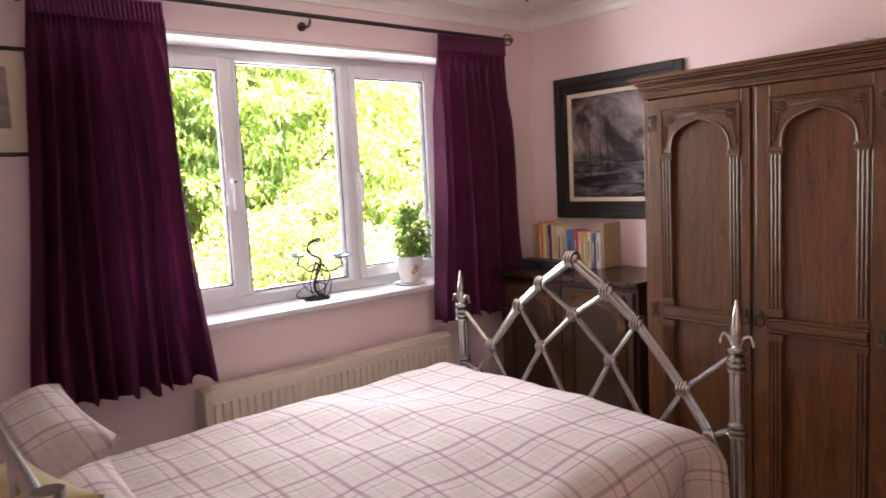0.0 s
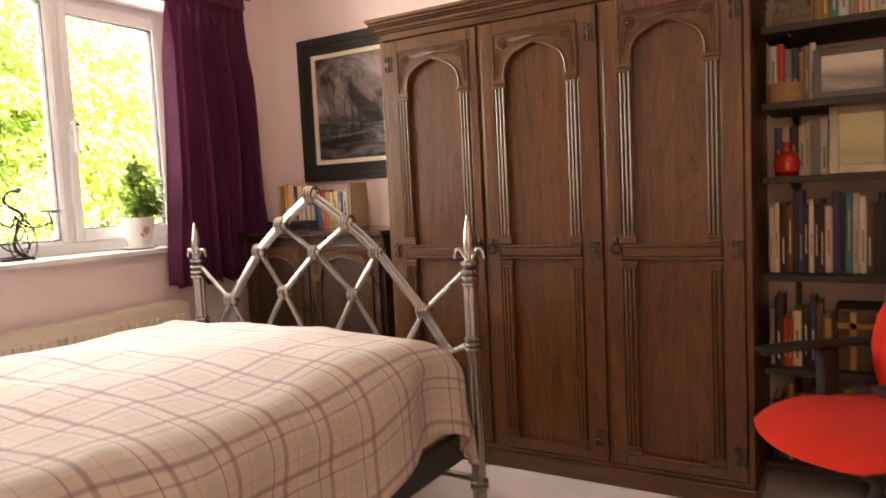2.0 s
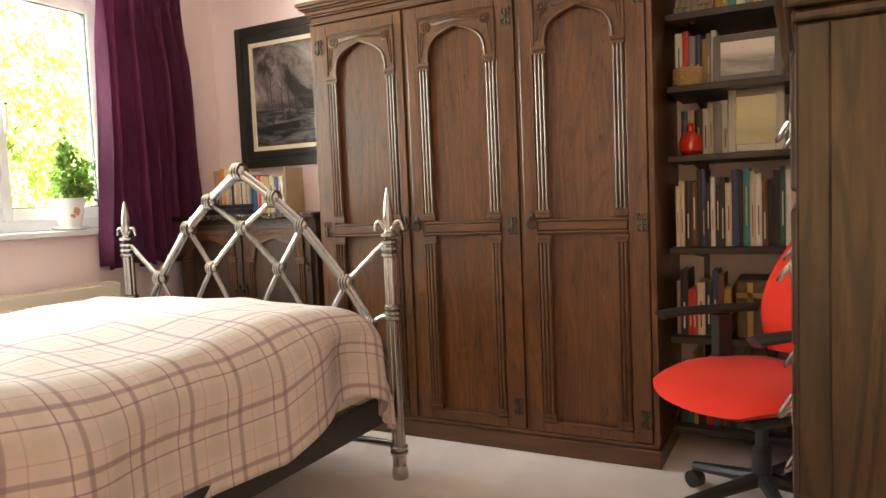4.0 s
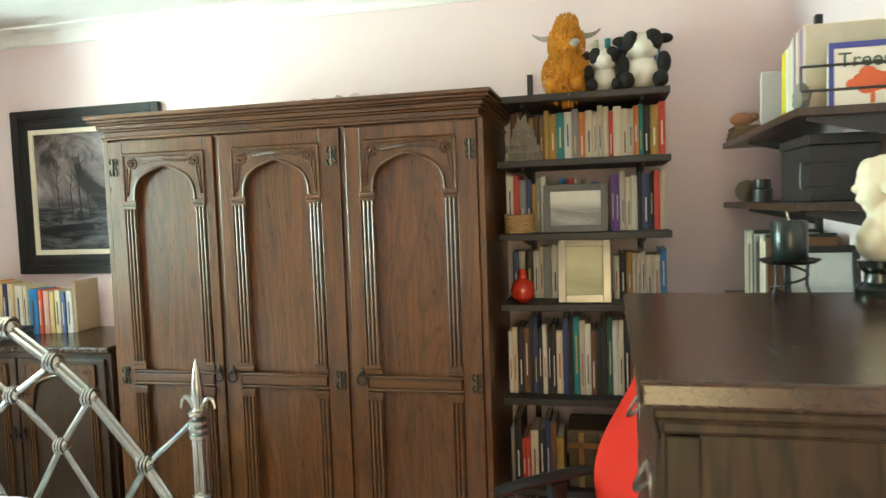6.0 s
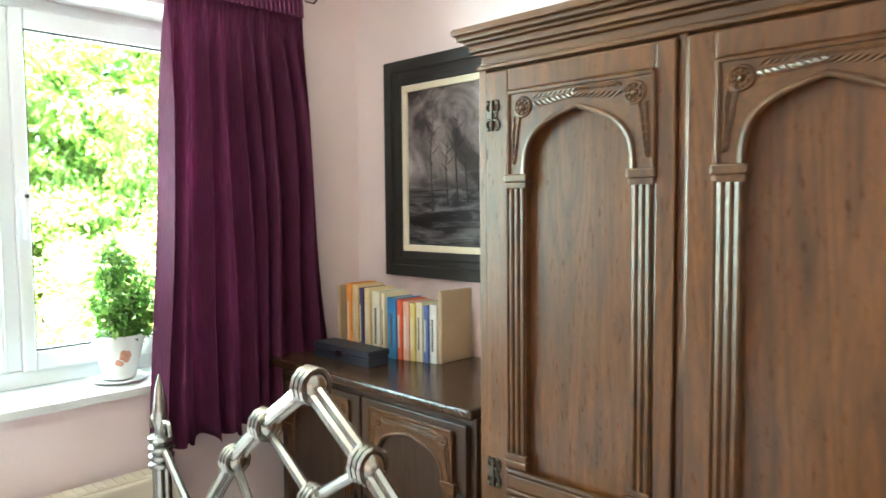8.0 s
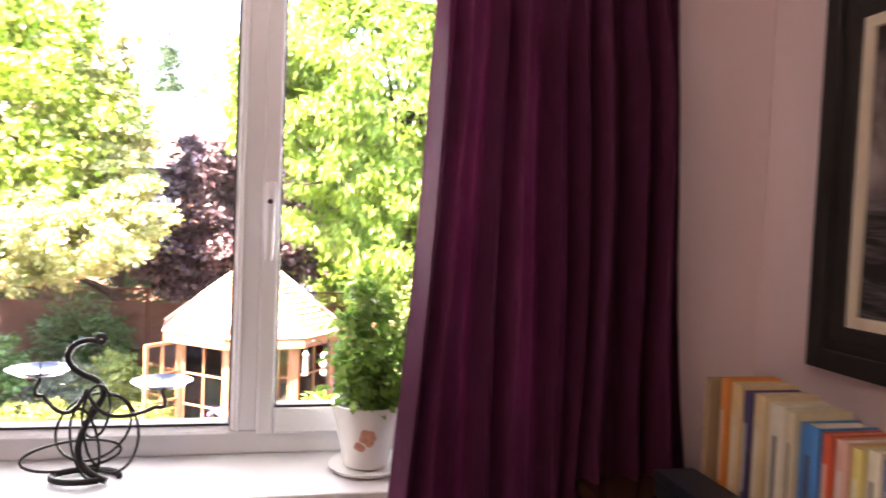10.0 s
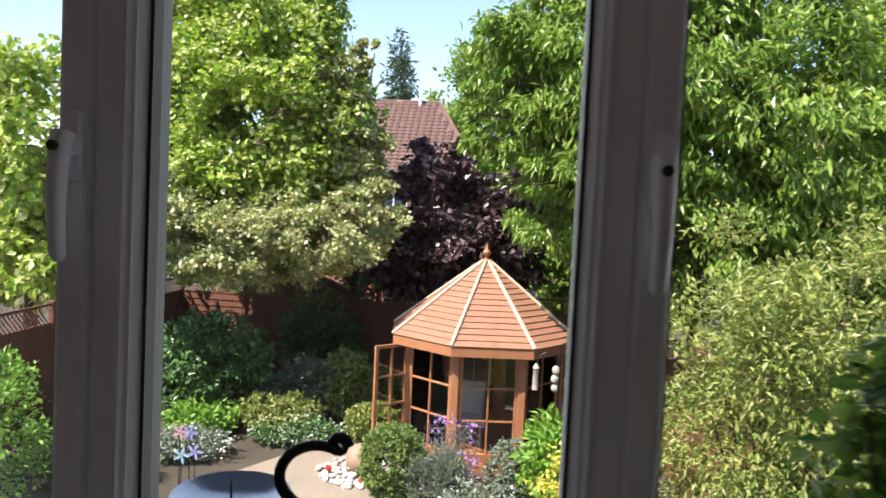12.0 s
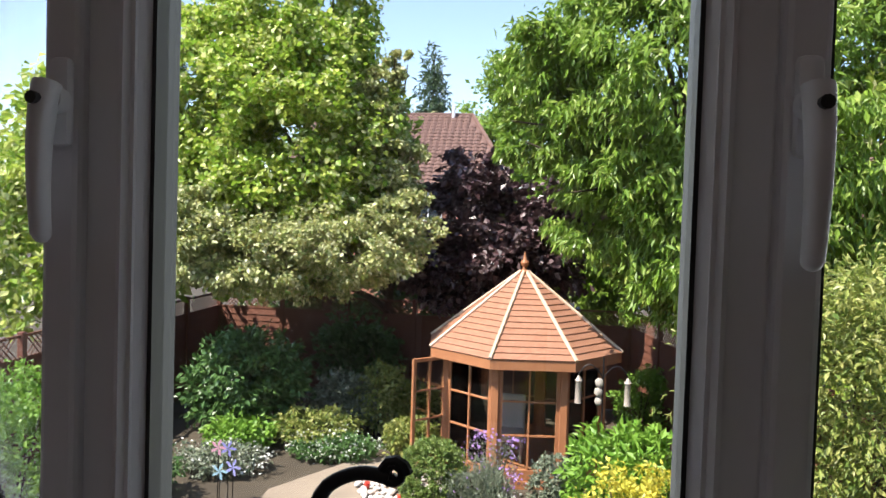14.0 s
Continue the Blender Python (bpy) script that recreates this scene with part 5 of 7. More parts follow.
# ---- shelves on the south wall ----
fs = thing("floating_shelves", 3.6, -0.2, 1.3, "dark wooden shelves on black slotted wall uprights", "shelves")
for x in (3.17, 3.92):
    part("upright", boxes((x - 0.014, x + 0.014, Y0, Y0 + 0.022, 1.10, 2.20)), BLACK, fs)
for z, sx in ((1.80, 3.14), (1.562, 3.14), (1.20, 3.14)):
    part("shelf", boxes((sx, 4.27, Y0 + 0.02, 0.002, z - 0.022, z), bevel=0.003), OAK_DARK, fs)
    for x in (3.17, 3.92):
        part("bracket", prism(bmesh.new(), [(Y0 + 0.02, z - 0.023), (-0.03, z - 0.023), (-0.03, z - 0.032), (Y0 + 0.02, z - 0.085)], "x", x - 0.004, x + 0.004), BLACK, fs)
for z in (1.80, 1.562):
    bm = bmesh.new()
    for k in (0.04, 0.10):
        tube(bm, [(3.15, Y0 + 0.03, z + k), (3.15, -0.012, z + k)], 0.0035, 6)
    tube(bm, [(3.15, -0.012, z + 0.04), (3.15, -0.012, z + 0.10)], 0.0035, 6)
    part("wire_end", bm, BLACK, fs, "black wire bookend", True)
tb = thing("book", 3.19, -0.15, 1.80, "white-covered book about trees facing out on the shelf", "book", "books on the floating shelf")
part("cover", boxes((3.185, 3.20, -0.245, -0.085, 1.802, 1.96), bevel=0.002), plain("white_cover", (0.74, 0.71, 0.64), 0.4, 0, 0.05), tb)
part("blue_border", boxes((3.183, 3.186, -0.245, -0.085, 1.945, 1.96), (3.183, 3.186, -0.097, -0.085, 1.802, 1.945)), plain("blue_cover", (0.05, 0.06, 0.3), 0.4), tb, "blue border")
bm = bmesh.new()
for k in range(14):
    blob(bm, 3.1845, -0.185 + 0.045 * math.cos(k * 2.4) * (k / 14), 1.862 + 0.03 * math.sin(k * 2.4) * (k / 14), 0.002, 0.02, 0.013, 0.2, 8)
box(bm, 3.1835, 3.1855, -0.19, -0.18, 1.806, 1.86)
part("red_tree_picture", bm, plain("red_print", (0.62, 0.12, 0.04), 0.5), tb, "red printed tree")
cu = bpy.data.curves.new("title", "FONT")
cu.body, cu.size, cu.extrude, cu.align_x = "Trees", 0.052, 0.0006, "CENTER"
ti = new("title", cu)
cu.materials.append(plain("dark_green_ink", (0.03, 0.08, 0.05), 0.5))
ti.parent = tb
ti.matrix_local = Matrix.Translation((-0.0075, -0.017, 0.098)) @ Matrix(((0, 0, -1, 0), (-1, 0, 0, 0), (0, 1, 0, 0), (0, 0, 0, 1)))
rng = random.Random(21)
ROSE, YEL = (0.55, 0.34, 0.34), (0.72, 0.60, 0.03)
xx = 3.24
for t, h, col in ((0.016, 0.22, PALE), (0.014, 0.225, ROSE), (0.012, 0.22, PURP), (0.018, 0.225, GRY), (0.014, 0.22, ROSE), (0.022, 0.225, CRM), (0.014, 0.22, NAVY_B), (0.016, 0.225, ROSE), (0.020, 0.215, WHT), (0.03, 0.205, CRM), (0.028, 0.20, WHT), (0.022, 0.20, YEL), (0.026, 0.195, YEL)):
    b = thing("book", xx, -0.1, 1.80, "slim upright book on the floating shelf", "book", "books on the floating shelf")
    part("cover", boxes((xx, xx + t - 0.001, -0.235, -0.045, 1.80, 1.80 + h), bevel=0.001), cover_of(col), b)
    part("page_block", boxes((xx + 0.002, xx + t - 0.003, -0.233, -0.047, 1.80 + h, 1.8015 + h)), PAPER, b)
    xx += t
fo = part("document_folder", boxes((3.70, 3.716, -0.245, -0.03, 1.80, 1.985), bevel=0.003), plain("pale_grey_board", (0.46, 0.43, 0.42), 0.6, 0, 0.08))
tagged(fo, "pale grey board folder standing on the floating shelf", "folder")
xx = 3.90
for t, h, col in ((0.022, 0.16, WHT), (0.02, 0.165, (0.5, 0.16, 0.1)), (0.024, 0.155, WHT), (0.018, 0.16, GRN), (0.022, 0.165, CRM)):
    b = thing("book", xx, -0.1, 1.80, "small patterned book at the shelf's end", "book", "books on the floating shelf")
    part("cover", boxes((xx, xx + t - 0.001, -0.235, -0.09, 1.80, 1.80 + h), bevel=0.001), cover_of(col), b)
    part("page_block", boxes((xx + 0.002, xx + t - 0.003, -0.233, -0.092, 1.80 + h, 1.8015 + h)), PAPER, b)
    xx += t
xx = 3.62
while xx < 4.0:
    t = rng.uniform(0.012, 0.03)
    hh = rng.uniform(0.2, 0.27)
    b = thing("book", xx, -0.1, 1.20, "upright book on the lowest floating shelf", "book", "books on the lower floating shelf")
    part("cover", boxes((xx, xx + t - 0.001, -0.235, -0.03, 1.20, 1.20 + hh), bevel=0.001), cover_of(rng.choice((PALE, WHT, GRY, BLK, CRM, BRN))), b)
    xx += t
standing_frame(3.35, -0.22, -0.02, 1.20, 1.44, 0.02, BLACKWOOD, painting_mat("small_print", 0.4, 0.6, [(0.5, 0.55, 0.55), (0.7, 0.7, 0.66), (0.3, 0.3, 0.3), (0.6, 0.6, 0.56)]), "black framed print standing on the lowest shelf")
for nm, row, mt in (("storage_case", (3.30, 3.62, -0.24, -0.07, 1.562, 1.745), BLACK),):
    st = thing(nm, (row[0] + row[1]) / 2, -0.12, row[4], "black storage box on the lower floating shelf", "box", "storage boxes")
    part("body", boxes((*row[:5], row[5] - 0.03), bevel=0.003), mt, st)
    part("lid", boxes((row[0] - 0.003, row[1] + 0.003, row[2] - 0.003, row[3] + 0.003, row[5] - 0.029, row[5]), bevel=0.003), mt, st)
tagged(part("pebble_ornament", blob(bmesh.new(), 3.22, -0.03, 1.834, 0.03, 0.022, 0.036, 0.3, 14), plain("grey_pebble", (0.2, 0.18, 0.15), 0.7), smooth=True), "grey lumpy pebble on the floating shelf", "ornament")
SLATS = plain("dry_bark_wood", (0.20, 0.13, 0.07), 0.8, 0, 0.4, 30, 90, 0.8)
for k in range(3):
    o = part("wooden_block", boxes((4.05 + 0.004 * k, 4.20, -0.10, 0.0 - 0.004 * k, 1.801 + k * 0.017, 1.8165 + k * 0.017), bevel=0.003), SLATS)
    tagged(o, "thin rough brown wooden block in a small stack", "wooden block", "stacked wooden blocks")
bm = blob(bmesh.new(), 4.12, -0.045, 1.878, 0.030, 0.044, 0.026, 0.1, 14)
blob(bm, 4.115, -0.088, 1.884, 0.018, 0.018, 0.016, 0.1, 12)
tagged(part("wooden_ornament", bm, TERRA, smooth=True), "small rounded brown ornament lying on stacked blocks", "ornament")
tin = thing("round_tin", 4.06, -0.045, 1.562, "round brown tin with a flat lid standing on edge", "tin")
part("drum", tube(bmesh.new(), [(4.03, -0.045, 1.603), (4.10, -0.055, 1.603)], 0.040, 24), OLD, tin, smooth=True)
part("lid", tube(bmesh.new(), [(4.026, -0.0445, 1.603), (4.036, -0.046, 1.603)], 0.0412, 24), IRON, tin, "dull metal rim", True)
tagged(part("jar", lathe(bmesh.new(), 3.84, -0.06, [(0.032, 1.562), (0.033, 1.605), (0.026, 1.61), (0.028, 1.612), (0.028, 1.640), (0.02, 1.641)], 20), BLACK, smooth=True), "small black lidded jar on the lower floating shelf", "jar")
# candle on its stand, on the chest
QX, QY, QZ = 2.84, 0.088, CZ + 0.078
cs = thing("candle_stand", QX, QY, CZ, "black iron plate stand with a coiled wire foot", "candle stand")
part("plate", lathe(bmesh.new(), QX, QY, [(0.02, QZ - 0.006), (0.05, QZ - 0.004), (0.062, QZ + 0.004), (0.060, QZ + 0.005), (0.048, QZ - 0.001), (0.02, QZ - 0.002)], 28), BLACK_IRON, cs, smooth=True)
bm = tube(bmesh.new(), [(QX + 0.036 * math.cos(q * 0.42), QY + 0.036 * math.sin(q * 0.42), CZ + 0.005 + 0.0042 * q) for q in range(17)], 0.003, 7)
for q in range(3):
    c, sn_ = math.cos(q * 2.1), math.sin(q * 2.1)
    tube(bm, [(QX + c * 0.044, QY + sn_ * 0.044, CZ), (QX + c * 0.034, QY + sn_ * 0.034, CZ + 0.03), (QX + c * 0.036, QY + sn_ * 0.036, QZ - 0.004)], 0.004, 6)
part("foot", bm, BLACK_IRON, cs, smooth=True)
candle = thing("candle", QX, QY, QZ, "thick black-green pillar candle, unlit, on its stand", "candle")
part("wax", lathe(bmesh.new(), QX, QY, [(0.034, QZ - 0.001), (0.0365, QZ + 0.002), (0.0365, QZ + 0.082), (0.033, QZ + 0.087), (0.028, QZ + 0.084), (0.01, QZ + 0.082)], 28), plain("dark_candle_wax", (0.012, 0.02, 0.02), 0.25, 0, 0.1), candle, smooth=True)
part("wick", tube(bmesh.new(), [(QX, QY, QZ + 0.08), (QX + 0.001, QY + 0.003, QZ + 0.098), (QX, QY + 0.006, QZ + 0.106)], 0.0015, 5), CREAM, candle)

# ---- red swivel chair ----
chair = thing("office_chair", 3.38, 0.56, 0, "red upholstered swivel chair with black arms", "office chair")
bm = bmesh.new()
n = 26
for side in (1, -1):
    g = []
    for i in range(n + 1):
        row = []
        for j in range(n + 1):
            a, b = i / n * 2 - 1, j / n * 2 - 1
            k = max(abs(a), abs(b)) / (math.hypot(a, b) + 1e-9) if (a or b) else 1
            q = 0.2 + 0.8 * k
            px, py = a * q * 0.27 * 1.15, b * q * 0.26 * 1.15
            edge = max(abs(a), abs(b))
            z = 0.43 + side * 0.04 * (1 - edge ** 6) + (-0.03 * max(0, b) ** 2 + 0.012 * (a * a))
            row.append(bm.verts.new((3.38 + px, 0.64 + py, z)))
        g.append(row)
    for i in range(n):
        for j in range(n):
            bm.faces.new((g[i][j], g[i + 1][j], g[i + 1][j + 1], g[i][j + 1]))
bmesh.ops.remove_doubles(bm, verts=bm.verts, dist=0.0005)
part("seat", bm, RED, chair, "red padded seat", True)
bm = bmesh.new()
for side in (1, -1):
    g = []
    for i in range(17):
        t = i / 16
        z = 0.50 + 0.60 * t
        yc = 0.45 - 0.10 * math.sin(t * 1.6) - 0.07 * t + 0.04 * math.sin(t * 6)
        half = 0.20 * (0.75 + 0.35 * math.sin(math.pi * min(1, t * 1.1))) * (1 if t < 0.9 else 1 - (t - 0.9) * 3.5)
        row = []
        for j in range(13):
            u = j / 12 * 2 - 1
            e = (1 - abs(u) ** 5) * (1 - abs(2 * t - 1) ** 8)
            row.append(bm.verts.new((3.38 + u * half, yc + side * 0.026 * e + 0.03 * u * u, z)))
        g.append(row)
    for i in range(16):
        for j in range(12):
            bm.faces.new((g[i][j], g[i + 1][j], g[i + 1][j + 1], g[i][j + 1]))
bmesh.ops.remove_doubles(bm, verts=bm.verts, dist=0.0005)
part("backrest", bm, RED, chair, "curved red backrest", True)
for sg in (-1, 1):
    xa = 3.38 + sg * 0.25
    bm = boxes((xa - 0.022, xa + 0.022, 0.56, 0.62, 0.36, 0.62), bevel=0.008)
    part("arm_post", bm, BLACK, chair)
    bm = tube(bmesh.new(), [(xa, 0.46, 0.632), (xa, 0.50, 0.638), (xa, 0.72, 0.642), (xa, 0.80, 0.634), (xa, 0.83, 0.625)], 0.032, 12)
    for v in bm.verts:
        v.co.z = 0.634 + (v.co.z - 0.634) * 0.5
    part("arm_pad", bm, BLACK, chair, "black plastic arm pad", True)
part("back_bar", boxes((3.35, 3.41, 0.36, 0.40, 0.36, 0.80), bevel=0.008), BLACK, chair)
part("seat_pan", boxes((3.18, 3.58, 0.44, 0.80, 0.355, 0.388), bevel=0.012), BLACK, chair)
part("gas_column", lathe(bmesh.new(), 3.38, 0.62, [(0.03, 0.10), (0.03, 0.22), (0.02, 0.23), (0.02, 0.36)], 16), BLACK, chair, smooth=True)
for k in range(5):
    a = k * 2 * math.pi / 5 + 0.3
    c, s = math.cos(a), math.sin(a)
    leg = part("leg", tube(bmesh.new(), [(3.38, 0.62, 0.12), (3.38 + c * 0.27, 0.62 + s * 0.27, 0.075)], 0.026, 8, r1=0.017), BLACK, chair, smooth=True)
    part("castor", tube(bmesh.new(), [(3.38 + c * 0.27 - s * 0.02, 0.62 + s * 0.27 + c * 0.02, 0.03), (3.38 + c * 0.27 + s * 0.02, 0.62 + s * 0.27 - c * 0.02, 0.03)], 0.03, 14), BLACK, leg, smooth=True)

chair.rotation_euler = (0, 0, radians(40))
chair.location = (3.44, 0.47, 0)

# ---- ceiling light ----
LX, LY = 3.05, 2.55
lampt = thing("ceiling_light", LX, LY, H, "aged brass ceiling light with frosted glass shades", "ceiling light")
bm = lathe(bmesh.new(), LX, LY, [(0.05, H - 0.03), (0.055, H - 0.005), (0.05, H - 0.0005)], 24)
tube(bm, [(LX, LY, H - 0.03), (LX, LY, H - 0.2)], 0.010, 10)
part("rose", bm, BRASS, lampt, smooth=True)
GLOW, gn, gl_, gb = nodes_of("lit_frosted_glass")
gb.inputs["Emission Color"].default_value = (1.0, 0.72, 0.42, 1)
gb.inputs["Emission Strength"].default_value = 0.10
for k in range(4):
    a = k * math.pi / 2 - 0.79
    c, s = math.cos(a), math.sin(a)
    ex, ey = LX + c * 0.17, LY + s * 0.17
    arm = part("arm", tube(bmesh.new(), bent((LX, LY, H - 0.2), (LX + c * 0.12, LY + s * 0.12, H - 0.31), (ex, ey, H - 0.19), 8), 0.008, 8), BRASS, lampt, smooth=True)
    part("shade", lathe(bmesh.new(), ex, ey, [(0.02, H - 0.19), (0.045, H - 0.16), (0.06, H - 0.10), (0.058, H - 0.10), (0.043, H - 0.158), (0.018, H - 0.186)], 20), GLOW, arm, "frosted glass shade", True)
bulb = new("ceiling_bulb", bpy.data.lights.new("ceiling_bulb", "POINT"))
bulb.data.energy, bulb.data.color, bulb.data.shadow_soft_size = 0.16, (1.0, 0.74, 0.46), 0.12
bulb.location = (LX, LY, H - 0.12)

# ---- on the window board ----
pot = thing("plant_pot", 3.325, 3.80, 0.985, "white glazed pot on a saucer with a leafy houseplant", "plant pot")
part("saucer", lathe(bmesh.new(), 3.325, 3.80, [(0.06, 0.985), (0.085, 0.992), (0.09, 1.0), (0.083, 0.999), (0.05, 0.993)], 28), POTWHITE, pot, smooth=True)
part("pot", lathe(bmesh.new(), 3.325, 3.80, [(0.045, 0.996), (0.052, 1.0), (0.075, 1.10), (0.086, 1.135), (0.088, 1.15), (0.08, 1.15), (0.072, 1.12)], 28), POTWHITE, pot, smooth=True)
part("soil", lathe(bmesh.new(), 3.325, 3.80, [(0.073, 1.115), (0.072, 1.132), (0.03, 1.138)], 20), SOIL, pot)
plant = thing("houseplant", 3.325, 3.80, 1.135, "bushy green small-leaved houseplant in the white pot", "houseplant")
bm = bmesh.new()
rp = random.Random(4)
for k in range(16):
    a, rr = rp.uniform(0, 6.28), rp.uniform(0.03, 0.13)
    tube(bm, bent((3.325 + 0.02 * math.cos(a), 3.80 + 0.02 * math.sin(a), 1.13), (3.325 + 0.5 * rr * math.cos(a), 3.80 + 0.5 * rr * math.sin(a), 1.27), (3.325 + rr * math.cos(a), 3.80 + rr * math.sin(a) * 0.8, rp.uniform(1.25, 1.43)), 5), 0.003, 5, r1=0.001)
part("stems", bm, BARK, plant, smooth=True)
leaves("foliage", L_HOUSE, plant, [(3.33, 3.79, 1.28, 0.105, 0.09, 0.11), (3.345, 3.79, 1.20, 0.115, 0.09, 0.06), (3.315, 3.79, 1.40, 0.055, 0.05, 0.10)], 1500, 0.027, 0.7, 0.25, 7, 40, 0.22, 0.3)
bm = bmesh.new()
for k in range(7):
    a = -1.75 + 0.11 * math.sin(k * 2.4) * 2
    zz = 1.075 + 0.018 * math.cos(k * 1.9)
    rr = 0.0705 + (zz - 1.075) * 0.27
    blob(bm, 3.325 + rr * math.cos(a), 3.80 + rr * math.sin(a), zz, 0.011, 0.004, 0.010, 0.2, 8)
part("flower_print", bm, plain("faded_pink_print", (0.62, 0.30, 0.20), 0.35, 0, 0.2), pot, "faded pink flower print", True)

ch = thing("candle_holder", 2.703, 3.79, 0.985, "black wrought iron scrolled candle holder with two blue plates", "candle holder")
bm = bmesh.new()
HX, HY = 2.703, 3.79
tube(bm, [(HX + 0.07 * math.cos(a * 0.35), HY + 0.045 * math.sin(a * 0.35), 0.992 + 0.0004 * a) for a in range(16)], 0.007, 8)
tube(bm, bent((HX + 0.05, HY - 0.03, 0.993), (HX - 0.06, HY, 1.02), (HX + 0.015, HY, 1.14), 10) + bent((HX + 0.015, HY, 1.14), (HX + 0.06, HY, 1.20), (HX - 0.005, HY, 1.22), 8)[1:] + bent((HX - 0.005, HY, 1.22), (HX - 0.06, HY, 1.25), (HX - 0.03, HY, 1.285), 8)[1:] + bent((HX - 0.03, HY, 1.285), (HX - 0.005, HY, 1.305), (HX + 0.022, HY, 1.295), 8)[1:], 0.008, 10, r1=0.006)
tube(bm, [(HX + 0.026 + 0.012 * (1 - a / 22) * math.cos(a * 0.7), HY, 1.300 + 0.012 * (1 - a / 22) * math.sin(a * 0.7)) for a in range(18)], 0.005, 8, r1=0.003)
part("stem", bm, BLACK_IRON, ch, smooth=True)
for sg, px, pz in ((-1, HX - 0.095, 1.229), (1, HX + 0.155, 1.200)):
    bm = tube(bmesh.new(), bent((HX, HY, 1.19), (HX + sg * 0.03, HY - 0.03, 1.10), (px + sg * -0.01, HY - 0.01, pz - 0.05), 10) + bent((px - sg * 0.01, HY - 0.01, pz - 0.05), (px + sg * 0.02, HY, pz - 0.06), (px, HY, pz - 0.02), 6)[1:] + [Vector((px, HY, pz - 0.005))], 0.0045, 8)
    arm = part("arm", bm, BLACK_IRON, ch, smooth=True)
    part("plate", lathe(bmesh.new(), px, HY, [(0.01, pz - 0.008), (0.045, pz - 0.004), (0.064, pz + 0.007), (0.066, pz + 0.008), (0.062, pz + 0.007), (0.043, pz - 0.001), (0.008, pz - 0.005)], 32), BLUEPLATE, arm, "shallow blue plate", True)
    part("pricket", tube(bmesh.new(), [(px, HY, pz - 0.006), (px, HY, pz + 0.022)], 0.002, 6, r1=0.0006), BLACK_IRON, arm)
for k, (ox, oz, rx, rz, tilt) in enumerate(((0.01, 1.10, 0.085, 0.07, 0.4), (0.05, 1.085, 0.06, 0.085, -0.5), (-0.03, 1.04, 0.10, 0.035, 0.2), (0.02, 1.14, 0.06, 0.06, 1.1), (0.0, 1.07, 0.055, 0.08, -0.9))):
    bm = tube(bmesh.new(), [(HX + ox + rx * math.cos(a * math.pi / 12) * math.cos(tilt) - 0 , HY + 0.02 * math.sin(a * math.pi / 12 + k) - 0.008 * k + 0.02, oz + rz * math.sin(a * math.pi / 12) + rx * 0.4 * math.cos(a * math.pi / 12) * math.sin(tilt)) for a in range(24)], 0.0032, 7, closed=True)
    part("scroll", bm, BLACK_IRON, ch, "looped iron rod", True)

# small white birds hung on a thread outside the glass
for k, (dx, dz) in enumerate(((2.655, 1.945), (2.712, 1.945), (2.69, 2.0))):
    o = thing("hanging_charm", dx, 3.985, dz, "small white triangular charm hanging by the window", "ornament", "hanging charms")
    part("charm", prism(bmesh.new(), [(dx - 0.008, dz - 0.016), (dx + 0.009, dz - 0.018), (dx - 0.001, dz + 0.014)], "y", 3.984, 3.987), POTWHITE, o)
    part("thread", tube(bmesh.new(), [(dx - 0.001, 3.985, dz + 0.013), (dx, 3.985, 2.236)], 0.0003, 4), CREAM, o)

# ---- the garden, one storey below ----
G = -2.58
bm = bmesh.new()
bmesh.ops.create_grid(bm, x_segments=60, y_segments=60, size=1)
for v in bm.verts:
    r = max(abs(v.co.x), abs(v.co.y))
    k = 30 * r + 900 * max(0, r - 0.7)
    d = v.co / (r + 1e-9) * k if r else v.co * 0
    v.co = Vector((d.x + 2, d.y + 12, G - 0.02 + 0.05 * noise.noise(Vector((d.x, d.y, 0)) * 0.5)))
setting("ground", bm, EARTH, "dark planted earth of the garden beds", "ground")
bm = bmesh.new()
path = [(-1.0, 12.3), (0.0, 11.6), (1.6, 11.4), (2.6, 12.2), (2.3, 13.8), (1.2, 15.0), (0.3, 15.2), (-0.3, 14.6), (-0.7, 13.9), (-1.1, 13.2)]
prism(bm, path, "z", G - 0.1, G + 0.04)
setting("pavement", bm, PAVING, "pale sandstone garden path between the beds", "path")
rp = random.Random(9)
peb = thing("pebbles", 0.95, 13.6, G + 0.04, "pale rounded pebbles round the stone sphere", "pebbles", kind="stuff")
meshes = []
for k in range(5):
    b2 = bmesh.new()
    bmesh.ops.create_icosphere(b2, subdivisions=1, radius=1)
    for v in b2.verts:
        v.co = Vector((v.co.x * 0.06, v.co.y * 0.045, v.co.z * 0.03)) * (1 + 0.2 * noise.noise(v.co * 2 + Vector((k, 0, 0))))
    for f in b2.faces:
        f.smooth = True
    me = bpy.data.meshes.new("pebble")
    b2.to_mesh(me)
    b2.free()
    me.materials.append(PEBBLE)
    meshes.append(me)
for k in range(230):
    o = new("pebble", meshes[k % 5])
    a, r = rp.uniform(0, 6.28), math.sqrt(rp.random())
    o.parent = peb
    o.location = (r * 0.8 * math.cos(a), r * 0.65 * math.sin(a), 0.015 + 0.03 * rp.random())
    o.rotation_euler = (rp.uniform(-0.3, 0.3), rp.uniform(-0.3, 0.3), rp.uniform(0, 6.28))
sp = blob(bmesh.new(), 0.85, 13.65, G + 0.27, 0.25, 0.25, 0.23, 0.01, 24)
tagged(part("stone_sphere", sp, plain("brown_sandstone", (0.33, 0.22, 0.15), 0.7, 0, 0.15, 8), smooth=True), "round brown stone water feature among pebbles", "garden ornament")
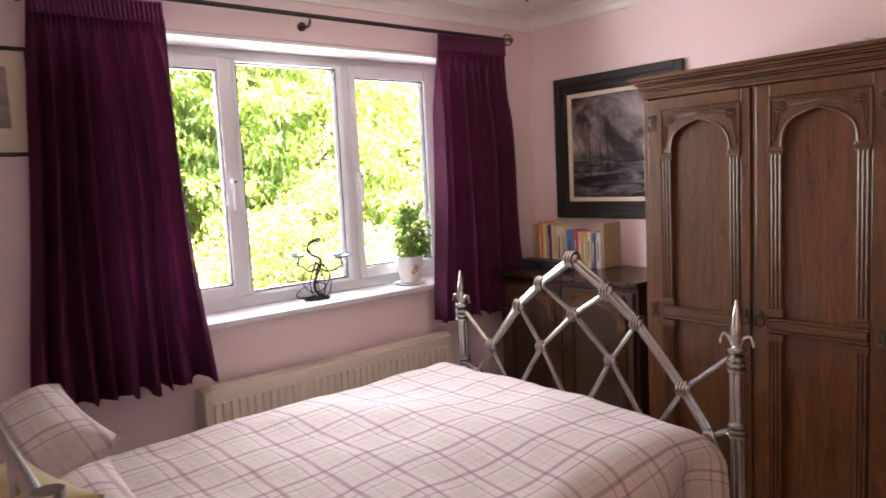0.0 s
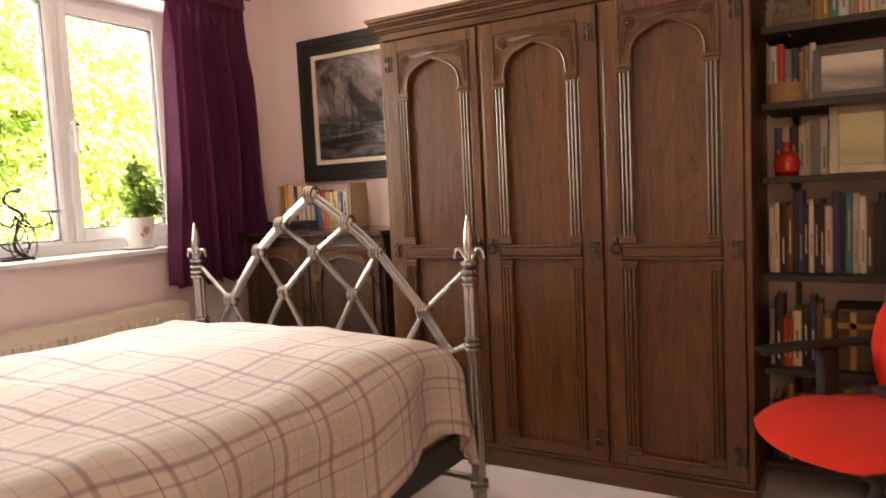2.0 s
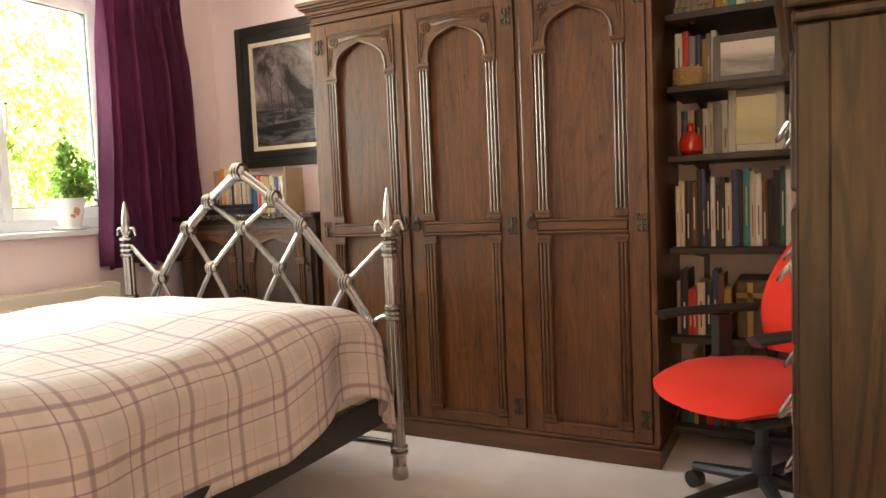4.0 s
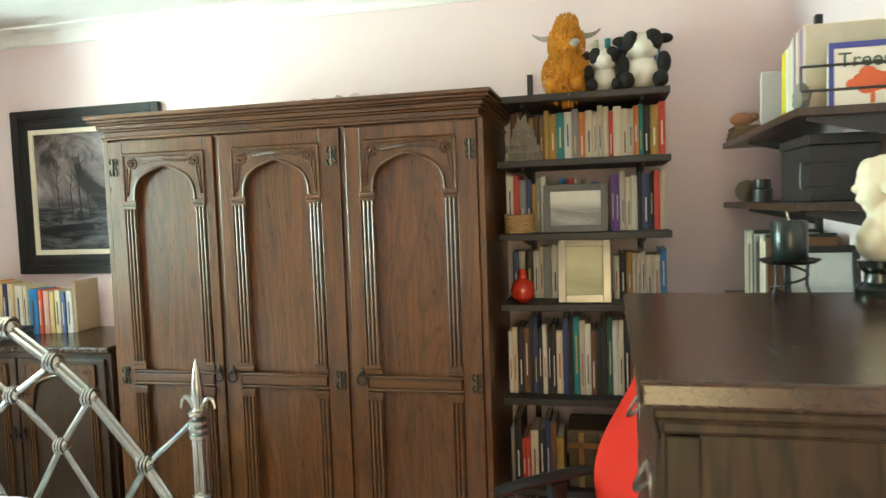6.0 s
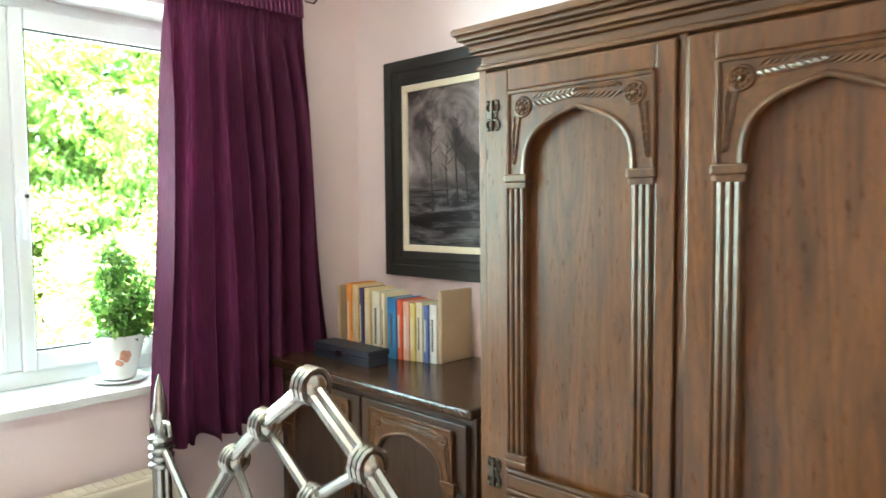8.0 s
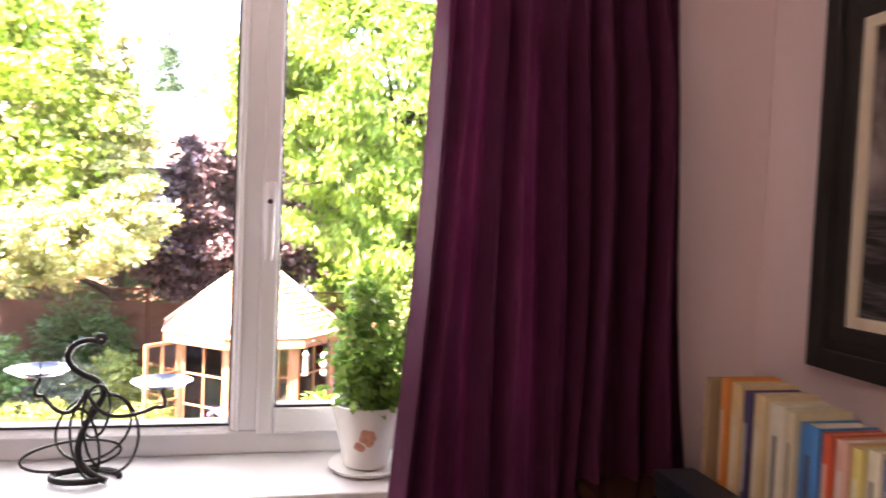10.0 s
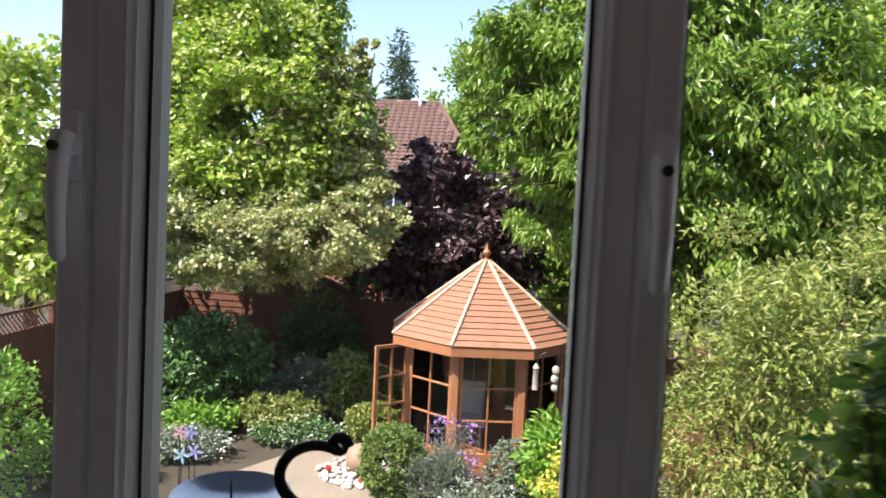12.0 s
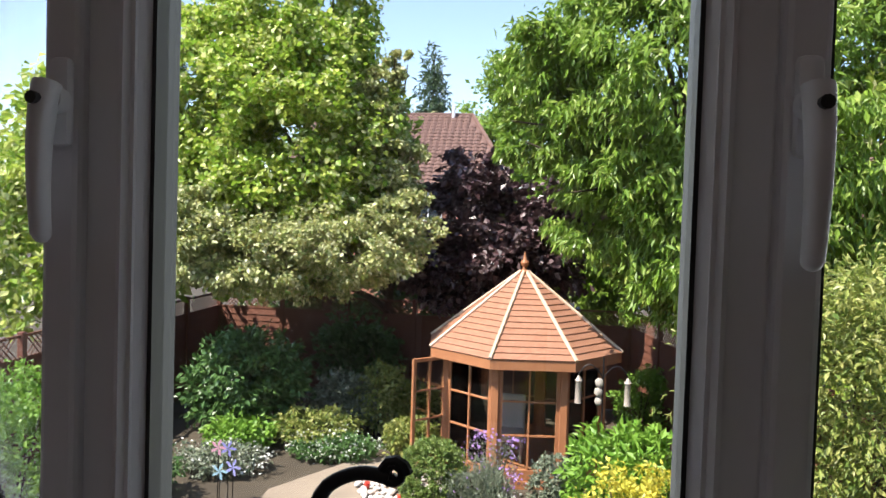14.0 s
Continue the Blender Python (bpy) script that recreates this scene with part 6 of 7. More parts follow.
for x, y in ((0.35, 13.55), (0.95, 13.15), (0.6, 13.9)):
    s_ = thing("garden_light", x, y, G + 0.05, "small red lantern among the pebbles", "garden light", "garden lights")
    part("cup", lathe(bmesh.new(), x, y, [(0.035, G + 0.05), (0.05, G + 0.12), (0.05, G + 0.14)], 12), plain("red_plastic", (0.7, 0.05, 0.03), 0.4), s_, smooth=True)
    part("stake", tube(bmesh.new(), [(x, y, G), (x, y, G + 0.05)], 0.01, 6), BLACK, s_)

# fences
FZ = -0.32


def fence_run(name, x0, y0, x1, y1, label, rails=True):
    f = thing(name, (x0 + x1) / 2, (y0 + y1) / 2, G, label, "fence", kind="structure")
    d = Vector((x1 - x0, y1 - y0, 0))
    ln = d.length
    d.normalize()
    nrm = Vector((-d.y, d.x, 0))
    rot = Matrix(((d.x, nrm.x, 0, x0), (d.y, nrm.y, 0, y0), (0, 0, 1, 0), (0, 0, 0, 1)))
    npan = max(1, round(ln / 1.85))
    for k in range(npan + 1):
        bm = boxes((k * ln / npan - 0.05, k * ln / npan + 0.05, -0.05, 0.05, G, FZ + 0.06), bevel=0.01)
        bmesh.ops.transform(bm, matrix=rot, verts=bm.verts)
        part("post", bm, FENCE, f)
    nb = 12
    h = (FZ - 0.36 - G) / nb
    for k in range(npan):
        for b in range(nb):
            bm = bmesh.new()
            z = G + b * h
            prism(bm, [(-0.025, z), (0.0, z), (0.006, z + h * 1.1), (-0.004, z + h * 1.1)], "x", k * ln / npan + 0.05, (k + 1) * ln / npan - 0.05)
            bmesh.ops.transform(bm, matrix=rot, verts=bm.verts)
            part("board", bm, FENCE, f)
        bm = bmesh.new()
        a, c = k * ln / npan + 0.05, (k + 1) * ln / npan - 0.05
        box(bm, a, c, -0.02, 0.02, FZ - 0.02, FZ + 0.02)
        box(bm, a, c, -0.02, 0.02, FZ - 0.36, FZ - 0.32)
        q = a - 0.3
        while q < c:
            for s in (1, -1):
                p = (q, q + 0.3) if s > 0 else (q + 0.3, q)
                lo, hi = Vector((p[0], 0.006 * s, FZ - 0.32)), Vector((p[1], 0.006 * s, FZ - 0.02))
                if a <= min(p) and max(p) <= c:
                    w = 0.012
                    vs = [bm.verts.new((lo.x - w, lo.y, lo.z)), bm.verts.new((lo.x + w, lo.y, lo.z)), bm.verts.new((hi.x + w, hi.y, hi.z)), bm.verts.new((hi.x - w, hi.y, hi.z))]
                    bm.faces.new(vs)
                    vs2 = [bm.verts.new((v.co.x, v.co.y + 0.008, v.co.z)) for v in vs]
                    bm.faces.new(vs2[::-1])
                    for i in range(4):
                        bm.faces.new((vs[i], vs2[i], vs2[(i + 1) % 4], vs[(i + 1) % 4]))
            q += 0.1
        bmesh.ops.transform(bm, matrix=rot, verts=bm.verts)
        part("trellis", bm, FENCE, f, "diamond trellis")


fence_run("fence_back", -5.2, 20.0, 5.0, 19.6, "red-brown boarded fence with trellis top across the garden")
fence_run("fence_side", 5.0, 19.6, 6.6, 10.0, "sunlit red-brown boarded fence with trellis top")
fence_run("fence_left", -5.2, 20.0, -4.6, 9.0, "shaded red-brown boarded fence beside the shrubs")

# ---- summerhouse ----
SX, SYC, SR = 2.60, 15.5, 1.72
EZ, AZ = -0.50, 0.80
gz = thing("summerhouse", SX, SYC, G, "octagonal cedar summerhouse with open glazed door", "summerhouse")


def oct_pt(k, r, z):
    a = (k + 0.5) * math.pi / 4 - math.pi / 2 + 0.13
    return Vector((SX + r * math.cos(a), SYC + r * math.sin(a), z))


WR = 1.42
part("floor_deck", prism(bmesh.new(), [tuple(oct_pt(k, WR + 0.05, 0).xy) for k in range(8)], "z", G, G + 0.12), CEDAR, gz)
for k in range(8):
    a, b = oct_pt(k, SR, EZ), oct_pt(k + 1, SR, EZ)
    top = Vector((SX, SYC, AZ))
    # lapped roof boards
    nb = 15
    roof = part("roof_side", (lambda m: (m.faces.new([m.verts.new(p) for p in (a - Vector((0, 0, 0.03)), b - Vector((0, 0, 0.03)), top - Vector((0, 0, 0.05)))]), m)[1])(bmesh.new()), CEDAR, gz)
    nrm = (b - a).cross(top - a).normalized()
    for j in range(nb):
        t0, t1 = j / nb * 0.96, (j + 1.15) / nb * 0.96
        p = [a.lerp(top, t0) + nrm * 0.028, b.lerp(top, t0) + nrm * 0.028, b.lerp(top, t1) + nrm * 0.008, a.lerp(top, t1) + nrm * 0.008]
        m = bmesh.new()
        lo = [m.verts.new(v) for v in p]
        hi = [m.verts.new(v - nrm * 0.02) for v in p]
        m.faces.new(lo)
        m.faces.new(hi[::-1])
        for i in range(4):
            m.faces.new((lo[i], hi[i], hi[(i + 1) % 4], lo[(i + 1) % 4]))
        part("roof_board", m, CEDAR_ROOF, roof)
    part("ridge_strip", tube(bmesh.new(), [a + nrm * 0.03, a.lerp(top, 0.97) + nrm * 0.03], 0.032, 6), PALEWOOD, gz, "pale hip strip")
    m = bmesh.new()
    vs = [m.verts.new(v) for v in (a, b, b - Vector((0, 0, 0.15)), a - Vector((0, 0, 0.15)))]
    ins = [m.verts.new((v.co.x + (SX - v.co.x) * 0.02, v.co.y + (SYC - v.co.y) * 0.02, v.co.z)) for v in vs]
    m.faces.new(vs)
    m.faces.new(ins[::-1])
    for i in range(4):
        m.faces.new((vs[i], ins[i], ins[(i + 1) % 4], vs[(i + 1) % 4]))
    part("fascia", m, CEDAR, gz)
    c = oct_pt(k, WR, 0)
    part("corner_post", boxes((c.x - 0.06, c.x + 0.06, c.y - 0.06, c.y + 0.06, G + 0.1, EZ - 0.02), bevel=0.01), CEDAR, gz)
part("finial", lathe(bmesh.new(), SX, SYC, [(0.10, AZ - 0.06), (0.11, AZ - 0.01), (0.04, AZ + 0.01), (0.035, AZ + 0.06), (0.07, AZ + 0.10), (0.075, AZ + 0.14), (0.03, AZ + 0.19), (0.025, AZ + 0.24), (0.004, AZ + 0.33)], 14), CEDAR, gz, smooth=True)


def glazed(parent, p, q, z0, z1, cols, rows, solid=0.0):
    """A framed, barred window between two points of the plan."""
    d = (q - p)
    ln = d.length
    d.normalize()
    nr = Vector((d.y, -d.x, 0))
    rot = Matrix(((d.x, nr.x, 0, p.x), (d.y, nr.y, 0, p.y), (0, 0, 1, 0), (0, 0, 0, 1)))
    e = 0.06
    m = boxes((0.0, e, -0.025, 0.025, z0, z1), (ln - e, ln, -0.025, 0.025, z0, z1), (e, ln - e, -0.025, 0.025, z1 - e, z1), (e, ln - e, -0.025, 0.025, z0, z0 + e + solid), bevel=0.004)
    bmesh.ops.transform(m, matrix=rot, verts=m.verts)
    fr = part("window_frame", m, CEDAR, parent)
    m = bmesh.new()
    for k in range(1, cols):
        x = e + (ln - 2 * e) * k / cols
        box(m, x - 0.013, x + 0.013, -0.02, 0.02, z0 + e + solid, z1 - e)
    for k in range(1, rows):
        z = z0 + e + solid + (z1 - z0 - 2 * e - solid) * k / rows
        box(m, e, ln - e, -0.017, 0.017, z - 0.013, z + 0.013)
    bmesh.ops.transform(m, matrix=rot, verts=m.verts)
    part("glazing_bar", m, CEDAR, fr)
    m = boxes((e, ln - e, -0.003, 0.003, z0 + e + solid, z1 - e))
    bmesh.ops.transform(m, matrix=rot, verts=m.verts)
    part("pane", m, GLASS, fr, "clear glass").visible_shadow = False


for k in range(8):
    a, b = oct_pt(k, WR, 0), oct_pt(k + 1, WR, 0)
    d = (b - a).normalized() * 0.06
    if k in (7, 0, 6, 5, 2, 3):
        if k == 5:
            continue
        glazed(gz, a + d, b - d, G + 0.12, EZ - 0.1, 2, 3, 0.12)
    elif k in (4,):
        glazed(gz, a + d, b - d, G + 0.12, EZ - 0.1, 2, 3, 0.6)
    else:
        m = bmesh.new()
        n = 13
        for j in range(n):
            z = G + 0.12 + j * (EZ - G - 0.2) / n
            p0, p1 = a + d, b - d
            nr = Vector(((b - a).y, -(b - a).x, 0)).normalized()
            vs = [m.verts.new(Vector((p.x, p.y, zz)) + nr * o) for p, zz, o in ((p0, z, 0.03), (p1, z, 0.03), (p1, z + (EZ - G - 0.2) / n, 0.012), (p0, z + (EZ - G - 0.2) / n, 0.012))]
            m.faces.new(vs)
            m.faces.new([m.verts.new(v.co - nr * 0.03) for v in vs][::-1])
        part("board_wall", m, CEDAR, gz, "lapped cedar boards")
# the open door, swung out from the seventh side
hp = oct_pt(6, WR, 0)
dp = hp + Vector((-0.50, -0.55, 0)).normalized() * 0.72
glazed(gz, dp, hp, G + 0.14, EZ - 0.14, 2, 3, 0.25)
# armchair inside
ac = thing("garden_chair", SX - 0.2, SYC - 0.2, G + 0.12, "pale cushioned wicker chair inside the summerhouse", "chair")
WICK = plain("pale_wicker", (0.42, 0.38, 0.34), 0.8, 0, 0.25, 40)
part("seat", boxes((SX - 0.5, SX + 0.1, SYC - 0.5, SYC + 0.1, G + 0.45, G + 0.58), bevel=0.05), WICK, ac)
part("backrest", boxes((SX - 0.5, SX + 0.1, SYC + 0.1, SYC + 0.22, G + 0.5, G + 1.15), bevel=0.05), WICK, ac)
for x in (SX - 0.45, SX + 0.05):
    for y in (SYC - 0.45, SYC + 0.12):
        part("leg", tube(bmesh.new(), [(x, y, G + 0.12), (x, y, G + 0.46)], 0.025, 8), WICK, ac)

# bird feeder pole
bf = thing("bird_feeder", 3.80, 13.2, G, "black iron feeder pole hung with seed feeders", "bird feeder")
part("pole", tube(bmesh.new(), [(3.80, 13.2, G), (3.80, 13.2, -0.25)], 0.012, 8), BLACK_IRON, bf, smooth=True)
for sg in (-1, 1):
    tip = Vector((3.80 + sg * 0.34, 13.2, -0.52))
    arm = part("arm", tube(bmesh.new(), bent((3.80, 13.2, -0.55), (3.80 + sg * 0.2, 13.2, -0.2), tip, 10), 0.009, 6), BLACK_IRON, bf, smooth=True)
    part("feeder", lathe(bmesh.new(), tip.x, tip.y, [(0.05, -0.92), (0.045, -0.9), (0.04, -0.62), (0.055, -0.60), (0.01, -0.53)], 12), plain("seed_tube", (0.42, 0.36, 0.30), 0.35, 0, 0.4, 40), arm, "clear seed tube", True)
part("fat_ball", blob(blob(blob(bmesh.new(), 3.74, 13.2, -0.75, 0.06, 0.06, 0.07, 0.2, 12), 3.75, 13.2, -0.62, 0.06, 0.06, 0.07, 0.2, 12), 3.745, 13.2, -0.88, 0.055, 0.055, 0.06, 0.2, 12), plain("feed_balls", (0.34, 0.31, 0.26), 0.8), bf, "hanging feed balls", True)

# windmill flowers
for k, (x, y, z, c) in enumerate(((-1.62, 12.6, -1.75, (0.6, 0.3, 0.4)), (-1.42, 12.5, -1.72, (0.25, 0.25, 0.55)), (-1.30, 12.4, -1.95, (0.35, 0.35, 0.7)), (-1.45, 12.3, -1.98, (0.3, 0.5, 0.6)))):
    w_ = thing("garden_windmill", x, y, G, "small coloured windmill flower on a stake", "garden ornament", "garden windmills")
    part("stake", tube(bmesh.new(), [(x, y, G), (x, y, z)], 0.008, 6), BLACK_IRON, w_)
    bm = bmesh.new()
    for j in range(5):
        a = j * 1.2566
        prism(bm, [(x, z), (x + 0.10 * math.cos(a - 0.25), z + 0.10 * math.sin(a - 0.25)), (x + 0.13 * math.cos(a), z + 0.13 * math.sin(a)), (x + 0.06 * math.cos(a + 0.4), z + 0.06 * math.sin(a + 0.4))], "y", y - 0.012, y - 0.006)
    part("petals", bm, plain("windmill_%d" % k, c, 0.4), w_)


# ---- trees and shrubs ----
def tree(name, x, y, trunk, crown, mat, count, leaf, label, slim=0.5, droop=0.3, seed=1, subs=60, sp=0.16, shell=0.5):
    t = thing(name, x, y, G, label, "tree")
    r = random.Random(seed)
    bm = bmesh.new()
    tz = trunk
    tube(bm, [(x, y, G - 0.1), (x + 0.05, y, G + (tz - G) * 0.4), (x - 0.04, y + 0.05, tz)], 0.17, 9, r1=0.10)
    for cx, cy, cz, rx, ry, rz in crown:
        for _ in range(4):
            ex = (cx + r.uniform(-0.7, 0.7) * rx, cy + r.uniform(-0.7, 0.7) * ry, cz + r.uniform(-0.4, 0.8) * rz)
            st = G + (tz - G) * r.uniform(0.55, 1)
            tube(bm, bent((x, y, st), (x + (ex[0] - x) * 0.35, y + (ex[1] - y) * 0.35, st + (ex[2] - st) * 0.7), ex, 7), 0.065, 6, r1=0.012)
    part("trunk", bm, BARK, t, smooth=True)
    leaves("crown", mat, t, crown, count, leaf, slim, droop, seed, subs, sp, shell)
    return t


def shrub(x, y, rx, ry, h, mat, count, leaf, label, seed=1, slim=0.55, extra=(), droop=0.1, sp=0.2):
    t = thing("shrub", x, y, G, label, "shrub")
    bm = bmesh.new()
    r = random.Random(seed)
    for _ in range(7):
        tube(bm, [(x + r.uniform(-0.1, 0.1), y + r.uniform(-0.1, 0.1), G - 0.02), (x + r.uniform(-0.6, 0.6) * rx, y + r.uniform(-0.6, 0.6) * ry, G + h * r.uniform(0.5, 0.85))], 0.025, 5, r1=0.006)
    part("stems", bm, BARK, t)
    cl = [(x, y, G + h * 0.5, rx, ry, h * 0.5)]
    for _ in range(4):
        a = r.uniform(0, 6.28)
        cl.append((x + 0.45 * rx * math.cos(a), y + 0.45 * ry * math.sin(a), G + h * r.uniform(0.35, 0.65), rx * 0.55, ry * 0.55, h * 0.38))
    leaves("foliage", mat, t, cl, count, leaf, slim, droop, seed, 50, sp * 0.6, 0.6)
    for m2, c2, s2 in extra:
        leaves("flowers", m2, t, [(x, y, G + h * 0.62, rx * 1.02, ry * 1.02, h * 0.48)], c2, s2, 0.9, -0.2, seed + 50, 60, 0.16, 0.85)
    return t


# the acer's last crown clump is added only to shade the back fence
tree("acer_tree", -2.6, 20.6, 2.2, [(-2.2, 17.0, 3.2, 2.3, 1.9, 2.6), (-3.2, 16.6, 1.6, 1.6, 1.4, 1.5), (-2.2, 17.0, 5.6, 1.5, 1.6, 2.0), (-4.0, 17.0, 4.4, 1.5, 1.3, 1.8), (-0.8, 17.2, 3.4, 0.9, 1.1, 1.2), (-1.1, 16.8, 1.6, 1.4, 1.2, 1.3), (-1.0, 15.9, 2.5, 0.6, 0.5, 0.6), (-4.2, 18.4, 2.4, 1.3, 1.0, 1.2)], L_ACER, 115000, 0.118, "tall green and yellow acer in sunlight behind the fence", 0.85, 0.25, 2, 90, 0.085, 0.6)
tree("variegated_tree", -0.9, 20.5, 0.6, [(-0.7, 15.4, 1.1, 1.5, 1.0, 0.65), (-2.4, 15.2, 0.9, 1.2, 0.9, 0.7), (0.3, 15.8, 1.6, 0.8, 0.8, 0.5), (0.0, 16.4, 2.7, 0.6, 0.7, 0.8), (-0.3, 16.6, 4.0, 0.42, 0.5, 0.8), (0.05, 16.5, 4.6, 0.22, 0.3, 0.3), (-3.5, 15.0, 1.2, 0.8, 0.8, 0.9), (-1.3, 16.0, 0.45, 1.3, 0.7, 0.4)], L_CREAM, 46000, 0.09, "low spreading tree with cream variegated leaves", 0.7, 0.3, 3, 60, 0.11, 0.5)
tree("purple_tree", 1.8, 18.4, 0.8, [(1.8, 18.2, 1.2, 1.5, 1.2, 1.3), (1.35, 18.2, 2.4, 0.75, 0.8, 0.85), (2.8, 18.2, 1.0, 0.9, 0.9, 1.0), (3.2, 18.2, 1.8, 0.8, 0.8, 0.9), (0.9, 18.2, 0.6, 0.9, 0.9, 0.8)], L_PURPLE, 22000, 0.16, "dark purple-leaved tree beyond the summerhouse", 0.8, 0.3, 4, 60, 0.13, 0.45)
tree("cherry_tree", 5.3, 15.2, 3.0, [(4.8, 14.8, 4.0, 2.2, 1.9, 2.4), (4.2, 14.8, 2.2, 1.3, 1.2, 1.3), (5.8, 14.6, 1.6, 1.7, 1.5, 1.6), (3.6, 15.0, 3.4, 0.9, 1.0, 1.4), (2.9, 14.9, 4.3, 0.9, 0.9, 0.9), (2.75, 14.9, 3.1, 0.75, 0.8, 0.55), (4.6, 14.6, 0.9, 0.6, 0.7, 0.8), (5.2, 14.8, 6.2, 1.8, 1.7, 1.8), (6.9, 14.4, 3.4, 1.7, 1.6, 2.4)], L_CHERRY, 92000, 0.16, "large cherry tree with drooping bright green leaves", 0.34, 0.75, 5, 110, 0.085, 0.6)
# lighter acer tints on this cherry put bright sun into its leaf colour
tree("cherry_tree", 9.0, 15.5, 2.6, [(8.6, 15.0, 2.6, 1.9, 1.8, 2.4), (9.6, 15.2, 4.6, 1.8, 1.7, 1.9), (10.8, 15.0, 2.0, 1.5, 1.5, 2.0), (8.0, 14.6, 0.4, 1.6, 1.4, 1.4)], L_ACER, 24000, 0.19, "leafy green tree over the side fence, leaves lightened for sunlight", 0.4, 0.6, 6, 70, 0.12, 0.5)
tree("garden_tree", 0.9, 38.0, 5.0, [(0.7, 38.0, 6.8, 1.8, 1.5, 3.0), (1.6, 38.2, 8.4, 1.6, 1.4, 2.4), (0.2, 38.0, 5.0, 1.5, 1.3, 2.0)], L_CHERRY, 9000, 0.26, "rounded green tree beside the house beyond", 0.6, 0.3, 19, 60, 0.13, 0.5)
tree("garden_tree", 13.0, 17.5, 2.2, [(13.0, 17.0, 2.6, 2.0, 1.9, 2.6), (12.0, 17.4, 0.6, 1.8, 1.6, 1.5), (14.5, 17.2, 1.4, 2.0, 1.8, 2.2)], L_ACER, 15000, 0.24, "sunlit green tree in the neighbouring garden", 0.7, 0.3, 16, 60, 0.15, 0.5)
tree("garden_tree", -7.0, 16.8, 2.6, [(-6.5, 16.6, 2.6, 1.5, 1.4, 2.0), (-5.9, 16.4, 0.6, 1.2, 1.2, 1.4), (-7.6, 16.8, 1.2, 1.7, 1.5, 2.0)], L_ACER, 15000, 0.19, "sunlit yellow-green tree by the boarded fence", 0.7, 0.3, 7, 60, 0.15, 0.5)
tree("garden_tree", 7.6, 20.5, 2.6, [(7.4, 20.4, 2.6, 2.4, 1.6, 2.6), (4.6, 21.5, 2.4, 1.6, 1.4, 2.4), (4.2, 21.4, 0.6, 1.8, 1.2, 1.5), (3.3, 21.6, 2.6, 1.5, 1.0, 1.4)], L_CHERRY, 22000, 0.26, "green tree beyond the back fence", 0.5, 0.4, 17, 60, 0.15, 0.5)
shrub(-2.75, 16.0, 1.2, 0.9, 1.95, L_DARK, 9000, 0.12, "dense dark green laurel bush by the fence", 8)
shrub(-0.85, 16.7, 0.75, 0.6, 1.15, L_GREY, 3500, 0.09, "grey-green shrub by the fence", 9)
shrub(-1.40, 19.3, 1.0, 0.4, 2.05, L_DARK, 4500, 0.13, "green climber growing up the boarded fence", 10)
shrub(-0.12, 16.6, 0.56, 0.5, 1.3, L_OLIVE, 3500, 0.10, "rounded olive-green shrub near the summerhouse", 11)
shrub(0.55, 16.9, 0.5, 0.5, 0.95, L_OLIVE, 2600, 0.10, "low olive-green shrub beside the door", 31)
shrub(-1.1, 15.4, 0.8, 0.5, 0.72, L_OLIVE, 4000, 0.08, "low yellow-green shrub beside the path", 12)
shrub(-2.3, 14.9, 0.6, 0.5, 0.6, L_BRIGHT, 2400, 0.10, "low bright green shrub in the bed", 32)
shrub(-2.2, 13.9, 0.8, 0.5, 0.40, L_GREY, 2600, 0.07, "grey-green edging with white flowers", 13, extra=((L_WHITE, 260, 0.05),))
shrub(-0.75, 14.9, 0.65, 0.35, 0.35, L_DARK, 2200, 0.06, "low mat of green leaves with white flowers", 14, extra=((L_WHITE, 300, 0.05),))
shrub(-3.2, 21.3, 1.8, 0.7, 3.3, L_DARK, 9000, 0.15, "dark hedge seen through the fence trellis", 43)
shrub(-0.1, 21.2, 1.8, 0.7, 3.1, L_DARK, 9000, 0.15, "dark hedge behind the boarded back fence", 44)
shrub(-0.35, 14.9, 0.6, 0.4, 0.42, L_DARK, 2600, 0.07, "low green edging plants with tiny white flowers", 41, extra=((L_WHITE, 220, 0.04),))
shrub(0.75, 15.2, 0.5, 0.4, 0.7, L_OLIVE, 2600, 0.08, "low olive shrub by the summerhouse door", 42)
shrub(-3.0, 12.6, 0.7, 0.6, 0.8, L_DARK, 2600, 0.09, "green shrub in the earth bed", 33)
ball = thing("shrub", 1.46, 12.95, G, "clipped round green box ball beside the lavender", "shrub")
part("stems", tube(bmesh.new(), [(1.46, 12.95, G - 0.02), (1.47, 12.95, G + 0.5)], 0.03, 6, r1=0.012), BARK, ball)
leaves("foliage", L_BOX, ball, [(1.46, 12.95, G + 0.52, 0.46, 0.46, 0.53), (1.46, 12.95, G + 0.52, 0.40, 0.40, 0.46)], 17000, 0.042, 0.6, 0.0, 15, 420, 0.05, 0.92)
shrub(2.14, 12.7, 0.45, 0.38, 0.85, L_GREY, 7000, 0.075, "silvery lavender bush with lilac flowers", 16, 0.2, extra=((L_LILAC, 90, 0.035),), droop=-0.5)
shrub(2.25, 13.35, 0.45, 0.3, 1.05, L_GREY, 1400, 0.05, "tall lilac-flowered stems by the summerhouse", 34, 0.2, extra=((L_LILAC, 320, 0.045),), droop=-0.5)
shrub(3.15, 12.9, 0.32, 0.32, 0.98, L_GREY, 7000, 0.05, "small round grey-green clipped shrub", 17, sp=0.12)
shrub(2.75, 12.0, 0.5, 0.35, 0.62, L_GREY, 3000, 0.04, "low silvery shrub with white flowers", 18, extra=((L_WHITE, 200, 0.035),))
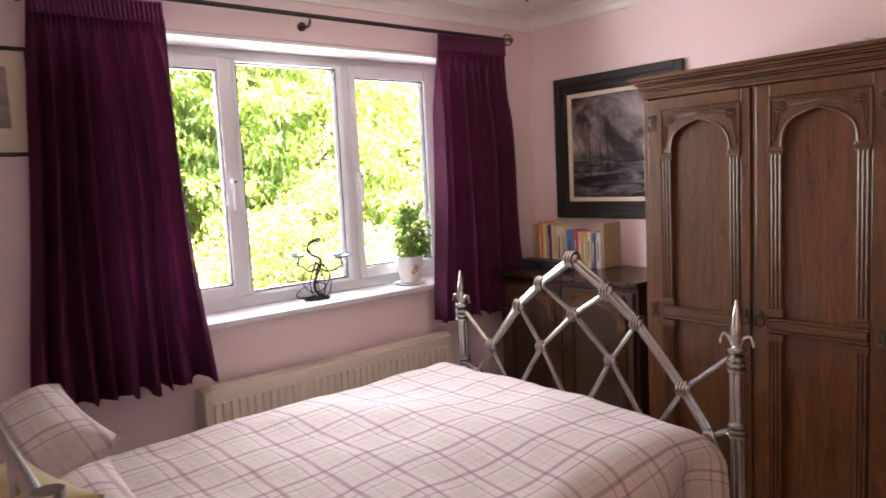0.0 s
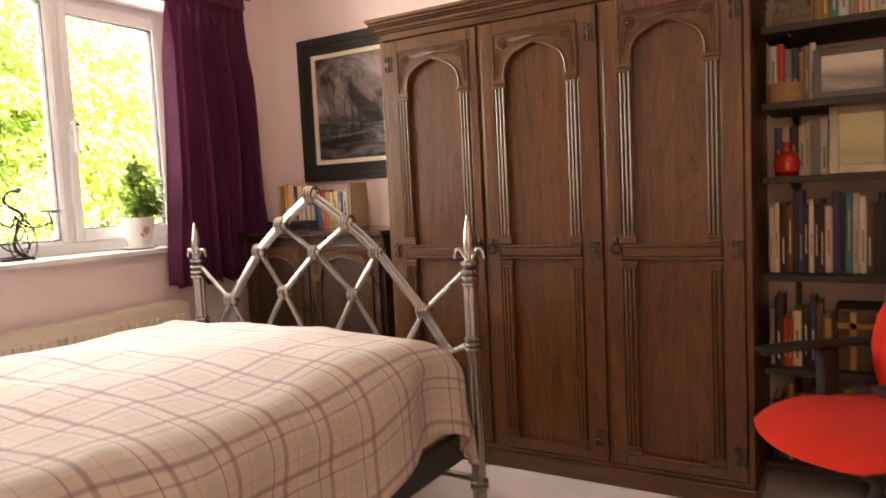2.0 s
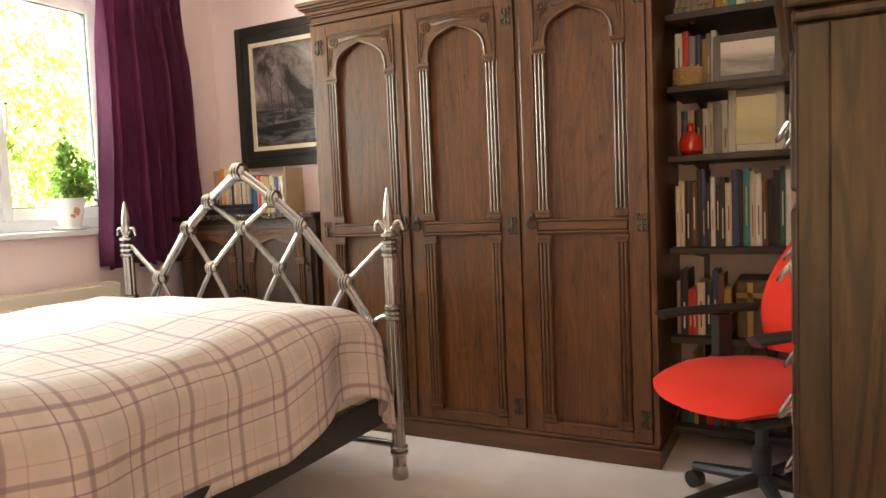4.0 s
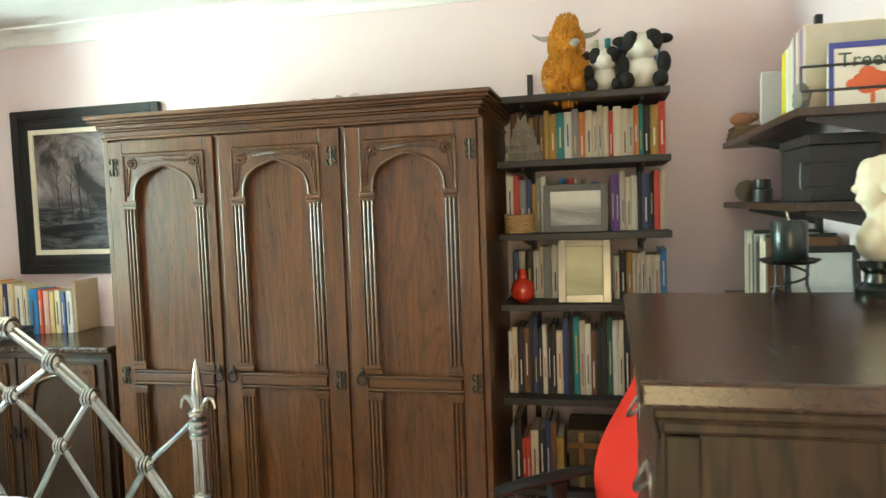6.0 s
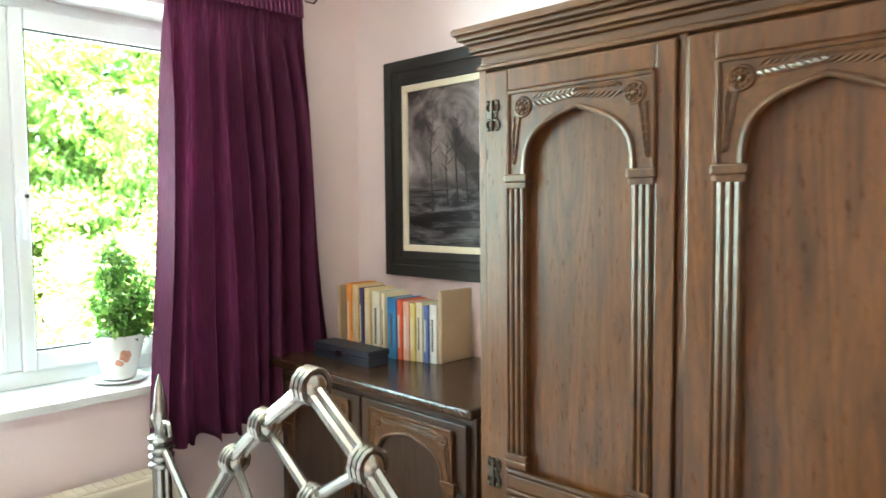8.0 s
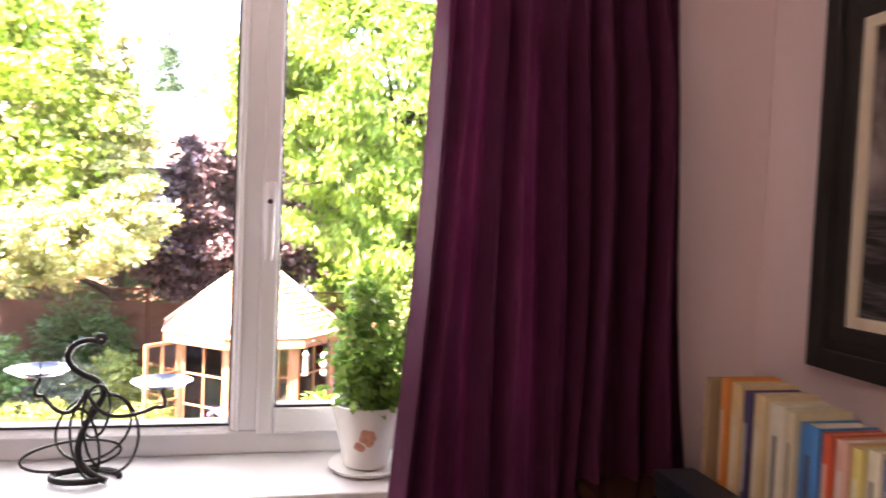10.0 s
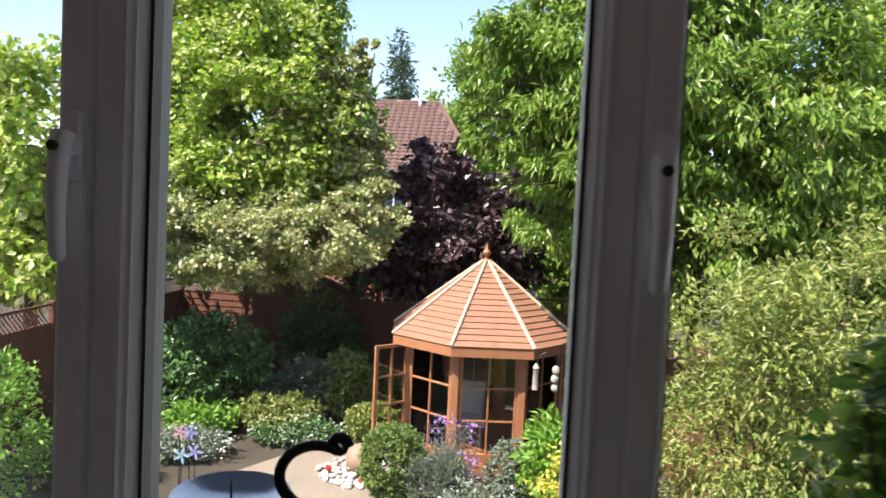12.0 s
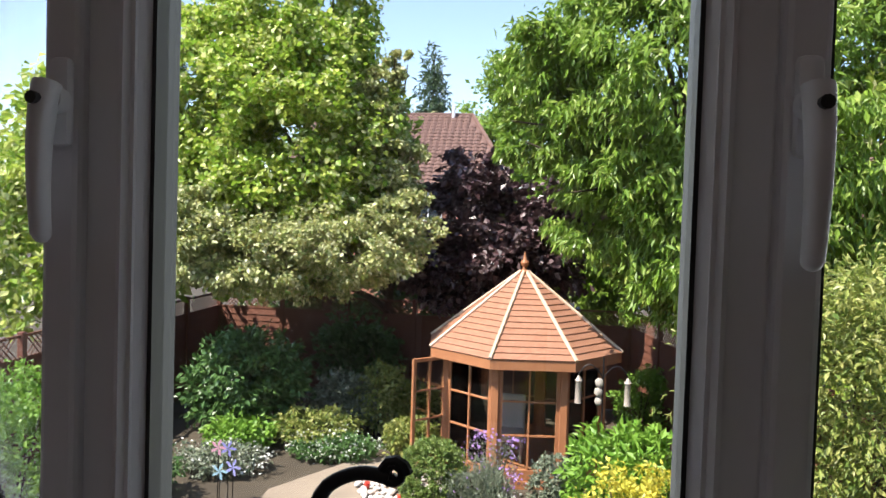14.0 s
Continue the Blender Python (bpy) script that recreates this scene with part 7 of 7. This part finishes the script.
shrub(4.0, 12.3, 0.68, 0.55, 1.72, L_BRIGHT, 3600, 0.13, "bright green broad-leaved shrub below the window", 19, 0.45)
shrub(4.0, 11.2, 0.6, 0.5, 1.5, L_YELLOW, 4200, 0.07, "golden yellow shrub below the window", 20)
shrub(5.0, 17.3, 0.55, 0.5, 1.35, L_BRIGHT, 3800, 0.08, "rounded green shrub behind the summerhouse", 21)
shrub(5.95, 10.5, 1.45, 1.1, 4.5, L_OLIVE, 34000, 0.085, "large bushy olive-green shrub at the garden's side", 22, 0.35, droop=0.35)
shrub(5.2, 9.2, 0.7, 0.6, 1.5, L_BRIGHT, 4500, 0.09, "leafy green shrub with pale flowers", 23, extra=((L_WHITE, 120, 0.05),))
# two green shrubs in cream leaves: bright sun put into the leaf colour
shrub(8.2, 11.0, 1.4, 1.2, 3.4, L_CREAM, 9000, 0.12, "tall green hedge shrub, tinted cream for sunlight, at the garden's side", 24)
shrub(10.4, 13.2, 1.7, 1.3, 3.2, L_CREAM, 7000, 0.14, "green shrub, tinted cream for sunlight, in the neighbouring garden", 25)
shrub(-3.7, 11.0, 1.0, 0.9, 2.1, L_BRIGHT, 6500, 0.08, "pale green hedge shrub beside the fence", 26)
shrub(-3.4, 9.6, 0.7, 0.6, 1.5, L_DARK, 3500, 0.09, "dark green shrub beside the fence", 27)


def conifer(x, y, h, r, seed):
    t = thing("conifer", x, y, G, "distant dark conifer against the sky", "tree", "distant conifers")
    part("trunk", tube(bmesh.new(), [(x, y, G), (x, y, h)], 0.2, 7, r1=0.03), BARK, t)
    cl = [(x, y, G + (h - G) * k, r * (1.15 - k), r * (1.15 - k), (h - G) * 0.09) for k in (0.45, 0.55, 0.65, 0.74, 0.83, 0.9, 0.96)]
    leaves("crown", L_CONIFER, t, cl, 5000, 0.4, 0.3, 0.3, seed, 40, 0.2, 0.3)


conifer(-4.3, 48, 12.6, 2.6, 1)
conifer(-20, 44, 11.5, 3.5, 4)

# ---- houses beyond ----
def house(x0, x1, y0, y1, eave, ridge, label, hip=0.0):
    h = thing("house", (x0 + x1) / 2, (y0 + y1) / 2, G, label, "house")
    part("wall", boxes((x0, x1, y0, y1, G, eave)), BRICKWALL, h, "red brick wall")
    ym = (y0 + y1) / 2
    bm = bmesh.new()
    lo, hi = [(x0 - 0.3, y0 - 0.4), (x1 + 0.3, y0 - 0.4), (x1 + 0.3, y1 + 0.4), (x0 - 0.3, y1 + 0.4)], [(x0 - 0.3, ym), (x1 + 0.3 - hip, ym)]
    a, b, c, d = [bm.verts.new((x, y, eave - 0.1)) for x, y in lo]
    e, f = [bm.verts.new((x, y, ridge)) for x, y in hi]
    for q in ((a, b, f, e), (c, d, e, f), (b, c, f), (d, a, e), (d, c, b, a)):
        bm.faces.new(q)
    roof = part("roof", bm, TILE, h, "clay tiled roof")
    part("ridge_tiles", tube(bmesh.new(), [(x0 - 0.3, ym, ridge + 0.03), (x1 + 0.3 - hip, ym, ridge + 0.03), (x1 + 0.3, y0 - 0.4, eave - 0.07)] if hip else [(x0 - 0.3, ym, ridge + 0.03), (x1 + 0.3, ym, ridge + 0.03)], 0.11, 7), TILE, roof)
    sl = Vector((0, ym - (y0 - 0.4), ridge - eave + 0.1))
    n, w = 20, 0.30
    bm = bmesh.new()
    for j in range(n):
        za, zb = j / n, (j + 1.2) / n
        x = x0 - 0.3
        while x < x1 + 0.3 - w - hip * min(1, zb):
            pa = Vector((x, y0 - 0.4, eave - 0.1)) + sl * za
            pb = Vector((x, y0 - 0.4, eave - 0.1)) + sl * min(1, zb)
            up = Vector((0, -sl.z, sl.y)).normalized()
            vs = []
            for p, o in ((pa, 0.07), (pb, 0.02)):
                vs.append([bm.verts.new(p + Vector((dx, 0, 0)) + up * (o + dz)) for dx, dz in ((0, 0.0), (0.09, 0.05), (0.18, 0.05), (w, 0.0))])
            for i in range(3):
                bm.faces.new((vs[0][i], vs[0][i + 1], vs[1][i + 1], vs[1][i]))
            x += w
    tl = part("roof_tiles", bm, TILE, roof)
    tagged(tl, kind="stuff")
    part("gutter", tube(bmesh.new(), [(x0 - 0.3, y0 - 0.46, eave - 0.12), (x1 + 0.3, y0 - 0.46, eave - 0.12)], 0.07, 8), BLACK, h)
    part("fascia", boxes((x0 - 0.3, x1 + 0.3, y0 - 0.4, y0 - 0.36, eave - 0.3, eave - 0.08)), BLACKWOOD, h)
    k = x0 + 0.8
    while k + 1.2 < x1:
        for z in (eave - 1.6, eave - 4.2):
            wd = part("window", boxes((k, k + 0.07, y0 - 0.05, y0 + 0.02, z, z + 1.2), (k + 1.1, k + 1.17, y0 - 0.05, y0 + 0.02, z, z + 1.2), (k + 0.07, k + 1.1, y0 - 0.05, y0 + 0.02, z, z + 0.07), (k + 0.07, k + 1.1, y0 - 0.05, y0 + 0.02, z + 1.13, z + 1.2), (k + 0.55, k + 0.62, y0 - 0.05, y0 + 0.02, z + 0.07, z + 1.13)), UPVC, h)
            part("pane", boxes((k + 0.05, k + 1.12, y0 - 0.02, y0 - 0.01, z + 0.05, z + 1.15)), plain("dark_pane", (0.05, 0.06, 0.07), 0.1, 0, 0.1), wd)
        k += 2.4
    return h


hs = house(-8.0, 1.5, 32.0, 39.0, 3.35, 6.7, "red brick house with clay tiled roof beyond the trees", 2.2)
part("flue", tube(bmesh.new(), [(-1.3, 35.3, 6.5), (-1.3, 35.3, 7.15)], 0.08, 8), UPVC, hs, "white flue pipe")
house(12.0, 22.0, 24.0, 31.0, 2.2, 4.6, "red brick house beside the garden trees")
